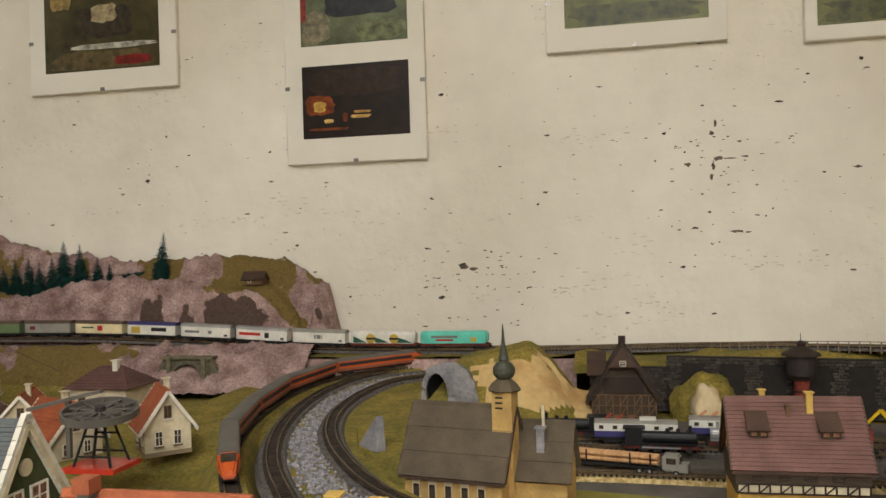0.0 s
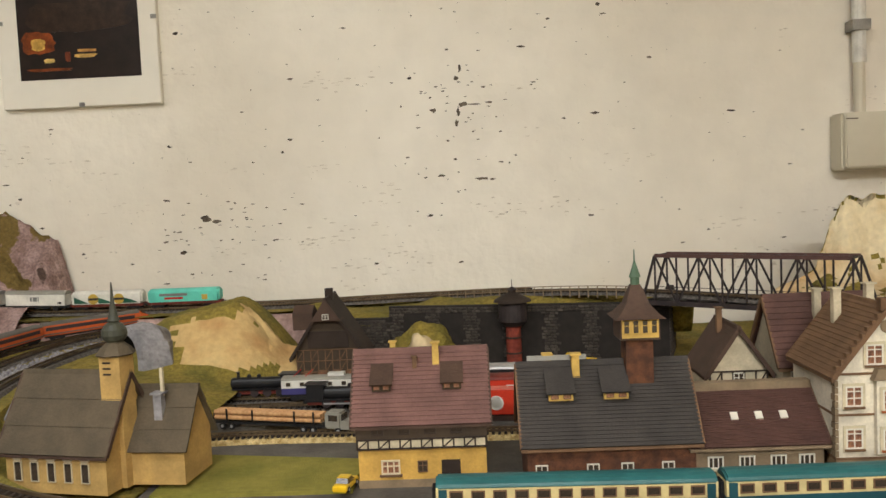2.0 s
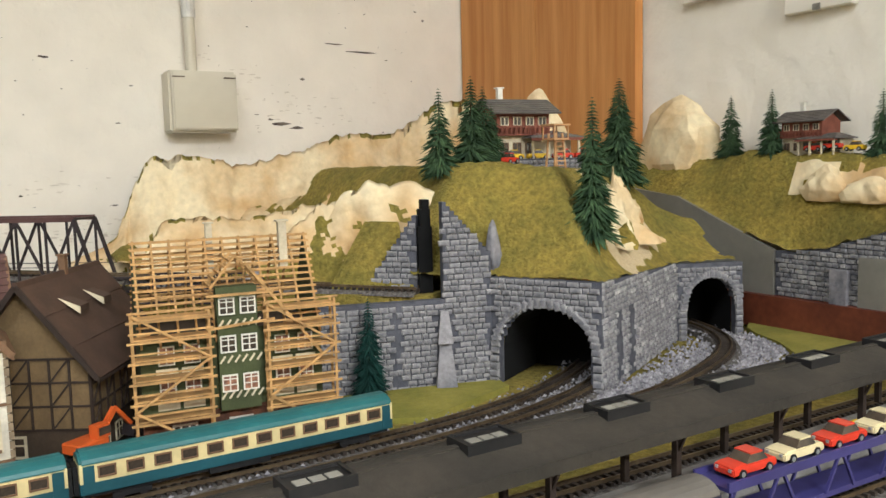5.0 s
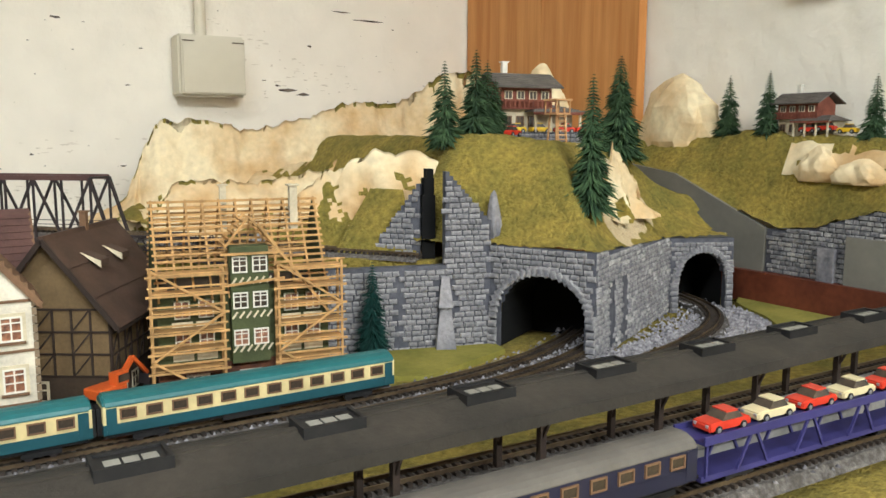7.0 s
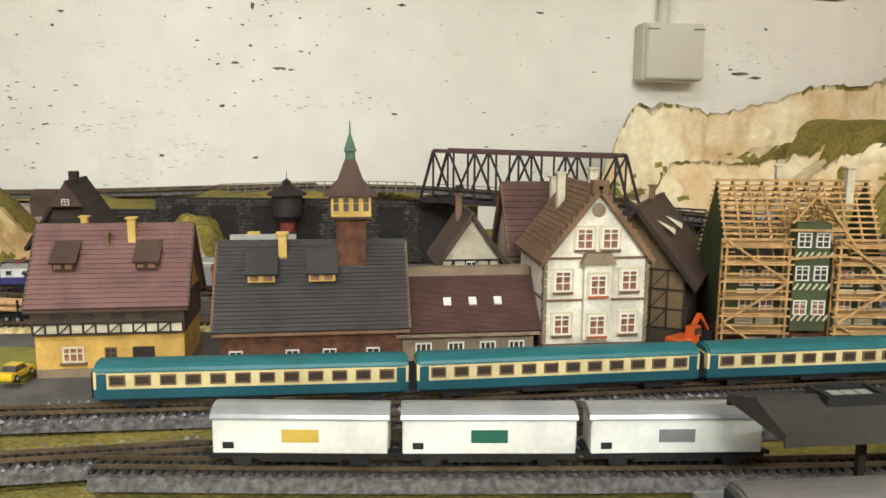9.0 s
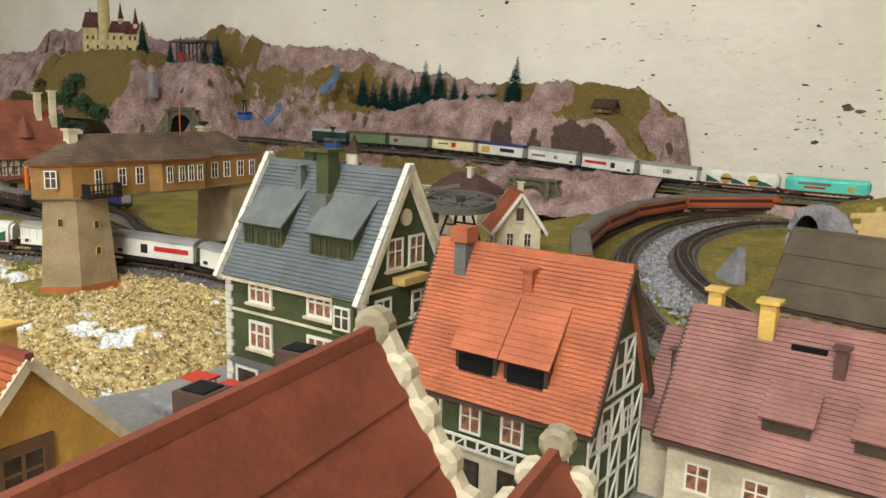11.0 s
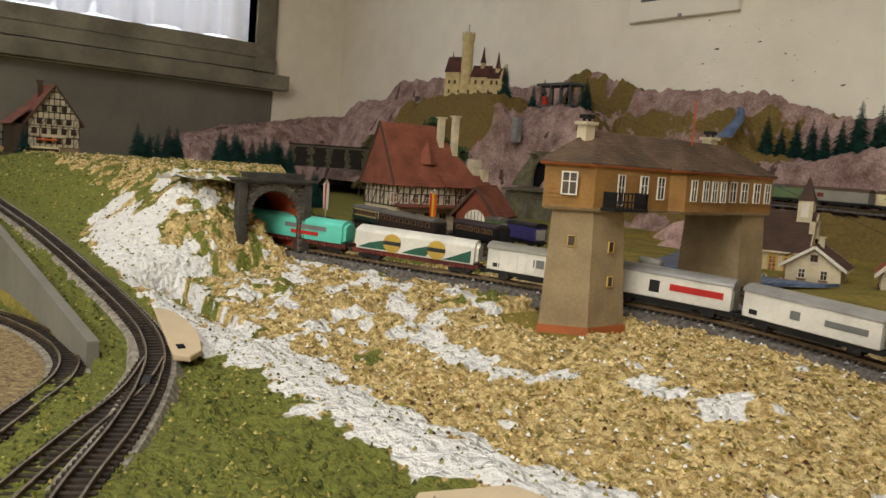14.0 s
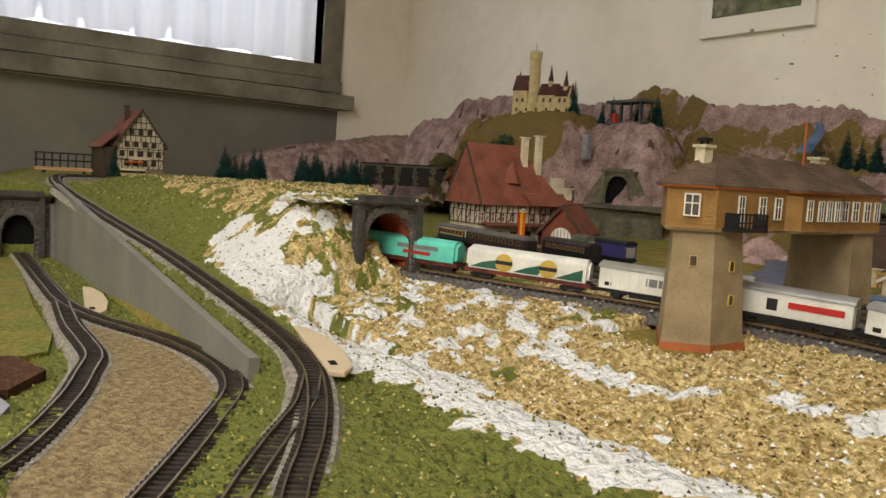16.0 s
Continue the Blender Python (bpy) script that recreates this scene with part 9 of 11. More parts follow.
# ---- signal box, portals, station, castle and the other things on the layout ----
def column(bm, outline, z0, z1, g0=0.0, g1=0.0, cap=True):
    """An upright body over an outline (anticlockwise, x y); g0 and g1 grow it outwards at foot and head."""
    cx, cy = sum(p[0] for p in outline) / len(outline), sum(p[1] for p in outline) / len(outline)

    def ring(z, g):
        r = []
        for x, y in outline:
            d = math.hypot(x - cx, y - cy)
            r.append(bm.verts.new((x + (x - cx) / d * g, y + (y - cy) / d * g, z)))
        return r

    a, b = ring(z0, g0), ring(z1, g1)
    n = len(a)
    for i in range(n):
        bm.faces.new((a[i], a[(i + 1) % n], b[(i + 1) % n], b[i]))
    if cap:
        bm.faces.new(b)
        bm.faces.new(a[::-1])
    return bm


def hip_roof(bm, outline, ridge, z0, z1, over, courses, lap=0.0007):
    """A hipped roof in lapping courses: ridge gives for each corner of the outline the end of the ridge that it rises to."""
    cx, cy = sum(p[0] for p in outline) / len(outline), sum(p[1] for p in outline) / len(outline)
    eave = []
    for x, y in outline:
        d = math.hypot(x - cx, y - cy)
        eave.append((x + (x - cx) / d * over, y + (y - cy) / d * over))
    n = len(outline)
    def ring(t, d):
        return [bm.verts.new((eave[i][0] + (ridge[i][0] - eave[i][0]) * t, eave[i][1] + (ridge[i][1] - eave[i][1]) * t, z0 + (z1 - z0) * t + d)) for i in range(n)]

    rings = [ring(0, -0.0006)]
    for c in range(courses):
        rings += [ring(c / courses, lap), ring((c + 1) / courses, 0.0)]
    for a, b in zip(rings, rings[1:]):
        for i in range(n):
            j = (i + 1) % n
            bm.faces.new((a[i], a[j], b[j], b[i]))


def facing(x, y, z, ang):
    """A place on a wall whose outward normal points along ang degrees (0 is +x)."""
    return pose(x, y, z, 0, 0, ang + 90)


M_TOWER = mat("signal_tower_stucco", rgb(158, 138, 106), rgb(138, 120, 90), scale=60, rough=0.9, bump=0.0006, bump_scale=400, grain=0.10)
M_SIGROOF = mat("weathered_brown_shingle", rgb(112, 90, 72), rgb(82, 68, 56), scale=60, rough=0.85, bump=0.001, bump_scale=350, grain=0.2)
M_STATIONROOF = mat("station_roof_tile", rgb(138, 82, 62), rgb(112, 64, 48), scale=40, rough=0.85, bump=0.0008, bump_scale=500, grain=0.12)
M_OLIVESTONE = mat("olive_grey_stone", rgb(120, 112, 88), rgb(92, 88, 72), scale=90, rough=0.95, bump=0.0015, bump_scale=300, grain=0.2, rand=0.25)
M_BUFF = mat("buff_castle_stone", rgb(206, 186, 138), rgb(180, 160, 116), scale=70, rough=0.9, bump=0.0006, bump_scale=400, grain=0.1)
M_CASTLEROOF = mat("dark_red_castle_roof", rgb(92, 54, 48), rgb(70, 44, 40), scale=60, rough=0.85, grain=0.15)
M_GREYTIMBER = mat("grey_timber", rgb(92, 92, 90), rgb(70, 70, 70), scale=80, rough=0.85, grain=0.2)
M_GONDOLA = plain("gondola_blue", 52, 86, 176, 0.45)
M_WATER = mat("blue_painted_water", rgb(96, 112, 140), rgb(62, 76, 102), scale=60, rough=0.35, bump=0.002, bump_scale=160, grain=0.2)
M_CHALETWOOD = mat("chalet_wood", rgb(132, 78, 60), rgb(104, 58, 44), scale=60, rough=0.8, grain=0.2)
M_CHALETROOF = mat("chalet_grey_roof", rgb(112, 104, 96), rgb(92, 86, 80), scale=50, rough=0.85, bump=0.0008, bump_scale=350, grain=0.15)
M_FASCIA = mat("red_brown_fascia", rgb(110, 58, 38), rgb(84, 42, 28), scale=18, rough=0.5, grain=0.2)

# signal box that bridges the main track
SB = [(-0.640, 0.376), (-0.640, 0.448), (-0.633, 0.456), (-0.633, 0.502), (-0.640, 0.510), (-0.645, 0.578), (-0.697, 0.578), (-0.697, 0.390), (-0.661, 0.353)]
sb = thing("signal_box", pose(-0.67, 0.38, 1.06), "ochre clapboard signal box on grey-beige towers bridging a track", "signal box")
inv = pose(0.67, -0.38, -1.06)


def sbpart(name, bm, material, label="", parent=None):
    bmesh.ops.transform(bm, matrix=inv, verts=bm.verts)
    bmesh.ops.recalc_face_normals(bm, faces=bm.faces)
    return part(name, bm, material, parent or sb, label)


TW = [(-0.642, 0.379), (-0.642, 0.408), (-0.692, 0.408), (-0.692, 0.394), (-0.660, 0.360)]
sbpart("tower", column(bmesh.new(), TW, 1.050, 1.134, 0.0056, -0.001), M_TOWER, "grey-beige stucco tower")
sbpart("plinth_band", column(bmesh.new(), TW, 1.0520, 1.0590, 0.0072, 0.0062), M_RUST, "rust-red plinth band")
sbpart("base_plate", column(bmesh.new(), TW, 1.0490, 1.0522, 0.013, 0.013), BEIGECARD)
LG = [(-0.646, 0.545), (-0.646, 0.575), (-0.698, 0.575), (-0.698, 0.545)]
sbpart("tower", column(bmesh.new(), LG, 1.056, 1.134, 0.003, -0.001), M_TOWER, "grey-beige stucco tower")
sbpart("plinth_band", column(bmesh.new(), LG, 1.055, 1.062, 0.005, 0.004), M_RUST, "rust-red plinth band")
for k in range(10):
    z = 1.1335 + 0.0027 * k
    sbpart("clapboard_course", column(bmesh.new(), SB, z, z + 0.0027, 0.0008, 0.0001), M_PLANKOCHRE)
sbpart("floor_beam", column(bmesh.new(), SB, 1.1315, 1.1336, -0.001, 0.0012), M_TOWER)
sbpart("eave_gutter", column(bmesh.new(), SB, 1.1592, 1.1612, 0.0045, 0.0056), M_RUST, "rust-orange gutter along the eave")
bm = bmesh.new()
R0, R1 = (-0.671, 0.402), (-0.672, 0.552)
hip_roof(bm, SB, [(-0.671, 0.41), (-0.671, 0.452), (-0.668, 0.478), (-0.668, 0.480), (-0.671, 0.506), R1, R1, R0, R0], 1.1612, 1.183, 0.0062, 13)
sbpart("roof", bm, M_SIGROOF, "weathered brown shingle roof with hipped ends")
for x, y in ((-0.667, 0.392), (-0.675, 0.536)):
    c = sbpart("chimney", boxes((x - 0.004, x + 0.004, y - 0.004, y + 0.004, 1.168, 1.186)), M_TRIM)
    sbpart("chimney_cap", boxes((x - 0.0055, x + 0.0055, y - 0.0055, y + 0.0055, 1.186, 1.188)), M_TRIM, parent=c)
    sbpart("chimney_cowl", boxes((x - 0.0035, x + 0.0035, y - 0.0035, y + 0.0035, 1.190, 1.1925), (x - 0.003, x - 0.002, y - 0.001, y + 0.001, 1.188, 1.1905), (x + 0.002, x + 0.003, y - 0.001, y + 0.001, 1.188, 1.1905)), BLACKPL, parent=c)
bm = bmesh.new()
bar(bm, (-0.664, 0.50, 1.172), (-0.664, 0.50, 1.212), 0.0008)
bar(bm, (-0.670, 0.50, 1.178), (-0.655, 0.498, 1.174), 0.0028, 0.0014)
sbpart("mast", bm, ORANGEPL, "thin orange mast")
local = lambda m: inv @ m
for y, w in ((0.398, 0.0065), (0.420, 0.0075), (0.437, 0.0075), (0.519, 0.0075), (0.535, 0.0075), (0.553, 0.0075), (0.569, 0.0065)):
    xf = -0.6388 - (0.005 * (y - 0.510) / 0.068 if y > 0.51 else 0)
    dz = 1.136 if y == 0.398 else 1.1405
    window(sb, local(facing(xf, y, dz, 0 if y < 0.51 else -4)), w, 1.1555 - dz, M_GLASS, M_WIN, 2, 2)
for y in (0.463, 0.476, 0.486, 0.496):
    window(sb, local(facing(-0.6318, y, 1.1405, 0)), 0.0062, 0.0145, M_GLASS, M_WIN, 2, 2)
window(sb, local(facing(-0.6490, 0.3625, 1.141, -49)), 0.010, 0.0145, M_GLASS, M_WIN, 2, 2)
for z, a in ((1.106, 0), (1.084, 0)):
    window(sb, local(facing(-0.6405 + (0.0022 if z < 1.09 else 0.0008), 0.3945, z, a)), 0.005, 0.007, M_GLASS, M_CHIM, 1, 1)
window(sb, local(facing(-0.6498, 0.3692, 1.109, -49)), 0.005, 0.007, M_GLASS, M_CHIM, 1, 1)
bm = bmesh.new()
for a, b in (((-0.6385, 0.383), (-0.6285, 0.383)), ((-0.6285, 0.383), (-0.6285, 0.412)), ((-0.6285, 0.412), (-0.6385, 0.412))):
    for z in (1.1385, 1.144):
        bar(bm, (*a, z), (*b, z), 0.0009)
    for k in range(9):
        t = k / 8
        p = (a[0] + (b[0] - a[0]) * t, a[1] + (b[1] - a[1]) * t)
        bar(bm, (*p, 1.1345), (*p, 1.144), 0.0007)
box(bm, -0.640, -0.628, 0.382, 0.413, 1.1325, 1.1345)
sbpart("balcony", bm, BLACKPL, "black balcony with a barred railing")

# dark portal with a red-lined bore at the end of the snow bank
def portal_house(name, m, w, h, face_w, face_h, material, back_mat, label, bore, depth=0.055, cap=240, cornice=True, sw=0.0052, sh=0.0030):
    """A portal of laid stones in local x z, seen from local -y, with a cornice of steps and a bore that ends in a black
    sheet for the dark.
    """
    c0 = pose(face_w / 2, 0, 0)
    ob = thing(name, m @ pose(-face_w / 2, 0, 0), label, "tunnel", "tunnel portals")
    stone_wall("portal_stones", (-face_w / 2, 0), (face_w / 2, 0), 0, face_h, "", material, back_mat, sw, sh, arch=(face_w / 2, w / 2, h * 0.5, h), bore=False, cap=cap, coping=False, parent=ob, thick=0.006)
    for k, (e, z, t) in enumerate(((0.0015, face_h, 0.002), (0.004, face_h + 0.002, 0.0018), (-0.008, face_h + 0.0038, 0.003), (-0.006, face_h + 0.0068, 0.0016)) if cornice else ((0.002, face_h, 0.003),)):
        part("cornice_step", boxes((-face_w / 2 - e, face_w / 2 + e, -0.004 - max(0, e) * 0.6, 0.014, z, z + t)), back_mat, ob, m=c0)
    for s in (-1, 1):
        part("pier", boxes((s * (w / 2 + 0.006) - 0.003, s * (w / 2 + 0.006) + 0.003, -0.0046, 0.002, 0, face_h)), back_mat, ob, m=c0)
    n = 20
    arc = [(-math.cos(math.pi * k / n) * w / 2, h * 0.5 + math.sin(math.pi * k / n) * h * 0.5) for k in range(n + 1)]
    sec = [(-w / 2, 0)] + arc + [(w / 2, 0)]
    bm = bmesh.new()
    va, vb = [bm.verts.new((x, -0.002, z)) for x, z in sec], [bm.verts.new((x, depth, z)) for x, z in sec]
    for i in range(len(sec) - 1):
        bm.faces.new((va[i], va[i + 1], vb[i + 1], vb[i]))
    part("lining", bm, bore, ob, m=c0)
    # black sheet in place of the unlit tunnel beyond the lining
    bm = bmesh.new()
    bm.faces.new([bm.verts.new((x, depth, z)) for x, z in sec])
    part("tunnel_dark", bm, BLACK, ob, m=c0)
    return ob


portal_house("red_lined_portal", pose(-0.884, 0.277, 1.076, 0, 0, 88), 0.042, 0.049, 0.060, 0.054, PORTALSTONE, PORTALBACK, "dark stone tunnel portal with a red-lined arch in snow", REDINSIDE)
portal_house("stone_portal", pose(-1.35, 0.054, 1.032, 0, 0, 90), 0.036, 0.053, 0.064, 0.072, PORTALSTONE, PORTALBACK, "grey-green stone tunnel portal beside a ramp wall", BLACK, depth=0.008)
part_ob = part("portal_side_wall", boxes((-1.46, -1.352, 0.086, 0.092, 1.02, 1.098)), PANELGREY)
tagged(part_ob, "plain grey side wall behind a stone portal", "wall", kind="structure")
portal_house("hill_portal", pose(-0.607, 1.088, 1.040, 0, 0, 0), 0.044, 0.047, 0.080, 0.055, M_OLIVESTONE, M_OLIVESTONE, "olive-grey stone tunnel portal at the foot of a hill", BLACK, depth=0.008, cornice=False)
for s in (-1, 1):
    bm = bmesh.new()
    prism(bm, [(0, 0), (s * 0.024, 0), (s * 0.014, 0.025), (0, 0.052)], 0, 0.008)
    bmesh.ops.recalc_face_normals(bm, faces=bm.faces)
    tagged(part("portal_wing_wall", bm, M_OLIVESTONE, m=pose(-0.607 + s * 0.040, 1.088, 1.040)), "sloping olive-grey wing wall of a portal", "wall", kind="structure")
mp = portal_house("mountain_portal", pose(-1.400, 1.062, 1.122, 0, 0, 32), 0.042, 0.052, 0.062, 0.058, M_OLIVESTONE, M_OLIVESTONE, "olive-grey stone portal high on a pink mountain", BLACK, depth=0.010, cornice=True)
for s in (-1, 1):
    bm = bmesh.new()
    prism(bm, [(0, 0), (s * 0.034, 0), (s * 0.022, 0.022), (0, 0.056)], -0.002, 0.008)
    bmesh.ops.recalc_face_normals(bm, faces=bm.faces)
    part("wing_wall", bm, M_OLIVESTONE, mp, m=pose(0.031 + s * 0.030, 0, 0))

# arched viaduct below the mountain portal
vi = stone_wall("viaduct", (-1.47, 1.03), (-1.27, 1.04), 1.055, 1.112, "olive-brown stone viaduct with round arches", M_OLIVESTONE, M_OLIVESTONE, 0.007, 0.004, niches=[(0.012 + 0.062 * k, 0.056 + 0.062 * k, 1.100) for k in range(3)], cap=220)
tagged(part("viaduct_deck", boxes((-1.48, -1.22, 1.026, 1.075, 1.112, 1.117)), M_OLIVESTONE), "olive stone deck of a viaduct", "ledge", kind="structure")
stone_wall("far_arcade", (-2.06, 0.86), (-1.92, 1.04), 1.125, 1.178, "dark olive stone arcade wall at the edge of a mountain", M_OLIVESTONE, DARKBACK, 0.008, 0.0045, niches=[(0.012 + 0.043 * k, 0.042 + 0.043 * k, 1.168) for k in range(5)], cap=200)

# station with a steep red-brown roof and two tall chimneys
L, D, WL, RD = 0.118, 0.088, 0.074, 0.144
st = thing("station_building", pose(-1.165, 0.615, 1.058, 0, 0, 85), "half-timbered station building with steep red-brown roof and tall chimneys", "house", "railway buildings")
part("wall_block", boxes((-L / 2, L / 2, -D / 2, D / 2, 0.012, WL)), M_TRIM, st)
part("plinth", boxes((-L / 2 - 0.0004, L / 2 + 0.0004, -D / 2 - 0.0004, D / 2 + 0.0004, 0, 0.012)), M_TAUPE, st)
bm = bmesh.new()
prism_x(bm, [(-D / 2, WL), (D / 2, WL), (0, RD - 0.002)], -L / 2, -L / 2 + 0.006)
part("gable_wall", bm, M_TRIM, st)
bm = bmesh.new()
hip_roof(bm, [(-L / 2, -D / 2), (L / 2, -D / 2), (L / 2, D / 2), (-L / 2, D / 2)], [(-L / 2 - 0.006, 0), (L / 2 - 0.045, 0), (L / 2 - 0.045, 0), (-L / 2 - 0.006, 0)], WL - 0.008, RD, 0.009, 24)
part("roof", bm, M_STATIONROOF, st)
for s_ in (1, -1):
    bm = bmesh.new()
    bar(bm, (-L / 2 - 0.007, s_ * (D / 2 + 0.004), WL - 0.008), (-L / 2 - 0.007, 0, RD), 0.0016, 0.003)
    part("barge_board", bm, M_BROWNDK, st)
timber(st, pose(0, -D / 2 - 0.0006, 0.040), L, 0.032, 14, 2)
timber(st, pose(-L / 2 - 0.0006, 0, 0.040, 0, 0, -90), D, 0.034, 8, 2)
bm = bmesh.new()
for k in range(-4, 5):
    y = k * 0.0098
    bar(bm, (-L / 2 - 0.001, y, WL), (-L / 2 - 0.001, y, WL + (RD - WL) * (1 - abs(y) / (D / 2)) - 0.002), 0.0012, 0.001)
for k in range(1, 6):
    hw = D / 2 * (1 - k / 6)
    bar(bm, (-L / 2 - 0.001, -hw, WL + (RD - WL) * k / 6), (-L / 2 - 0.001, hw, WL + (RD - WL) * k / 6), 0.001, 0.0012)
part("gable_timber", bm, M_TIMBER, st)
for k in range(9):
    window(st, front(-0.064 + 0.0155 * k, 0.044, D), 0.0095, 0.013, M_CURTAIN, M_WIN, 2, 2)
for k in range(6):
    window(st, front(-0.058 + 0.022 * k, 0.016, D), 0.010, 0.017, M_GLASS, M_BROWNTRIM, 2, 2)
for k in range(3):
    window(st, side(-0.024 + 0.024 * k, 0.044, L), 0.009, 0.013, M_CURTAIN, M_WIN, 2, 2)
bm = bmesh.new()
tiled_slope(bm, -L / 2 - 0.004, L / 2 + 0.004, -D / 2 - 0.016, 0.040, -D / 2 + 0.001, 0.0425, 2, 0.0012)
tiled_slope(bm, 0.0, L / 2 + 0.012, -D / 2 - 0.020, 0.066, -D / 2 + 0.004, 0.082, 5, 0.0012)
part("porch_roof", bm, M_STATIONROOF, st)
bm = bmesh.new()
lathe(bm, -0.010, -0.026, [(0.013, 0.094), (0.009, 0.105), (0.003, 0.118), (0.0005, 0.122)], 8)
part("roof_turret", bm, M_STATIONROOF, st)
for x, y, z0, z1 in ((0.016, -0.014, 0.112, 0.154), (0.034, -0.020, 0.100, 0.157), (0.066, -0.048, 0.05, 0.090)):
    chimney(st, x, y, z0, z1, 0.0075, M_TRIM, label="tall cream chimney")
part("white_dormer", boxes((0.056, 0.068, -0.036, -0.020, 0.078, 0.104)), M_WHITE, st)
# round-gabled wing
L2, D2 = 0.072, 0.050
wg = gabled("station_wing", pose(-1.080, 0.655, 1.058, 0, 0, -58), L2, D2, 0.040, 0.070, M_REDBROWN, M_STATIONROOF, "low red-roofed station wing with a round gable window", 12, over=0.005, trim=M_BROWNDK, group="railway buildings")
bm = bmesh.new()
disc(bm, 0, 0, 0, 0.001, 0.013, 0.013, 20)
part("round_window", bm, M_WIN, wg, "white round-headed window", m=pose(L2 / 2 + 0.0004, 0, 0.030, 0, 90))
for k in range(-2, 3):
    part("glazing_bar", boxes((L2 / 2 + 0.0012, L2 / 2 + 0.0018, k * 0.0045 - 0.0004, k * 0.0045 + 0.0004, 0.020, 0.041)), M_BROWNTRIM, wg)


def flag(x, y, z, h, bands, label):
    ob = thing("flag", pose(x, y, z), label, "flag", "station flags")
    bm = bmesh.new()
    bar(bm, (0, 0, 0), (0, 0, h), 0.0009)
    bar(bm, (-0.009, 0.002, h * 0.93), (0.009, -0.002, h * 0.93), 0.0009)
    bar(bm, (-0.009, 0.002, h * 0.93), (0, 0, h), 0.0007), bar(bm, (0.009, -0.002, h * 0.93), (0, 0, h), 0.0007)
    part("flagpole", bm, M_TRIM, ob)
    for k, mt in enumerate(bands):
        x0 = -0.007 + 0.014 * k / len(bands)
        bm = bmesh.new()
        hexa(bm, [(x0, -0.001 - x0 * 0.2, h * 0.42), (x0 + 0.014 / len(bands), -0.001 - x0 * 0.2, h * 0.40), (x0 + 0.014 / len(bands), -0.0002 - x0 * 0.2, h * 0.40), (x0, -0.0002 - x0 * 0.2, h * 0.42), (x0, -0.001, h * 0.92), (x0 + 0.014 / len(bands), -0.001, h * 0.92), (x0 + 0.014 / len(bands), -0.0002, h * 0.92), (x0, -0.0002, h * 0.92)])
        part("cloth_band", bm, mt, ob)
    return ob


flag(-1.060, 0.560, 1.058, 0.066, (EM_RED, CARYELLOW, ORANGEPL), "red and gold striped banner on a white pole")
flag(-1.155, 0.470, 1.066, 0.060, (WHITEP, CARRED, WHITEP), "red and white banner on a white pole")

# chapel and the small house beside it
L, D, WL, RD = 0.094, 0.050, 0.040, 0.078
ch = gabled("chapel", pose(-0.825, 0.880, 1.047, 0, 0, 18), L, D, WL, RD, M_TRIM, M_BROWNDK, "cream chapel with brown roof and a small bell tower", 14, over=0.004, trim=M_TRIM, group="village houses")
for k in range(5):
    wn = window(ch, front(-0.037 + 0.0165 * k, 0.008, D), 0.009, 0.024, M_CURTAIN, M_CHIM, 2, 5, None, M_CHIM)
    bm = bmesh.new()
    disc(bm, 0, 0, 0, 0.0011, 0.0058, 0.0058, 16)
    part("arch_head", bm, M_CHIM, ch, m=front(-0.037 + 0.0165 * k, 0.032, D) @ pose(0, 0, 0, 90))
tb = part("bell_tower", boxes((0.030, 0.046, -0.008, 0.008, 0.04, 0.094)), M_TRIM, ch)
bm = bmesh.new()
lathe(bm, 0.038, 0, [(0.0135, 0.093), (0.010, 0.099), (0.004, 0.112), (0.0005, 0.120)], 4)
bmesh.ops.rotate(bm, verts=bm.verts, cent=(0.038, 0, 0), matrix=Matrix.Rotation(math.pi / 4, 3, "Z"))
part("tower_roof", bm, M_BROWNDK, tb)
part("louvre", boxes((0.034, 0.042, -0.0086, -0.008, 0.074, 0.090)), M_WIN, tb)
for s in (-1, 1):
    part("gable_step", boxes((L / 2 - 0.001, L / 2 + 0.005, s * 0.012 - 0.004, s * 0.012 + 0.004, 0.05, 0.070)), M_TRIM, ch)
window(ch, side(0, 0.012, L, 1), 0.010, 0.020, M_GLASS, M_BROWNTRIM, 2, 2)


def village_house(x, y, z, rz, L, D, WL, RD, wall, roof, label, porch=True):
    h = gabled("village_house", pose(x, y, z, 0, 0, rz), L, D, WL, RD, wall, roof, label, 10, over=0.005, trim=M_WIN, base_mat=M_TAUPE, base_h=0.004, group="village houses")
    chimney(h, 0.006, 0.003, RD - 0.014, RD + 0.009, 0.005, M_TRIM)
    for k in (-1, 1):
        window(h, front(k * L * 0.25, WL * 0.32, D), 0.008, WL * 0.45, M_GLASS, M_WIN, 2, 2, M_BROWNTRIM)
    for sx in (-1, 1):
        for k in (-1, 1):
            window(h, side(k * D * 0.2, WL * 0.32, L, sx), 0.007, WL * 0.45, M_GLASS, M_WIN, 2, 2, M_BROWNTRIM)
        window(h, side(0, WL + (RD - WL) * 0.15, L, sx), 0.007, (RD - WL) * 0.4, M_GLASS, M_BROWNTRIM, 2, 1, M_WIN)
    part("door", boxes((-0.004, 0.004, -D / 2 - 0.0008, -D / 2, 0.003, WL * 0.8)), M_BROWNTRIM, h)
    if porch:
        part("balcony", boxes((-L * 0.5 - 0.008, -L * 0.5, -D * 0.4, D * 0.4, WL * 0.05, WL * 0.30)), M_BROWNTRIM, h)
    return h


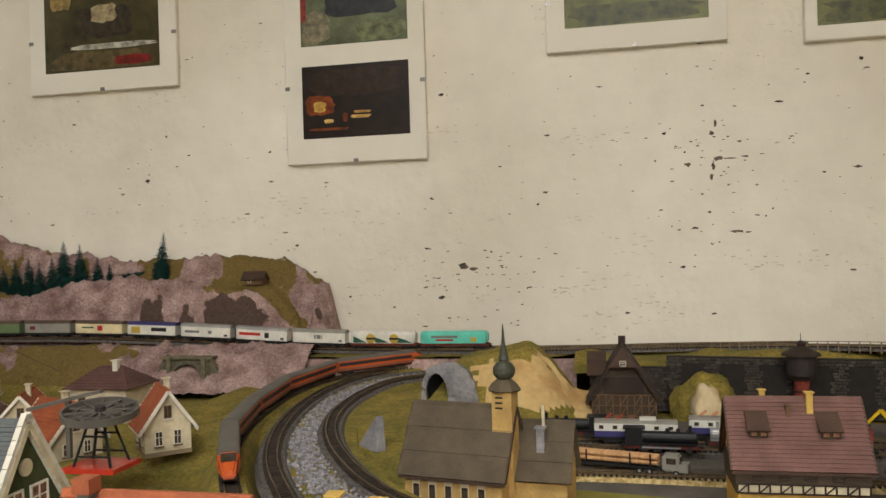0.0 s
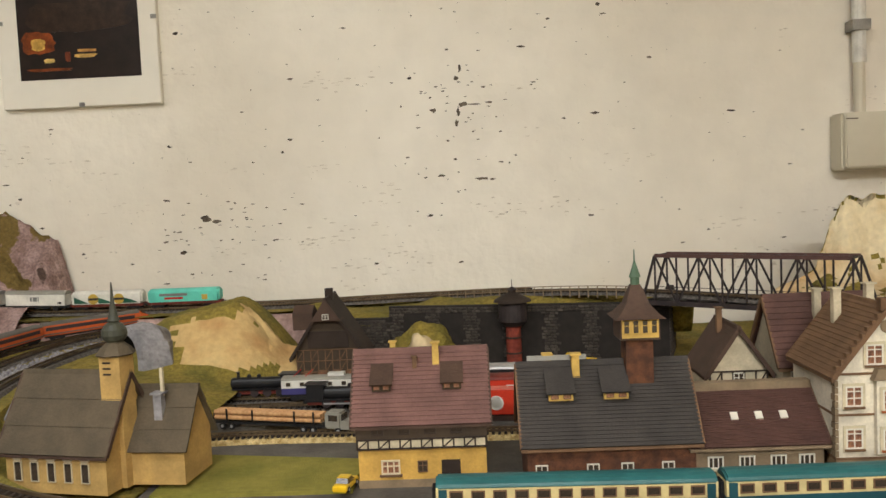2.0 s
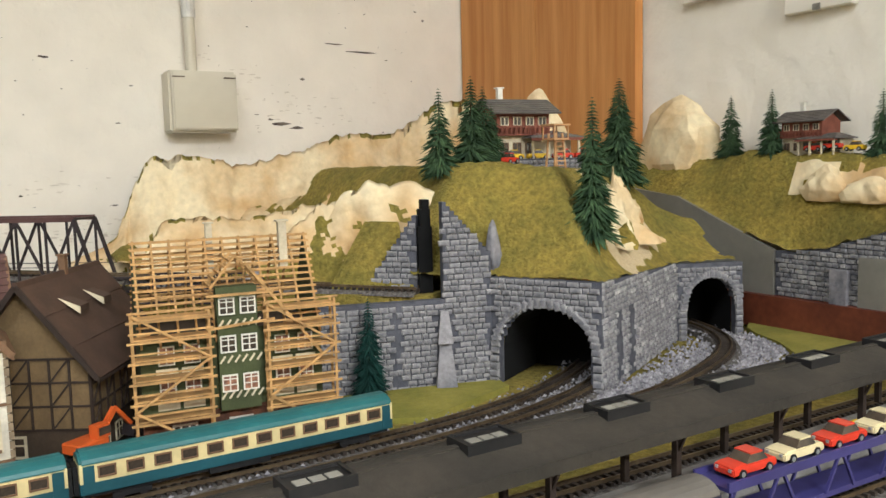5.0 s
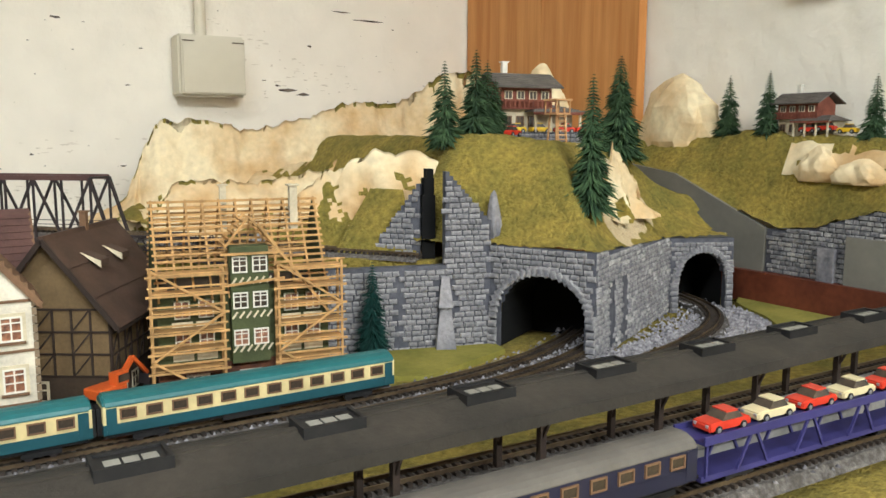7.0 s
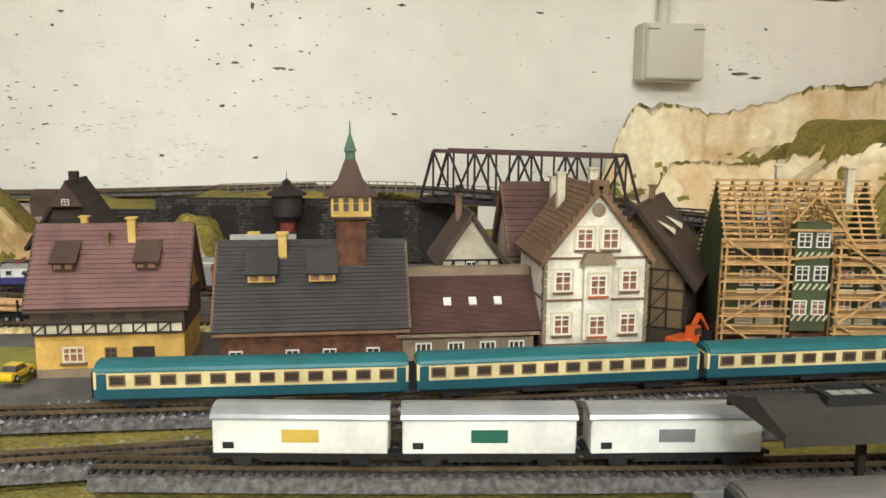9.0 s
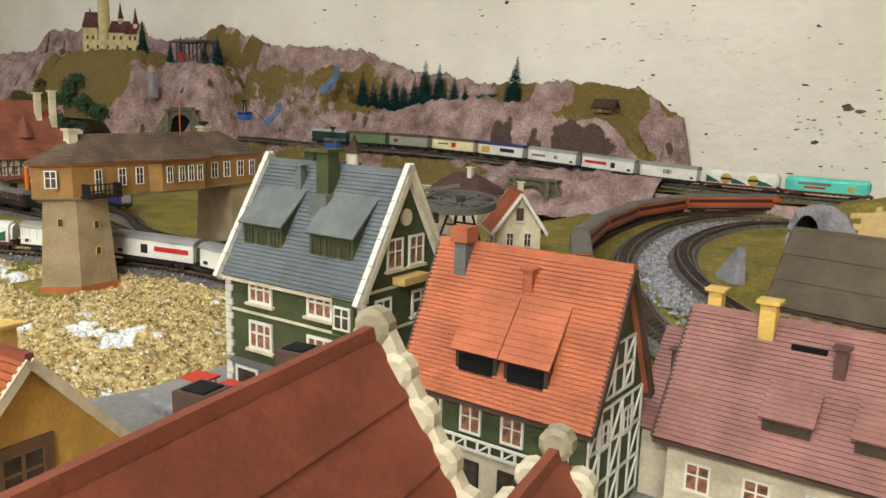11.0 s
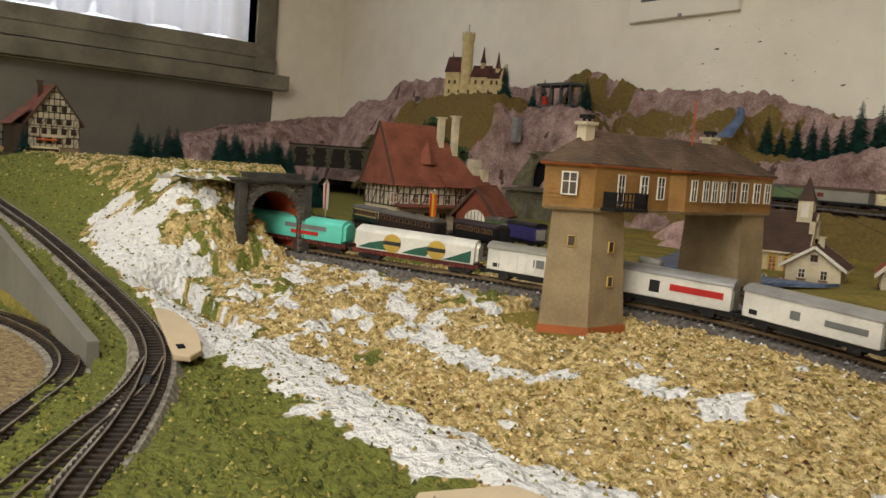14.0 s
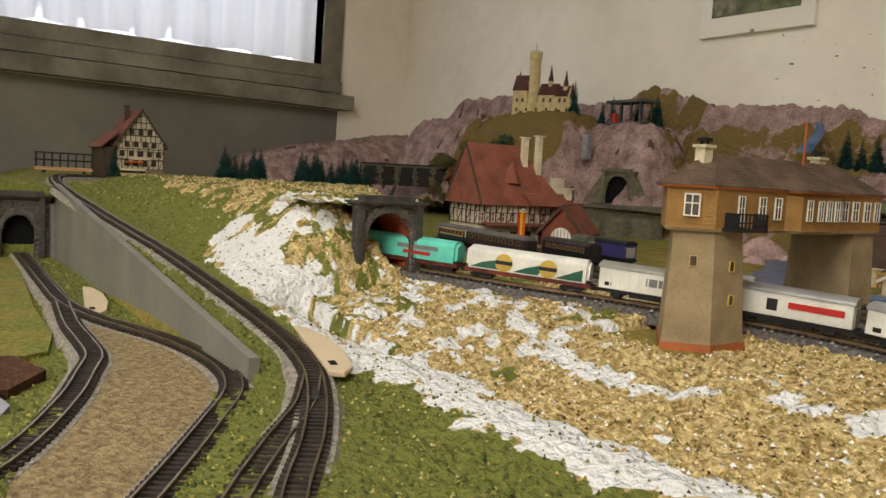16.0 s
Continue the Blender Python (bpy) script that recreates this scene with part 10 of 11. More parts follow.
h = village_house(-0.728, 0.815, 1.056, -70, 0.050, 0.052, 0.022, 0.040, M_TRIM, M_BROWNROOF, "cream village house with a low brown roof and white gable boards")
bm = bmesh.new()
tiled_slope(bm, -0.010, 0.010, -0.030, 0.026, -0.008, 0.037, 4)
part("dormer_roof", bm, M_BROWNROOF, h)
village_house(-0.620, 0.770, 1.050, -65, 0.054, 0.050, 0.024, 0.052, M_WHITE, M_REDROOF, "white village house with a steep red roof")
village_house(-0.520, 0.690, 1.052, -25, 0.062, 0.052, 0.026, 0.056, M_WHITE, M_REDROOF, "white village house with a bright red roof")
village_house(-0.415, 0.700, 1.060, -48, 0.046, 0.042, 0.030, 0.060, M_TRIM, M_REDROOF, "cream village house with a red roof and brown balcony")
h = thing("brown_roofed_bungalow", pose(-0.570, 0.850, 1.056), "white bungalow with a hipped brown roof", "house", "village houses")
OUT = [(-0.036, -0.028), (0.036, -0.028), (0.036, 0.028), (-0.036, 0.028)]
part("wall_block", column(bmesh.new(), OUT, 0, 0.042), M_WHITE, h)
bm = bmesh.new()
hip_roof(bm, OUT, [(-0.014, 0), (0.014, 0), (0.014, 0), (-0.014, 0)], 0.041, 0.064, 0.008, 9)
part("roof", bm, M_BROWNROOF, h)
for x in (-0.020, 0.006, 0.022):
    window(h, pose(x, -0.0284, 0.018), 0.009, 0.014, M_GLASS, M_BROWNTRIM, 2, 1)
chimney(h, 0.010, -0.006, 0.05, 0.070, 0.006, M_WIN)

# fairground wheel lying on its frame among the gardens
wh = thing("fairground_wheel", pose(-0.412, 0.600, 1.070), "grey spoked fairground wheel on a dark frame", "ride")
bm = bmesh.new()
lathe(bm, 0, 0, [(0.0290, 0), (0.0310, 0), (0.0310, 0.006), (0.0290, 0.006), (0.0290, 0)], 36)
part("rim", bm, SLATEGREY, wh, m=pose(0, 0, 0.044, 8, 4))
bm = bmesh.new()
lathe(bm, 0, 0, [(0.0185, 0.002), (0.0195, 0.002), (0.0195, 0.005), (0.0185, 0.005), (0.0185, 0.002)], 28)
part("inner_ring", bm, SLATEGREY, wh, m=pose(0, 0, 0.044, 8, 4))
for k in range(12):
    a = math.radians(30 * k)
    bm = bmesh.new()
    bar(bm, (0, 0, 0.0035), (0.030 * math.cos(a), 0.030 * math.sin(a), 0.0035), 0.002, 0.0016)
    part("spoke", bm, SLATEGREY, wh, m=pose(0, 0, 0.044, 8, 4))
bm = bmesh.new()
disc(bm, 0, 0, 0.001, 0.008, 0.005, 0.004, 14)
part("hub", bm, DARKMETAL, wh, m=pose(0, 0, 0.044, 8, 4))
bm = bmesh.new()
for sx in (-1, 1):
    for sy in (-1, 1):
        bar(bm, (sx * 0.018, sy * 0.014, 0), (sx * 0.006, sy * 0.005, 0.044), 0.002)
for z in (0.012, 0.028):
    k = 1 - z / 0.066
    bar(bm, (-0.018 * k, -0.014 * k, z), (0.018 * k, -0.014 * k, z), 0.0015), bar(bm, (-0.018 * k, 0.014 * k, z), (0.018 * k, 0.014 * k, z), 0.0015)
part("frame", bm, BLACKPL, wh)
part("platform", boxes((-0.024, 0.024, -0.020, 0.020, 0, 0.004)), CARRED, wh)
# long beam of a second ride
bm = bmesh.new()
bar(bm, (-0.052, 0.0, 0.044), (0.010, 0.016, 0.058), 0.008, 0.003)
bar(bm, (-0.018, 0.008, 0), (-0.018, 0.008, 0.050), 0.004)
tagged(part("ride_beam", bm, SLATEGREY, m=pose(-0.445, 0.620, 1.070)), "grey tilted beam of a fairground ride", "ride")

# castle on its crag
ca = thing("castle", pose(-1.700, 1.125, 1.302, 0, 0, 28) @ Matrix.Scale(0.84, 4), "cream castle with round tower and dark red roofs on a crag", "castle")
part("hall", boxes((-0.085, 0.075, -0.022, 0.022, -0.012, 0.030)), M_BUFF, ca)
bm = bmesh.new()
lathe(bm, -0.030, -0.010, [(0.016, -0.01), (0.014, 0.14), (0.0165, 0.146), (0.0165, 0.160), (0.0135, 0.160)], 16)
tt = part("round_tower", bm, M_BUFF, ca)
for k in range(8):
    a = k * math.pi / 4
    part("battlement", boxes((-0.003, 0.003, -0.0012, 0.0012, 0, 0.005)), M_BUFF, tt, m=pose(-0.030 + 0.0153 * math.cos(a), -0.010 + 0.0153 * math.sin(a), 0.160, 0, 0, math.degrees(a) + 90))
bm = bmesh.new()
bar(bm, (-0.030, -0.01, 0.16), (-0.030, -0.01, 0.185), 0.001)
part("flagpole", bm, DARKMETAL, tt)
for x0, x1, z0, z1 in ((-0.085, -0.045, 0.028, 0.090), (-0.012, 0.036, 0.028, 0.068), (0.036, 0.072, 0.028, 0.062)):
    part("wing", boxes((x0, x1, -0.020, 0.020, z0, z0 + (z1 - z0) * 0.55)), M_BUFF, ca)
    bm = bmesh.new()
    prism_x(bm, [(-0.023, z0 + (z1 - z0) * 0.55), (0.023, z0 + (z1 - z0) * 0.55), (0, z1 + 0.014)], x0 - 0.002, x1 + 0.002)
    part("roof", bm, M_CASTLEROOF, ca)
    for k in (0.3, 0.7):
        window(ca, pose(x0 + (x1 - x0) * k, -0.0203, z0 + 0.004), 0.006, 0.010, M_GLASS, M_BROWNTRIM, 2, 1)
bm = bmesh.new()
prism_x(bm, [(-0.024, 0.03), (0.024, 0.03), (0.024, 0.055), (0.016, 0.055), (0.016, 0.066), (0.008, 0.066), (0.008, 0.078), (-0.008, 0.078), (-0.008, 0.066), (-0.016, 0.066), (-0.016, 0.055), (-0.024, 0.055)], 0.070, 0.075)
part("stepped_gable", bm, M_BUFF, ca)
for x, y, z1 in ((0.012, 0.0, 0.118), (0.056, -0.004, 0.104), (0.079, -0.016, 0.070), (-0.082, 0.014, 0.106)):
    bm = bmesh.new()
    lathe(bm, x, y, [(0.0065, 0.0), (0.0065, z1 - 0.032), (0.008, z1 - 0.030)], 10)
    t2 = part("turret", bm, M_BUFF, ca)
    bm = bmesh.new()
    lathe(bm, x, y, [(0.008, z1 - 0.030), (0.004, z1 - 0.012), (0.0005, z1 + 0.012)], 10)
    part("turret_roof", bm, M_CASTLEROOF, t2)
for k in range(6):
    window(ca, pose(-0.072 + 0.028 * k, -0.0223, 0.008), 0.005, 0.009, M_GLASS, M_BROWNTRIM, 1, 1)
part("gate", boxes((0.040, 0.052, -0.0228, -0.022, -0.008, 0.012)), M_TIMBER, ca)

# cable car: top station, supports, cables and cabins
lf = thing("lift_station", pose(-1.475, 1.160, 1.276), "grey timber cable car station on the mountain", "cable car station")
for x in (-0.040, -0.014, 0.014, 0.040):
    for y in (-0.016, 0.016):
        part("post", boxes((x - 0.0015, x + 0.0015, y - 0.0015, y + 0.0015, -0.02, 0.046)), M_GREYTIMBER, lf)
part("roof", boxes((-0.050, 0.050, -0.022, 0.022, 0.046, 0.051)), M_GREYTIMBER, lf)
part("deck", boxes((-0.050, 0.050, -0.020, 0.020, 0.004, 0.008)), M_GREYTIMBER, lf)
for s in (-1, 1):
    bm = bmesh.new()
    bar(bm, (s * 0.014, -0.016, 0.01), (s * 0.040, -0.016, 0.044), 0.002)
    part("brace", bm, M_GREYTIMBER, lf)
part("cabin", boxes((-0.046, -0.030, -0.014, 0.002, 0.008, 0.026)), CARRED, lf, "red waiting cabin")
tagged(part("lift_pylon", boxes((-0.008, 0.008, -0.006, 0.006, 0, 0.044), (-0.010, 0.010, -0.008, 0.008, 0.044, 0.048)), GREYROCK, m=pose(-1.505, 1.075, 1.205)), "grey concrete lift pylon on the slope", "pylon")


def gondola(x, y, z, label="blue cable car cabin hanging from a cable"):
    ob = thing("gondola", pose(x, y, z), label, "cable car", "cable car cabins")
    bm = boxes((-0.0125, 0.0125, -0.007, 0.007, 0, 0.012))
    bmesh.ops.bevel(bm, geom=bm.edges[:], offset=0.0015, segments=2, affect="EDGES")
    part("cabin", bm, M_GONDOLA, ob)
    part("window_band", boxes((-0.0118, 0.0118, -0.0074, 0.0074, 0.0095, 0.0135)), M_GLASS, ob)
    part("roof", boxes((-0.0125, 0.0125, -0.007, 0.007, 0.0135, 0.015)), M_GONDOLA, ob)
    bm = bmesh.new()
    bar(bm, (-0.005, 0, 0.015), (-0.001, 0, 0.034), 0.0015), bar(bm, (0.005, 0, 0.015), (0.001, 0, 0.034), 0.0015)
    box(bm, -0.006, 0.006, -0.001, 0.001, 0.033, 0.036)
    part("hanger", bm, BLACKPL, ob)
    return ob


for a, b in (((-1.16, 1.02, 1.205), (-1.475, 1.155, 1.312)), ((-0.94, 1.02, 1.165), (-1.465, 1.165, 1.312))):
    d = Vector(b) - Vector(a)
    gondola(*(Vector(a) + d * 0.02 - Vector((0, 0, 0.035))))
    bm = bmesh.new()
    bar(bm, Vector(a) - d * 1.2 * 0.35, b, 0.0006)
    tagged(part("lift_cable", bm, DARKMETAL), "thin dark cable of a cable car", "cable", "cable car cables")
tagged(part("lift_mast", boxes((-0.002, 0.002, -0.002, 0.002, 0, 0.1), (-0.018, 0.018, -0.0015, 0.0015, 0.098, 0.1015)), M_GREYTIMBER, m=pose(-0.86, 0.93, 1.055, 0, 0, 20)), "grey timber mast of the cable car", "mast")

# painted waterfalls on the mountain
for x, y, z, w, hh in ((-1.075, 1.168, 1.215, 0.024, 0.05), (-1.185, 1.128, 1.150, 0.020, 0.045), (-0.93, 1.03, 1.048, 0.028, 0.05)):
    bm = bmesh.new()
    n = 8
    rows = []
    for k in range(n + 1):
        t = k / n
        rows.append([bm.verts.new((w * (i / 4 - 0.5) * (0.5 + 0.8 * t) + 0.004 * math.sin(5 * t), -0.030 * t ** 1.6 - 0.004 * math.sin(i * 1.6), hh * (1 - t))) for i in range(5)])
    for a, b in zip(rows, rows[1:]):
        for i in range(4):
            bm.faces.new((a[i], b[i], b[i + 1], a[i + 1]))
    bmesh.ops.recalc_face_normals(bm, faces=bm.faces)
    tagged(part("waterfall", bm, M_WATER, m=pose(x, y, z), smooth=True), "blue-grey painted waterfall between pink rocks", "waterfall", kind="structure")

# hut on the pink ridge
hu = gabled("mountain_hut", pose(-0.557, 1.222, 1.198, 0, 0, 5), 0.030, 0.022, 0.010, 0.019, M_BROWNTRIM, M_BROWNDK, "small brown wooden hut on an olive meadow", 6, over=0.004, group="huts")
window(hu, front(-0.006, 0.003, 0.022), 0.005, 0.005, M_GLASS, M_TRIM, 2, 1)

# bushes below the castle
rr = random.Random(12)
for k in range(34):
    x = -1.99 + 0.26 * rr.random() if k % 3 else -1.72 + 0.14 * rr.random()
    y = (0.99 if k % 3 else 0.975) + 0.05 * rr.random()
    z = max(pink_z(x, y), 1.03)
    bush(x, y, z - 0.003, rr.uniform(0.014, 0.026), REDBUSH if k in (5, 17) else BUSHM if k % 3 else FIRGREEN, "dark red bush on a castle hill" if k in (5, 17) else "olive bush on a castle hill", k)

# fir trees on the mountains and hills
rr = random.Random(5)
for k, x in enumerate((-1.060, -1.035, -1.010, -0.985, -0.962, -0.938, -0.908, -0.880, -0.850, -0.825)):
    y = 1.226 + rr.uniform(-0.005, 0.005)
    hgt = (0.075, 0.066, 0.078, 0.082, 0.066, 0.080, 0.098, 0.080, 0.056, 0.044)[k]
    fir(x, y, pink_z(x, y) - 0.003, hgt, hgt * 0.22, FIRDARK, "dark teal fir tree on a pink mountain ridge", seed=k)
fir(-0.735, 1.236, pink_z(-0.735, 1.236) - 0.002, 0.084, 0.017, FIRDARK, "lone dark teal fir tree on a ridge", tilt=(0, -8), seed=31)
fir(-0.80, 1.226, pink_z(-0.80, 1.226) + 0.004, 0.042, 0.011, FIRDARK, "dark fir tree lying tipped over on a ridge", tilt=(0, -70), seed=32)
for k, (x, y) in enumerate(((-1.60, 1.12), (-1.545, 1.15), (-1.535, 1.17), (-1.50, 1.205), (-1.46, 1.205), (-1.425, 1.18), (-1.41, 1.17), (-1.445, 1.20))):
    hgt = rr.uniform(0.055, 0.075)
    fir(x, y, pink_z(x, y) - 0.003, hgt, hgt * 0.20, FIRDARK, "dark teal fir tree beside a cable car station", seed=40 + k)
for k in range(24):
    y = 0.366 + 0.0115 * k if k < 7 else 0.420 + 0.0115 * k
    x = -1.60 - 0.03 * rr.random()
    hgt = rr.uniform(0.056, 0.074)
    fir(x, y + 0.012, land_z(x, y) - 0.003, hgt, hgt * 0.26, FIRDARK, "dark teal fir tree in a hedge on the hill", seed=60 + k)

# half-timbered farmhouse by the window wall, with a bus and an unfinished trailer
L, D, WL, RD = 0.100, 0.088, 0.070, 0.132
fz = land_z(-1.98, 0.32)
fh = gabled("farmhouse", pose(-2.00, 0.322, fz, 0, 0, 2), L, D, WL, RD, M_WHITE, M_STATIONROOF, "black and white half-timbered farmhouse with red-brown roof", 16, over=0.007, trim=M_BROWNDK, base_mat=M_TAUPE, base_h=0.018, floors=(0.036, 0.056))
timber(fh, side(0, 0.018, L, 1), D, 0.052, 9, 3)
bm = bmesh.new()
for k in range(-4, 5):
    y = k * 0.0094
    bar(bm, (L / 2 + 0.001, y, WL), (L / 2 + 0.001, y, WL + (RD - WL) * (1 - abs(y) / (D / 2)) - 0.002), 0.0016, 0.001)
for k in range(1, 5):
    hw = D / 2 * (1 - k / 5)
    bar(bm, (L / 2 + 0.001, -hw, WL + (RD - WL) * k / 5), (L / 2 + 0.001, hw, WL + (RD - WL) * k / 5), 0.001, 0.0018)
part("gable_timber", bm, M_TIMBER, fh)
for z, n in ((0.024, 4), (0.042, 5), (0.060, 4), (0.084, 3)):
    for k in range(n):
        window(fh, side((k - (n - 1) / 2) * 0.017, z, L, 1), 0.009, 0.011, M_GLASS, M_TIMBER, 2, 1)
part("sign_board", boxes((L / 2 + 0.0012, L / 2 + 0.0024, -0.022, 0.020, 0.036, 0.0415)), M_TRIM, fh)
part("awning", boxes((L / 2, L / 2 + 0.010, -0.028, 0.004, 0.030, 0.033)), ORANGEPL, fh)
chimney(fh, 0.0, -0.014, 0.10, 0.140, 0.008, M_BROWNDK)
bm = bmesh.new()
tiled_slope(bm, -L / 2, L / 2 + 0.008, -D / 2 - 0.030, 0.056, -D / 2 + 0.004, 0.088, 8)
part("lean_to_roof", bm, M_STATIONROOF, fh)
part("lean_to", boxes((-L / 2, L / 2, -D / 2 - 0.024, -D / 2, 0, 0.058)), M_DARKWALL, fh)
bz = land_z(-1.90, 0.29)
bs = thing("bus", pose(-1.905, 0.292, bz, 0, 0, 96), "pale yellow model bus before a farmhouse", "bus")
bm = boxes((-0.032, 0.032, -0.008, 0.008, 0.003, 0.019))
bmesh.ops.bevel(bm, geom=bm.edges[:], offset=0.0022, segments=3, affect="EDGES")
part("body", bm, CREAM, bs)
part("window_band", boxes((-0.0305, 0.0305, -0.0083, 0.0083, 0.0105, 0.0155)), M_GLASS, bs)
part("waist_stripe", boxes((-0.031, 0.031, -0.0084, 0.0084, 0.0072, 0.0086)), CARYELLOW, bs)
for x in (-0.020, 0.020):
    for y in (-0.0075, 0.0075):
        bm = bmesh.new()
        lathe(bm, 0, 0, [(0.0034, -0.001), (0.0034, 0.001)], 12)
        part("wheel", bm, BLACKPL, bs, m=pose(x, y, 0.0034, 90))
tz = land_z(-2.08, 0.20)
tr = thing("open_trailer", pose(-2.06, 0.205, tz + 0.001, 0, 0, 80), "open wooden trailer with dark lattice sides", "trailer")
part("bed", boxes((-0.052, 0.052, -0.016, 0.016, 0.006, 0.012)), LOGWOOD, tr)
for s in (-1, 1):
    for k in range(8):
        part("stake", boxes((-0.050 + 0.0142 * k - 0.001, -0.050 + 0.0142 * k + 0.001, s * 0.0155 - 0.0008, s * 0.0155 + 0.0008, 0.012, 0.040)), BLACKPL, tr)
    for z in (0.024, 0.038):
        part("side_rail", boxes((-0.052, 0.052, s * 0.0168 - 0.0006, s * 0.0168 + 0.0006, z, z + 0.003)), BLACKPL, tr)
for x in (-0.036, 0.036):
    for y in (-0.014, 0.014):
        bm = bmesh.new()
        lathe(bm, 0, 0, [(0.0034, -0.001), (0.0034, 0.001)], 12)
        part("wheel", bm, BLACKPL, tr, m=pose(x, y, 0.0034, 90))
fir(-1.88, 0.262, land_z(-1.88, 0.262) - 0.002, 0.062, 0.014, FIRDARK, "dark teal fir tree before a farmhouse", seed=90)
fir(-1.92, 0.468, land_z(-1.92, 0.468) + 0.006, 0.062, 0.014, FIRDARK, "dark fir tree leaning far over on the hill", tilt=(0, 38), sparse=0.7, seed=91)

# bank over the bore of the red-lined portal
def cover_z(x, y):
    return 1.1315 + 0.0035 * fbm(x, y, 60, 4) + 0.002 * fbm(x, y, 160, 2) - 0.004 * smooth01(y, 0.30, 0.33)


PC = in_poly([(-0.891, 0.232), (-0.912, 0.318), (-0.965, 0.300), (-0.955, 0.205)])
terrain("bank_cover", -0.97, -0.885, 0.20, 0.32, 0.003, cover_z, lambda x, y, z, s: 0 if fbm(x, y, 50, 1) > -0.05 else 1, [SNOW, GRASS2], "snowy bank over a tunnel portal", "ground", inside=PC)

# ---- right-hand hills: trees, chalets and the terrace along the east wall ----
for k, (x, y, hh, rr_) in enumerate(((0.794, 0.700, 0.074, 0.018), (0.827, 0.702, 0.076, 0.019), (0.846, 0.712, 0.071, 0.017), (0.862, 0.722, 0.060, 0.015))):
    fir(x, y, meadow_z(x, y) - 0.002, hh, rr_, FIRGREEN, "bushy green fir tree on a meadow hill", seed=110 + k)
fir(0.862, 0.593, meadow_z(0.862, 0.593) - 0.004, 0.112, 0.021, FIRGREEN, "tall green fir tree at the edge of a meadow", sparse=1.25, seed=121)
fir(0.985, 0.690, meadow_z(0.985, 0.690) - 0.003, 0.100, 0.026, FIRGREEN, "broad dark green fir tree on a meadow hill", sparse=1.2, seed=122)
fir(0.691, 0.634, 1.034, 0.072, 0.014, FIRDARK, "slim teal fir tree before a stone wall", sparse=1.2, seed=123)


def chalet(m, L, D, label, annex=True):
    """A chalet: white ground floor, red-brown timber gallery, shallow grey roof, and a low annexe on posts."""
    ob = thing("chalet", m, label, "house", "chalets")
    part("ground_floor", boxes((-L / 2, L / 2, -D / 2, D / 2, 0, 0.022)), M_WHITE, ob)
    part("upper_floor", boxes((-L / 2 - 0.001, L / 2 + 0.001, -D / 2 - 0.001, D / 2 + 0.001, 0.022, 0.042)), M_CHALETWOOD, ob)
    part("gallery", boxes((-L / 2 - 0.004, L / 2 + 0.004, -D / 2 - 0.006, -D / 2, 0.022, 0.0235), (-L / 2 - 0.004, L / 2 + 0.004, -D / 2 - 0.0065, -D / 2 - 0.0055, 0.029, 0.031)), M_CHALETWOOD, ob)
    for k in range(13):
        x = -L / 2 - 0.003 + (L + 0.006) * k / 12
        part("baluster", boxes((x - 0.0008, x + 0.0008, -D / 2 - 0.0063, -D / 2 - 0.0057, 0.0235, 0.029)), M_CHALETWOOD, ob)
    for k in range(4):
        x = -L / 2 + L * (k + 0.5) / 4
        window(ob, pose(x, -D / 2 - 0.0013, 0.031), 0.008, 0.008, M_GLASS, M_TRIM, 2, 1)
        if k < 3:
            window(ob, pose(x, -D / 2 - 0.0003, 0.006), 0.008, 0.010, M_GLASS, M_BROWNTRIM, 2, 1)
    for s in (1, -1):
        bm = bmesh.new()
        tiled_slope(bm, -L / 2 - 0.009, L / 2 + 0.009, s * (-D / 2 - 0.010), 0.041, 0, 0.055, 7)
        part("roof_slope", bm, M_CHALETROOF, ob)
    bm = bmesh.new()
    prism_x(bm, [(-D / 2 - 0.001, 0.042), (D / 2 + 0.001, 0.042), (0, 0.0545)], -L / 2, L / 2)
    part("gable_block", bm, M_CHALETWOOD, ob)
    chimney(ob, -L * 0.25, 0.004, 0.048, 0.066, 0.005, M_WIN)
    if annex:
        part("annexe", boxes((L / 2, L / 2 + 0.024, -D / 2, D * 0.3, 0, 0.019)), M_WHITE, ob)
        bm = bmesh.new()
        hip_roof(bm, [(L / 2 - 0.024, -D / 2 - 0.016), (L / 2 + 0.026, -D / 2 - 0.016), (L / 2 + 0.026, D * 0.3), (L / 2 - 0.024, D * 0.3)], [(L / 2, -0.004), (L / 2 + 0.012, -0.004), (L / 2 + 0.012, 0), (L / 2, 0)], 0.020, 0.027, 0.003, 5)
        part("annexe_roof", bm, M_CHALETROOF, ob)
        for k in range(4):
            x = L / 2 - 0.022 + 0.0155 * k
            part("post", boxes((x - 0.001, x + 0.001, -D / 2 - 0.015, -D / 2 - 0.013, 0, 0.020)), M_TRIM, ob)
        part("valance", boxes((L / 2 - 0.025, L / 2 + 0.027, -D / 2 - 0.0175, -D / 2 - 0.0165, 0.017, 0.0205)), M_CHALETWOOD, ob)
    return ob


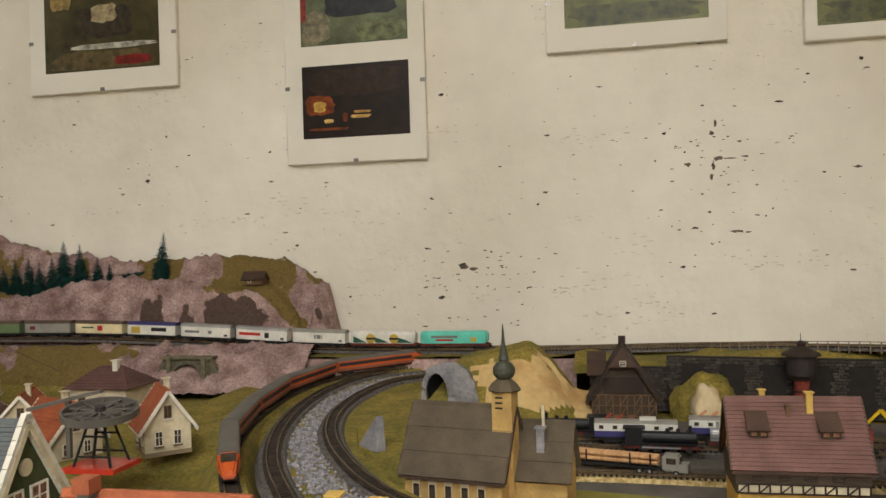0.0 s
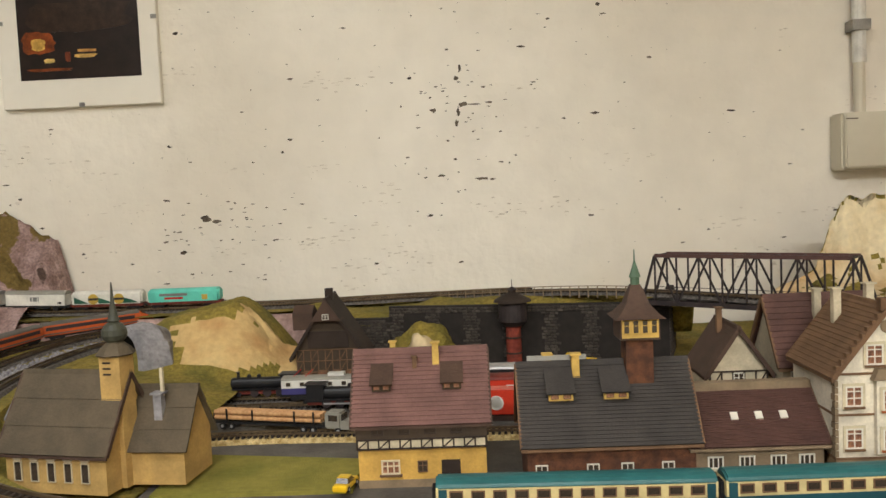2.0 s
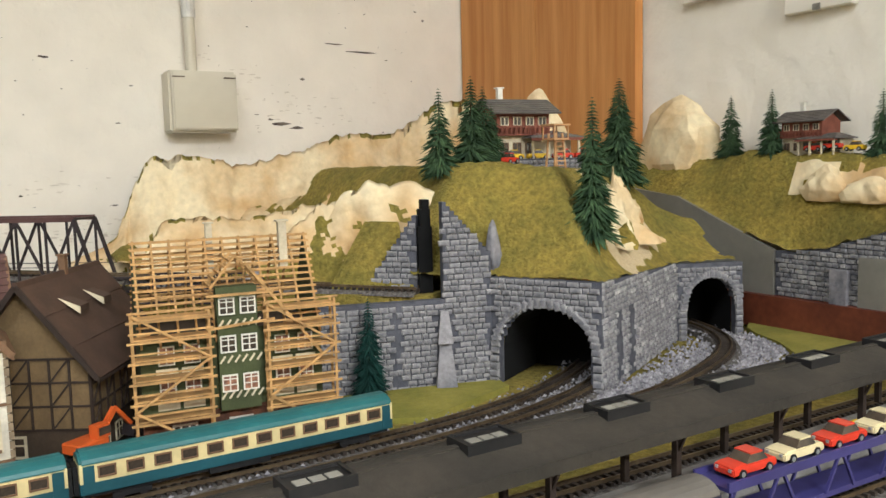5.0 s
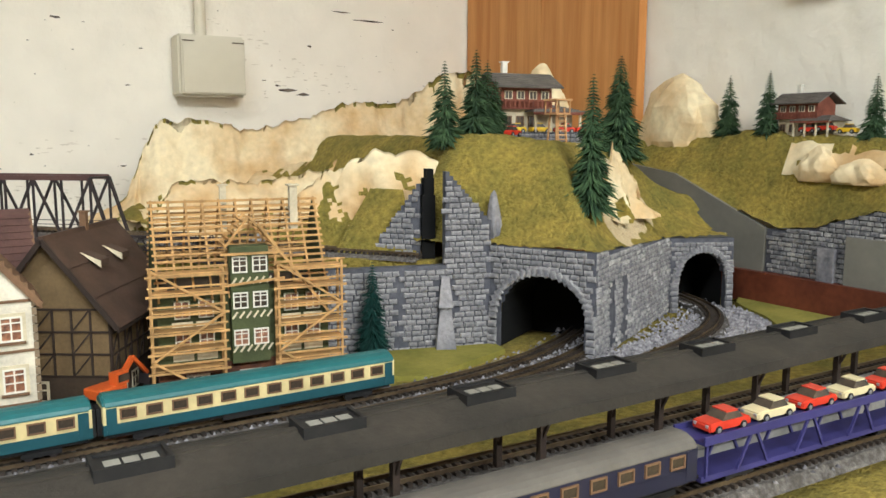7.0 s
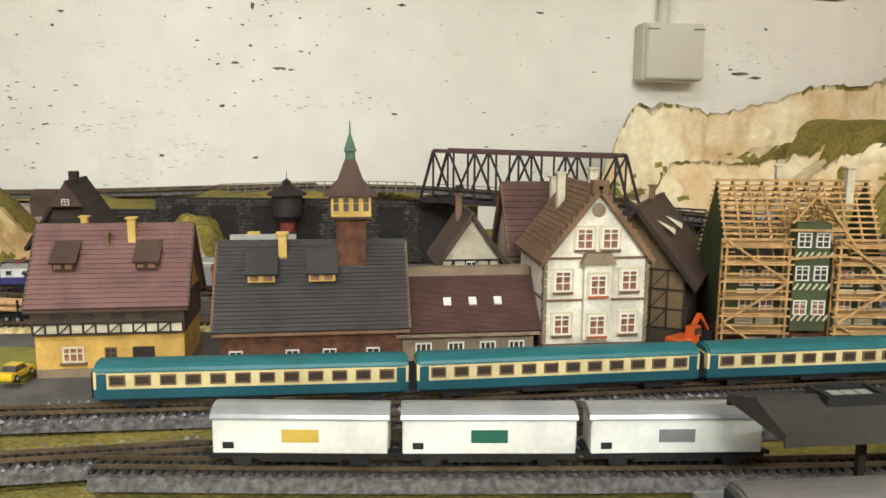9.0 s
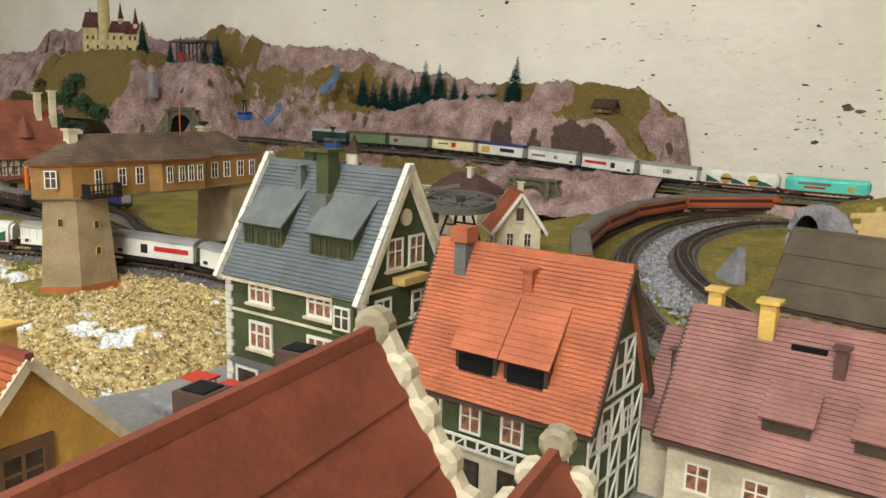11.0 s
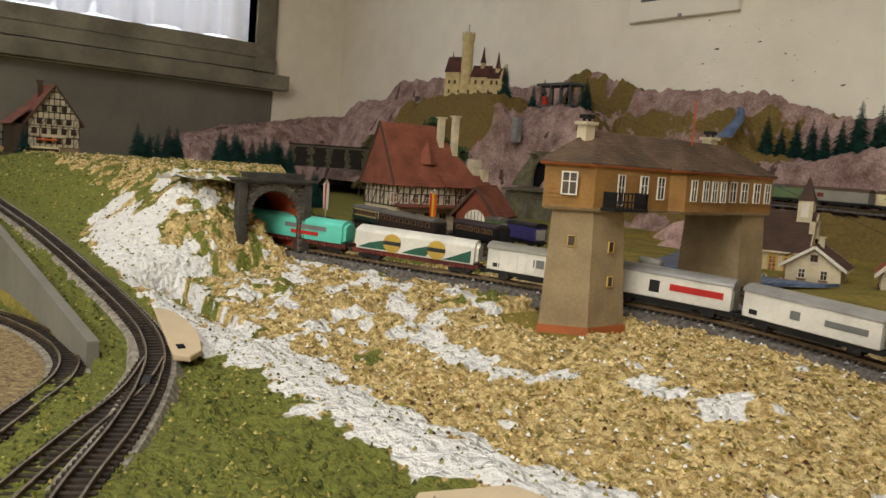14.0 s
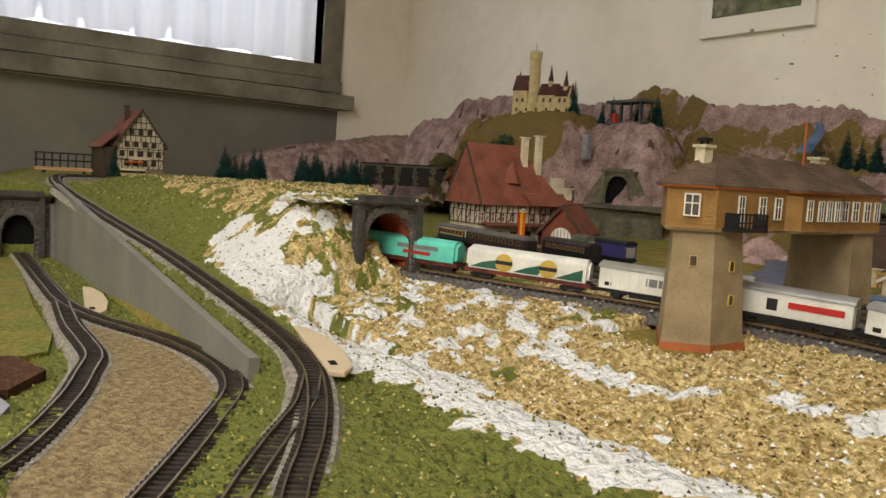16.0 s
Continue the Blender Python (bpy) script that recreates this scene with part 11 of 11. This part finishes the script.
chz = 1.198
chalet(pose(0.902, 0.742, chz, 0, 0, -12), 0.050, 0.038, "white and red-brown chalet with grey roof on a stone terrace")
stone_wall("chalet_terrace", (0.855, 0.716), (0.960, 0.690), 1.176, 1.199, "grey stone terrace wall below a chalet", STONE, STONEBACK, 0.006, 0.0036, cap=120, thick=0.012)
tagged(part("chalet_yard", boxes((-0.056, 0.056, 0.006, 0.085, -0.02, 0)), SOIL, m=pose(0.908, 0.700, 1.1978, 0, 0, -14)), "brown yard around a chalet", "yard", kind="structure")
for k, (px_, py_, c, n) in enumerate(((0.882, 0.718, CARYELLOW, "yellow"), (0.905, 0.711, CARYELLOW, "yellow"), (0.930, 0.706, CARRED, "red"), (0.950, 0.700, CARRED, "dark red"))):
    car(pose(px_, py_, 1.198, 0, 0, -14 if k % 2 else 166), c, f"{n} model car parked before a chalet", 0.020, "cars at the chalets")
car(pose(0.858, 0.690, meadow_z(0.858, 0.690) + 0.001, 0, 0, 20), CARRED, "red model car on the meadow by a fir", 0.018, "cars at the chalets")
lk = thing("lookout_tower", pose(0.893, 0.672, meadow_z(0.893, 0.672)), "slim wooden lookout tower with a platform", "tower")
for sx in (-1, 1):
    for sy in (-1, 1):
        bm = bmesh.new()
        bar(bm, (sx * 0.006, sy * 0.006, -0.002), (sx * 0.004, sy * 0.004, 0.030), 0.0014)
        part("post", bm, LOGWOOD, lk)
part("platform", boxes((-0.008, 0.008, -0.008, 0.008, 0.024, 0.0255)), LOGWOOD, lk)
part("roof", boxes((-0.009, 0.009, -0.009, 0.009, 0.036, 0.0375)), LOGWOOD, lk)
for k in range(6):
    part("rung", boxes((-0.005, 0.005, -0.0065, -0.0055, 0.002 + 0.004 * k, 0.003 + 0.004 * k)), LOGWOOD, lk)
bm = bmesh.new()
for sx in (-1, 1):
    bar(bm, (sx * 0.0075, -0.0075, 0.0255), (sx * 0.0075, -0.0075, 0.037), 0.001), bar(bm, (sx * 0.0075, 0.0075, 0.0255), (sx * 0.0075, 0.0075, 0.037), 0.001)
part("railing", bm, LOGWOOD, lk)


def plaster_rock(name, m, sx, sy, sz, label, seed, material=CREAMROCK, taper=0.5):
    """A tall, faceted lump of plaster rock on its foot."""
    bm = bmesh.new()
    bmesh.ops.create_icosphere(bm, subdivisions=3, radius=1.0)
    for vv in bm.verts:
        p = Vector((vv.co.x * 1.5, vv.co.y * 1.5, vv.co.z * 0.6)) + Vector((seed * 3.1, seed * 1.7, 0))
        k = (1.15 + 0.30 * noise.cell(p * 1.2) * 0.5 + 0.35 * noise.fractal(p * 1.4, 0.9, 2, 3)) * (1 - taper * max(0.0, vv.co.z))
        z = max(-0.4, vv.co.z)
        vv.co = Vector((vv.co.x * sx * k, vv.co.y * sy * k, z * sz * (0.85 + 0.15 * k)))
    bmesh.ops.bevel(bm, geom=bm.edges[:], offset=0.0006, segments=1, affect="EDGES")
    return tagged(part(name, bm, material, m=m), label, "rock", kind="structure")


cliff("meadow_rock", [(0.900, 0.612, 1.130), (0.912, 0.626, 1.158), (0.924, 0.634, 1.192), (0.938, 0.640, 1.178), (0.954, 0.646, 1.164), (0.968, 0.650, 1.150), (0.978, 0.652, 1.132)], 1.124, 0.024, "cream plaster rock that breaks through a meadow slope", 14)
plaster_rock("wall_rock", pose(0.797, 0.632, 1.122), 0.006, 0.007, 0.034, "small grey plaster rock on top of a stone wall", 6, GREYROCK)
plaster_rock("chalet_rock", pose(1.022, 0.852, 1.200), 0.032, 0.028, 0.084, "tall cream plaster rock behind a chalet", 3)


def east_z(x, y):
    lip = float(np.interp(y, [0.40, 0.50, 0.56, 0.60, 0.66, 0.73], [1.140, 1.132, 1.112, 1.106, 1.128, 1.158]))
    z = lip + (1.196 - lip) * smooth01(x, 1.110, 1.156)
    return z + 0.007 * fbm(x, y, 18, 4) + 0.003 * fbm(x, y, 60, 2)


terrain("east_terrace", 1.108, 1.198, 0.18, 0.875, 0.0045, east_z, lambda x, y, z, s: 1 if 0.40 < y < 0.62 and 1.162 + 0.014 * fbm(x, y, 30, 5) < z < 1.182 + 0.008 * fbm(x, y, 40, 2) else 0, [GRASS, CREAMROCK], "olive terrace with cream rocks along the wall", "hill", inside=lambda x, y: x > 1.110)
stone_wall("terrace_wall", (1.110, 0.612), (1.110, 0.18), 1.065, 1.104, "grey stone retaining wall of the terrace", STONE, STONEBACK, 0.008, 0.0045, cap=260, coping=False, top=lambda s: float(np.interp(s, [0, 0.05, 0.11, 0.2], [1.107, 1.113, 1.133, 1.138])))
for y in (0.546, 0.44, 0.36):
    tagged(part("wall_buttress", boxes((1.104, 1.110, y - 0.008, y + 0.008, 1.065, 1.096)), GREYROCK), "smooth grey buttress on a stone wall", "buttress", "terrace buttresses", kind="structure")
tagged(part("terrace_gate", boxes((1.1045, 1.1095, 0.488, 0.528, 1.065, 1.108)), PANELGREY), "plain grey panel in a stone wall", "panel", kind="structure")
bm = bmesh.new()
prism_x(bm, [(0.613, 1.065), (0.80, 1.065), (0.80, 1.165), (0.73, 1.156), (0.66, 1.127), (0.613, 1.108)], 1.108, 1.112)
bmesh.ops.recalc_face_normals(bm, faces=bm.faces)
tagged(part("grey_side_panel", bm, PANELGREY), "plain grey side panel below a grassy terrace", "panel", kind="structure")
tagged(part("terrace_fascia", boxes((1.100, 1.114, 0.18, 0.80, 1.034, 1.065)), M_FASCIA), "red-brown wooden fascia board under a terrace", "trim", kind="structure")
plaster_rock("terrace_rock", pose(1.168, 0.778, 1.190), 0.028, 0.048, 0.076, "tall cream plaster rock on a terrace", 8, taper=0.05)
plaster_rock("terrace_rock_small", pose(1.140, 0.582, 1.164), 0.013, 0.022, 0.026, "small cream plaster rock on a terrace", 11)
plaster_rock("terrace_rock_low", pose(1.136, 0.535, 1.160), 0.012, 0.026, 0.018, "low cream plaster rock on a terrace", 13)
chalet(pose(1.178, 0.624, 1.196, 0, 0, -90) @ Matrix.Scale(0.78, 4), 0.054, 0.036, "small brown chalet with grey roof on a terrace")
for k, (x, y, hh) in enumerate(((1.165, 0.708, 0.068), (1.160, 0.655, 0.068), (1.165, 0.545, 0.064), (1.172, 0.47, 0.058), (1.160, 0.40, 0.06))):
    fir(x, y, east_z(x, y) - 0.003, hh, hh * 0.23, FIRGREEN, "green fir tree on a terrace by the wall", seed=130 + k)
for k, (y, c, n) in enumerate(((0.606, CARRED, "red"), (0.588, CARRED, "red"), (0.566, CARYELLOW, "yellow"))):
    car(pose(1.158, y, east_z(1.158, y) + 0.002, 0, 0, 92), c, f"{n} model car parked on a terrace", 0.019, "cars at the chalets")


# ---- street traffic and clutter in the town ----
def wheels(ob, xs, w, r=0.0028, z=None):
    for x in xs:
        for y in (-w, w):
            bm = bmesh.new()
            lathe(bm, 0, 0, [(r, -0.001), (r, 0.001)], 12)
            wl = part("wheel", bm, BLACKPL, ob, m=pose(x, y, z or r, 90))
            bm = bmesh.new()
            lathe(bm, 0, 0, [(r * 0.5, -0.0012), (r * 0.5, 0.0012)], 10)
            part("rim", bm, SILVER, wl)


lt = thing("log_truck", pose(0.004, 0.748, 1.040, 0, 0, -15), "grey log truck with long trunks on its trailer", "truck")
part("chassis", boxes((-0.060, 0.050, -0.0035, 0.0035, 0.004, 0.006)), BLACKPL, lt)
bm = boxes((0.048, 0.063, -0.0075, 0.0075, 0.004, 0.018))
bmesh.ops.bevel(bm, geom=bm.edges[:], offset=0.0014, segments=2, affect="EDGES")
cb = part("cab", bm, GREYW, lt)
part("bonnet", boxes((0.062, 0.070, -0.0065, 0.0065, 0.004, 0.011)), GREYW, cb)
part("windscreen", boxes((0.0626, 0.0634, -0.006, 0.006, 0.011, 0.0165)), M_GLASS, cb)
part("side_window", boxes((0.052, 0.060, -0.0079, 0.0079, 0.011, 0.0160)), M_GLASS, cb)
for y in (-0.0045, 0.0, 0.0045):
    for z in (0.010, 0.0145):
        bm = bmesh.new()
        lathe(bm, 0, 0, [(0.0021, -0.052), (0.0018, 0.05)], 10)
        part("log", bm, LOGWOOD, lt, m=pose(-0.006, y, z, 0, 90))
for x in (-0.045, -0.02, 0.02, 0.038):
    for y in (-0.0074, 0.0074):
        part("stake", boxes((x - 0.0006, x + 0.0006, y - 0.0005, y + 0.0005, 0.006, 0.018)), BLACKPL, lt)
wheels(lt, (-0.05, -0.041, 0.028, 0.037, 0.060), 0.0062)
ly = thing("yellow_loader", pose(-0.074, 0.772, 1.040, 0, 0, -10), "yellow wheel loader with a grey cab", "loader")
part("body", boxes((-0.014, 0.012, -0.006, 0.006, 0.004, 0.010)), CARYELLOW, ly)
part("cab", boxes((-0.004, 0.006, -0.005, 0.005, 0.010, 0.019)), M_GLASS, ly)
part("cab_roof", boxes((-0.005, 0.007, -0.006, 0.006, 0.019, 0.0205)), CARYELLOW, ly)
bm = bmesh.new()
bar(bm, (-0.010, 0, 0.008), (-0.024, 0, 0.005), 0.002)
part("arm", bm, CARYELLOW, ly)
bm = bmesh.new()
prism(bm, [(-0.030, 0.001), (-0.022, 0.001), (-0.022, 0.009), (-0.024, 0.003)], -0.008, 0.008)
part("bucket", bm, DARKMETAL, ly)
wheels(ly, (-0.009, 0.008), 0.0066, 0.0036)
car(pose(-0.103, 0.800, 1.042, 0, 0, 160), CARRED, "red model sports car on the road", 0.024, "cars in the town")
bt = car(pose(0.086, 0.598, 1.040, 0, 0, 78), CARYELLOW, "yellow model beetle-shaped car on the street", 0.025, "cars in the town")
rl = thing("red_lorry", pose(0.196, 0.752, 1.042, 0, 0, -3), "red box lorry with a white disc on its side", "truck")
part("box_body", boxes((-0.016, 0.016, -0.008, 0.008, 0.005, 0.026)), CARRED, rl)
bm = bmesh.new()
lathe(bm, 0, 0, [(0.0062, 0.0), (0.0062, 0.0006), (0.0048, 0.0006), (0.0048, 0.0)], 20)
part("emblem", bm, WHITEP, rl, m=pose(-0.002, -0.0081, 0.015, 90))
part("cab", boxes((0.017, 0.027, -0.0075, 0.0075, 0.004, 0.019)), CARRED, rl)
part("windscreen", boxes((0.0266, 0.0274, -0.006, 0.006, 0.011, 0.017)), M_GLASS, rl)
part("chassis", boxes((-0.016, 0.026, -0.004, 0.004, 0.003, 0.005)), BLACKPL, rl)
wheels(rl, (-0.010, 0.020), 0.0066)


def excavator(m, paint, label):
    ob = thing("excavator", m, label, "excavator", "diggers")
    for y in (-0.007, 0.007):
        bm = boxes((-0.014, 0.014, y - 0.0025, y + 0.0025, 0, 0.006))
        bmesh.ops.bevel(bm, geom=bm.edges[:], offset=0.0018, segments=2, affect="EDGES")
        part("crawler_track", bm, BLACKPL, ob)
    part("turntable", boxes((-0.006, 0.006, -0.005, 0.005, 0.005, 0.008)), DARKMETAL, ob)
    bm = boxes((-0.015, 0.010, -0.009, 0.009, 0.008, 0.016))
    bmesh.ops.bevel(bm, geom=bm.edges[:], offset=0.001, segments=1, affect="EDGES")
    part("engine_housing", bm, paint, ob)
    cb = part("cab", boxes((0.000, 0.011, -0.009, -0.001, 0.016, 0.025)), paint, ob)
    part("cab_window", boxes((0.0015, 0.0114, -0.0094, -0.0006, 0.018, 0.0235)), M_GLASS, cb)
    for a, b, n, w in (((0.010, 0.003, 0.012), (0.026, 0.003, 0.030), "boom", 0.0035), ((0.026, 0.003, 0.030), (0.040, 0.003, 0.014), "stick", 0.0028)):
        bm = bmesh.new()
        bar(bm, a, b, w)
        part(n, bm, paint, ob)
    bm = bmesh.new()
    prism(bm, [(0.038, 0.014), (0.046, 0.010), (0.044, 0.004), (0.036, 0.006)], -0.003, 0.009)
    bmesh.ops.recalc_face_normals(bm, faces=bm.faces)
    part("bucket", bm, DARKMETAL, ob)
    return ob


excavator(pose(0.503, 0.596, 1.042, 0, 0, 32) @ Matrix.Scale(0.78, 4), ORANGEPL, "orange crawler excavator on the building site")
excavator(pose(0.296, 0.870, 1.040, 0, 0, 150), CARYELLOW, "yellow crawler excavator on the depot road")
yt = thing("tipper_truck", pose(0.520, 0.690, 1.040, 0, 0, 10), "yellow tipper truck on the building site", "truck")
bm = bmesh.new()
prism(bm, [(-0.018, 0.007), (0.010, 0.007), (0.012, 0.018), (-0.020, 0.016)], -0.008, 0.008)
part("tipper_body", bm, CARYELLOW, yt)
part("cab", boxes((0.013, 0.023, -0.0075, 0.0075, 0.005, 0.019)), CARYELLOW, yt)
part("windscreen", boxes((0.0226, 0.0234, -0.006, 0.006, 0.011, 0.017)), M_GLASS, yt)
part("chassis", boxes((-0.018, 0.023, -0.004, 0.004, 0.004, 0.007)), BLACKPL, yt)
wheels(yt, (-0.012, -0.004, 0.017), 0.0066, 0.0032)

# square before the green house: planters, stands, kerb and parasol
PZ = 1.0505
for k, (x, y, c, n) in enumerate(((-0.347, 0.288, CARRED, "red"), (-0.372, 0.287, CARRED, "red"))):
    ob = thing("market_stand", pose(x, y, PZ, 0, 0, 8 * k), f"{n} market stand on a paved square", "stall", "market stands")
    part("counter", boxes((-0.007, 0.007, -0.005, 0.005, 0, 0.008)), c, ob)
    part("awning", boxes((-0.0085, 0.0085, -0.0075, 0.006, 0.015, 0.0162)), c, ob)
    for sx in (-1, 1):
        part("post", boxes((sx * 0.0068 - 0.0005, sx * 0.0068 + 0.0005, 0.0036, 0.0046, 0.008, 0.015)), M_TRIM, ob)
for k, (x, y) in enumerate(((-0.325, 0.283), (-0.303, 0.281), (-0.262, 0.286))):
    ob = thing("planter", pose(x, y, PZ), "wooden planter with yellow flowers on a square", "planter", "planters on the square")
    bm = bmesh.new()
    hexa(bm, [(-0.006, -0.004, 0), (0.006, -0.004, 0), (0.006, 0.004, 0), (-0.006, 0.004, 0), (-0.0075, -0.0052, 0.006), (0.0075, -0.0052, 0.006), (0.0075, 0.0052, 0.006), (-0.0075, 0.0052, 0.006)])
    part("tub", bm, LOGWOOD, ob)
    v, f = [], []
    q = random.Random(k)
    for _ in range(60):
        pebble(v, f, q.uniform(-0.0066, 0.0066), q.uniform(-0.0045, 0.0045), 0.007 + q.uniform(0, 0.004), 0.0013, q)
    pydata("flowers", v, f, CARYELLOW, ob, kind="stuff")
for x, y, L_ in ((-0.345, 0.268, 0.11), (-0.25, 0.268, 0.06)):
    tagged(part("kerb", boxes((-L_ / 2, L_ / 2, -0.003, 0.003, -0.002, 0.004)), GREYROCK, m=pose(x, y, PZ)), "low grey stone kerb on a square", "kerb", kind="structure")
# fair stalls, stream and pipes below the village
for k, (x, y) in enumerate(((-0.744, 0.745), (-0.766, 0.752), (-0.722, 0.738))):
    ob = thing("fair_tent", pose(x, y, 1.050, 0, 0, 20 * k), ("green and white", "red and yellow", "red and white")[k] + " striped fair tent beside a chapel", "tent", "fair tents")
    bm = bmesh.new()
    disc(bm, 0, 0, 0, 0.010, 0.0005, 0.0005, 6)
    part("pole", bm, M_TRIM, ob)
    for j in range(8):
        a0, a1 = j * math.pi / 4, (j + 1) * math.pi / 4
        bm = bmesh.new()
        lo = [bm.verts.new((0.012 * math.cos(a), 0.012 * math.sin(a), 0.008)) for a in (a0, a1)]
        rim = [bm.verts.new((0.012 * math.cos(a), 0.012 * math.sin(a), 0.005)) for a in (a0, a1)]
        tp = bm.verts.new((0, 0, 0.017))
        bm.faces.new((lo[0], lo[1], tp)), bm.faces.new((rim[0], rim[1], lo[1], lo[0]))
        part("cloth_panel", bm, ((M_GREENDOOR, WHITEP), (CARRED, CARYELLOW), (CARRED, WHITEP))[k][j % 2], ob)
sheet("stream", [(-0.86, 0.70), (-0.79, 0.71), (-0.72, 0.69), (-0.66, 0.70), (-0.66, 0.725), (-0.72, 0.72), (-0.80, 0.745), (-0.90, 0.86), (-0.98, 1.00), (-1.02, 0.99), (-0.93, 0.85)], 1.0625, M_WATER, "blue-grey painted stream below a chapel", "water", 0.003)
for k, (x, y, z, w) in enumerate(((-0.97, 1.01, 1.05, 0.04), (-0.90, 0.96, 1.05, 0.03), (-1.06, 1.03, 1.05, 0.05), (-1.00, 0.93, 1.05, 0.025))):
    plaster_rock("stream_rock", pose(x, y, z), w, w * 0.6, w * 0.9, "pink-grey plaster rock beside a stream", 20 + k, PINKROCK)
bm = bmesh.new()
lathe(bm, 0, 0, [(0.0045, -0.018), (0.0045, 0.018)], 14)
tagged(part("culvert_pipe", bm, GREYW, m=pose(-0.842, 0.690, 1.066, 0, 90, -20), smooth=True), "pale grey concrete pipe beside a track", "pipe")

# the western half of the layout stands on its own trestle, a little lower and out of level
LEAN = Matrix.Translation((-0.0338, 0.0250, 1.1961)) @ Matrix.Rotation(radians(0.9370), 4, Vector((0.99257, -0.09606, -0.07471))) @ Matrix.Translation((0.0206, -0.0115, -1.2222))


def west_share(x, y):
    near = smooth01(-x, -0.06, 0.02) * (1 - smooth01(y, 0.49, 0.56))
    yard = smooth01(-x, 0.60, 0.74) * (1 - smooth01(y, 0.98, 1.12) * (1 - smooth01(-x, 1.25, 1.45)))
    return max(near, yard)


def settle(me, m):
    """Moves the points of a mesh by their share of the lean; m takes them to the world."""
    back = m.inverted()
    for vv in me.vertices:
        p = m @ vv.co
        k = west_share(p.x, p.y)
        if k > 0:
            vv.co = back @ (p + (LEAN @ p - p) * k)


FIXED = ("wall_", "floor", "ceiling", "window_", "backdrop", "wooden_board", "picture_frame", "junction_box", "layout_table", "tube_lamp", "camera")
bpy.context.view_layer.update()
for ob in [o for o in scene.objects if o.parent is None and o.type in ("MESH", "EMPTY") and not o.name.startswith(FIXED)]:
    at = ob.matrix_world.translation
    if at.length < 0.01:
        for o in [ob, *ob.children_recursive]:
            if o.type == "MESH":
                settle(o.data, o.matrix_world.copy())
    elif west_share(at.x, at.y) > 0.5:
        ob.matrix_world = LEAN @ ob.matrix_world
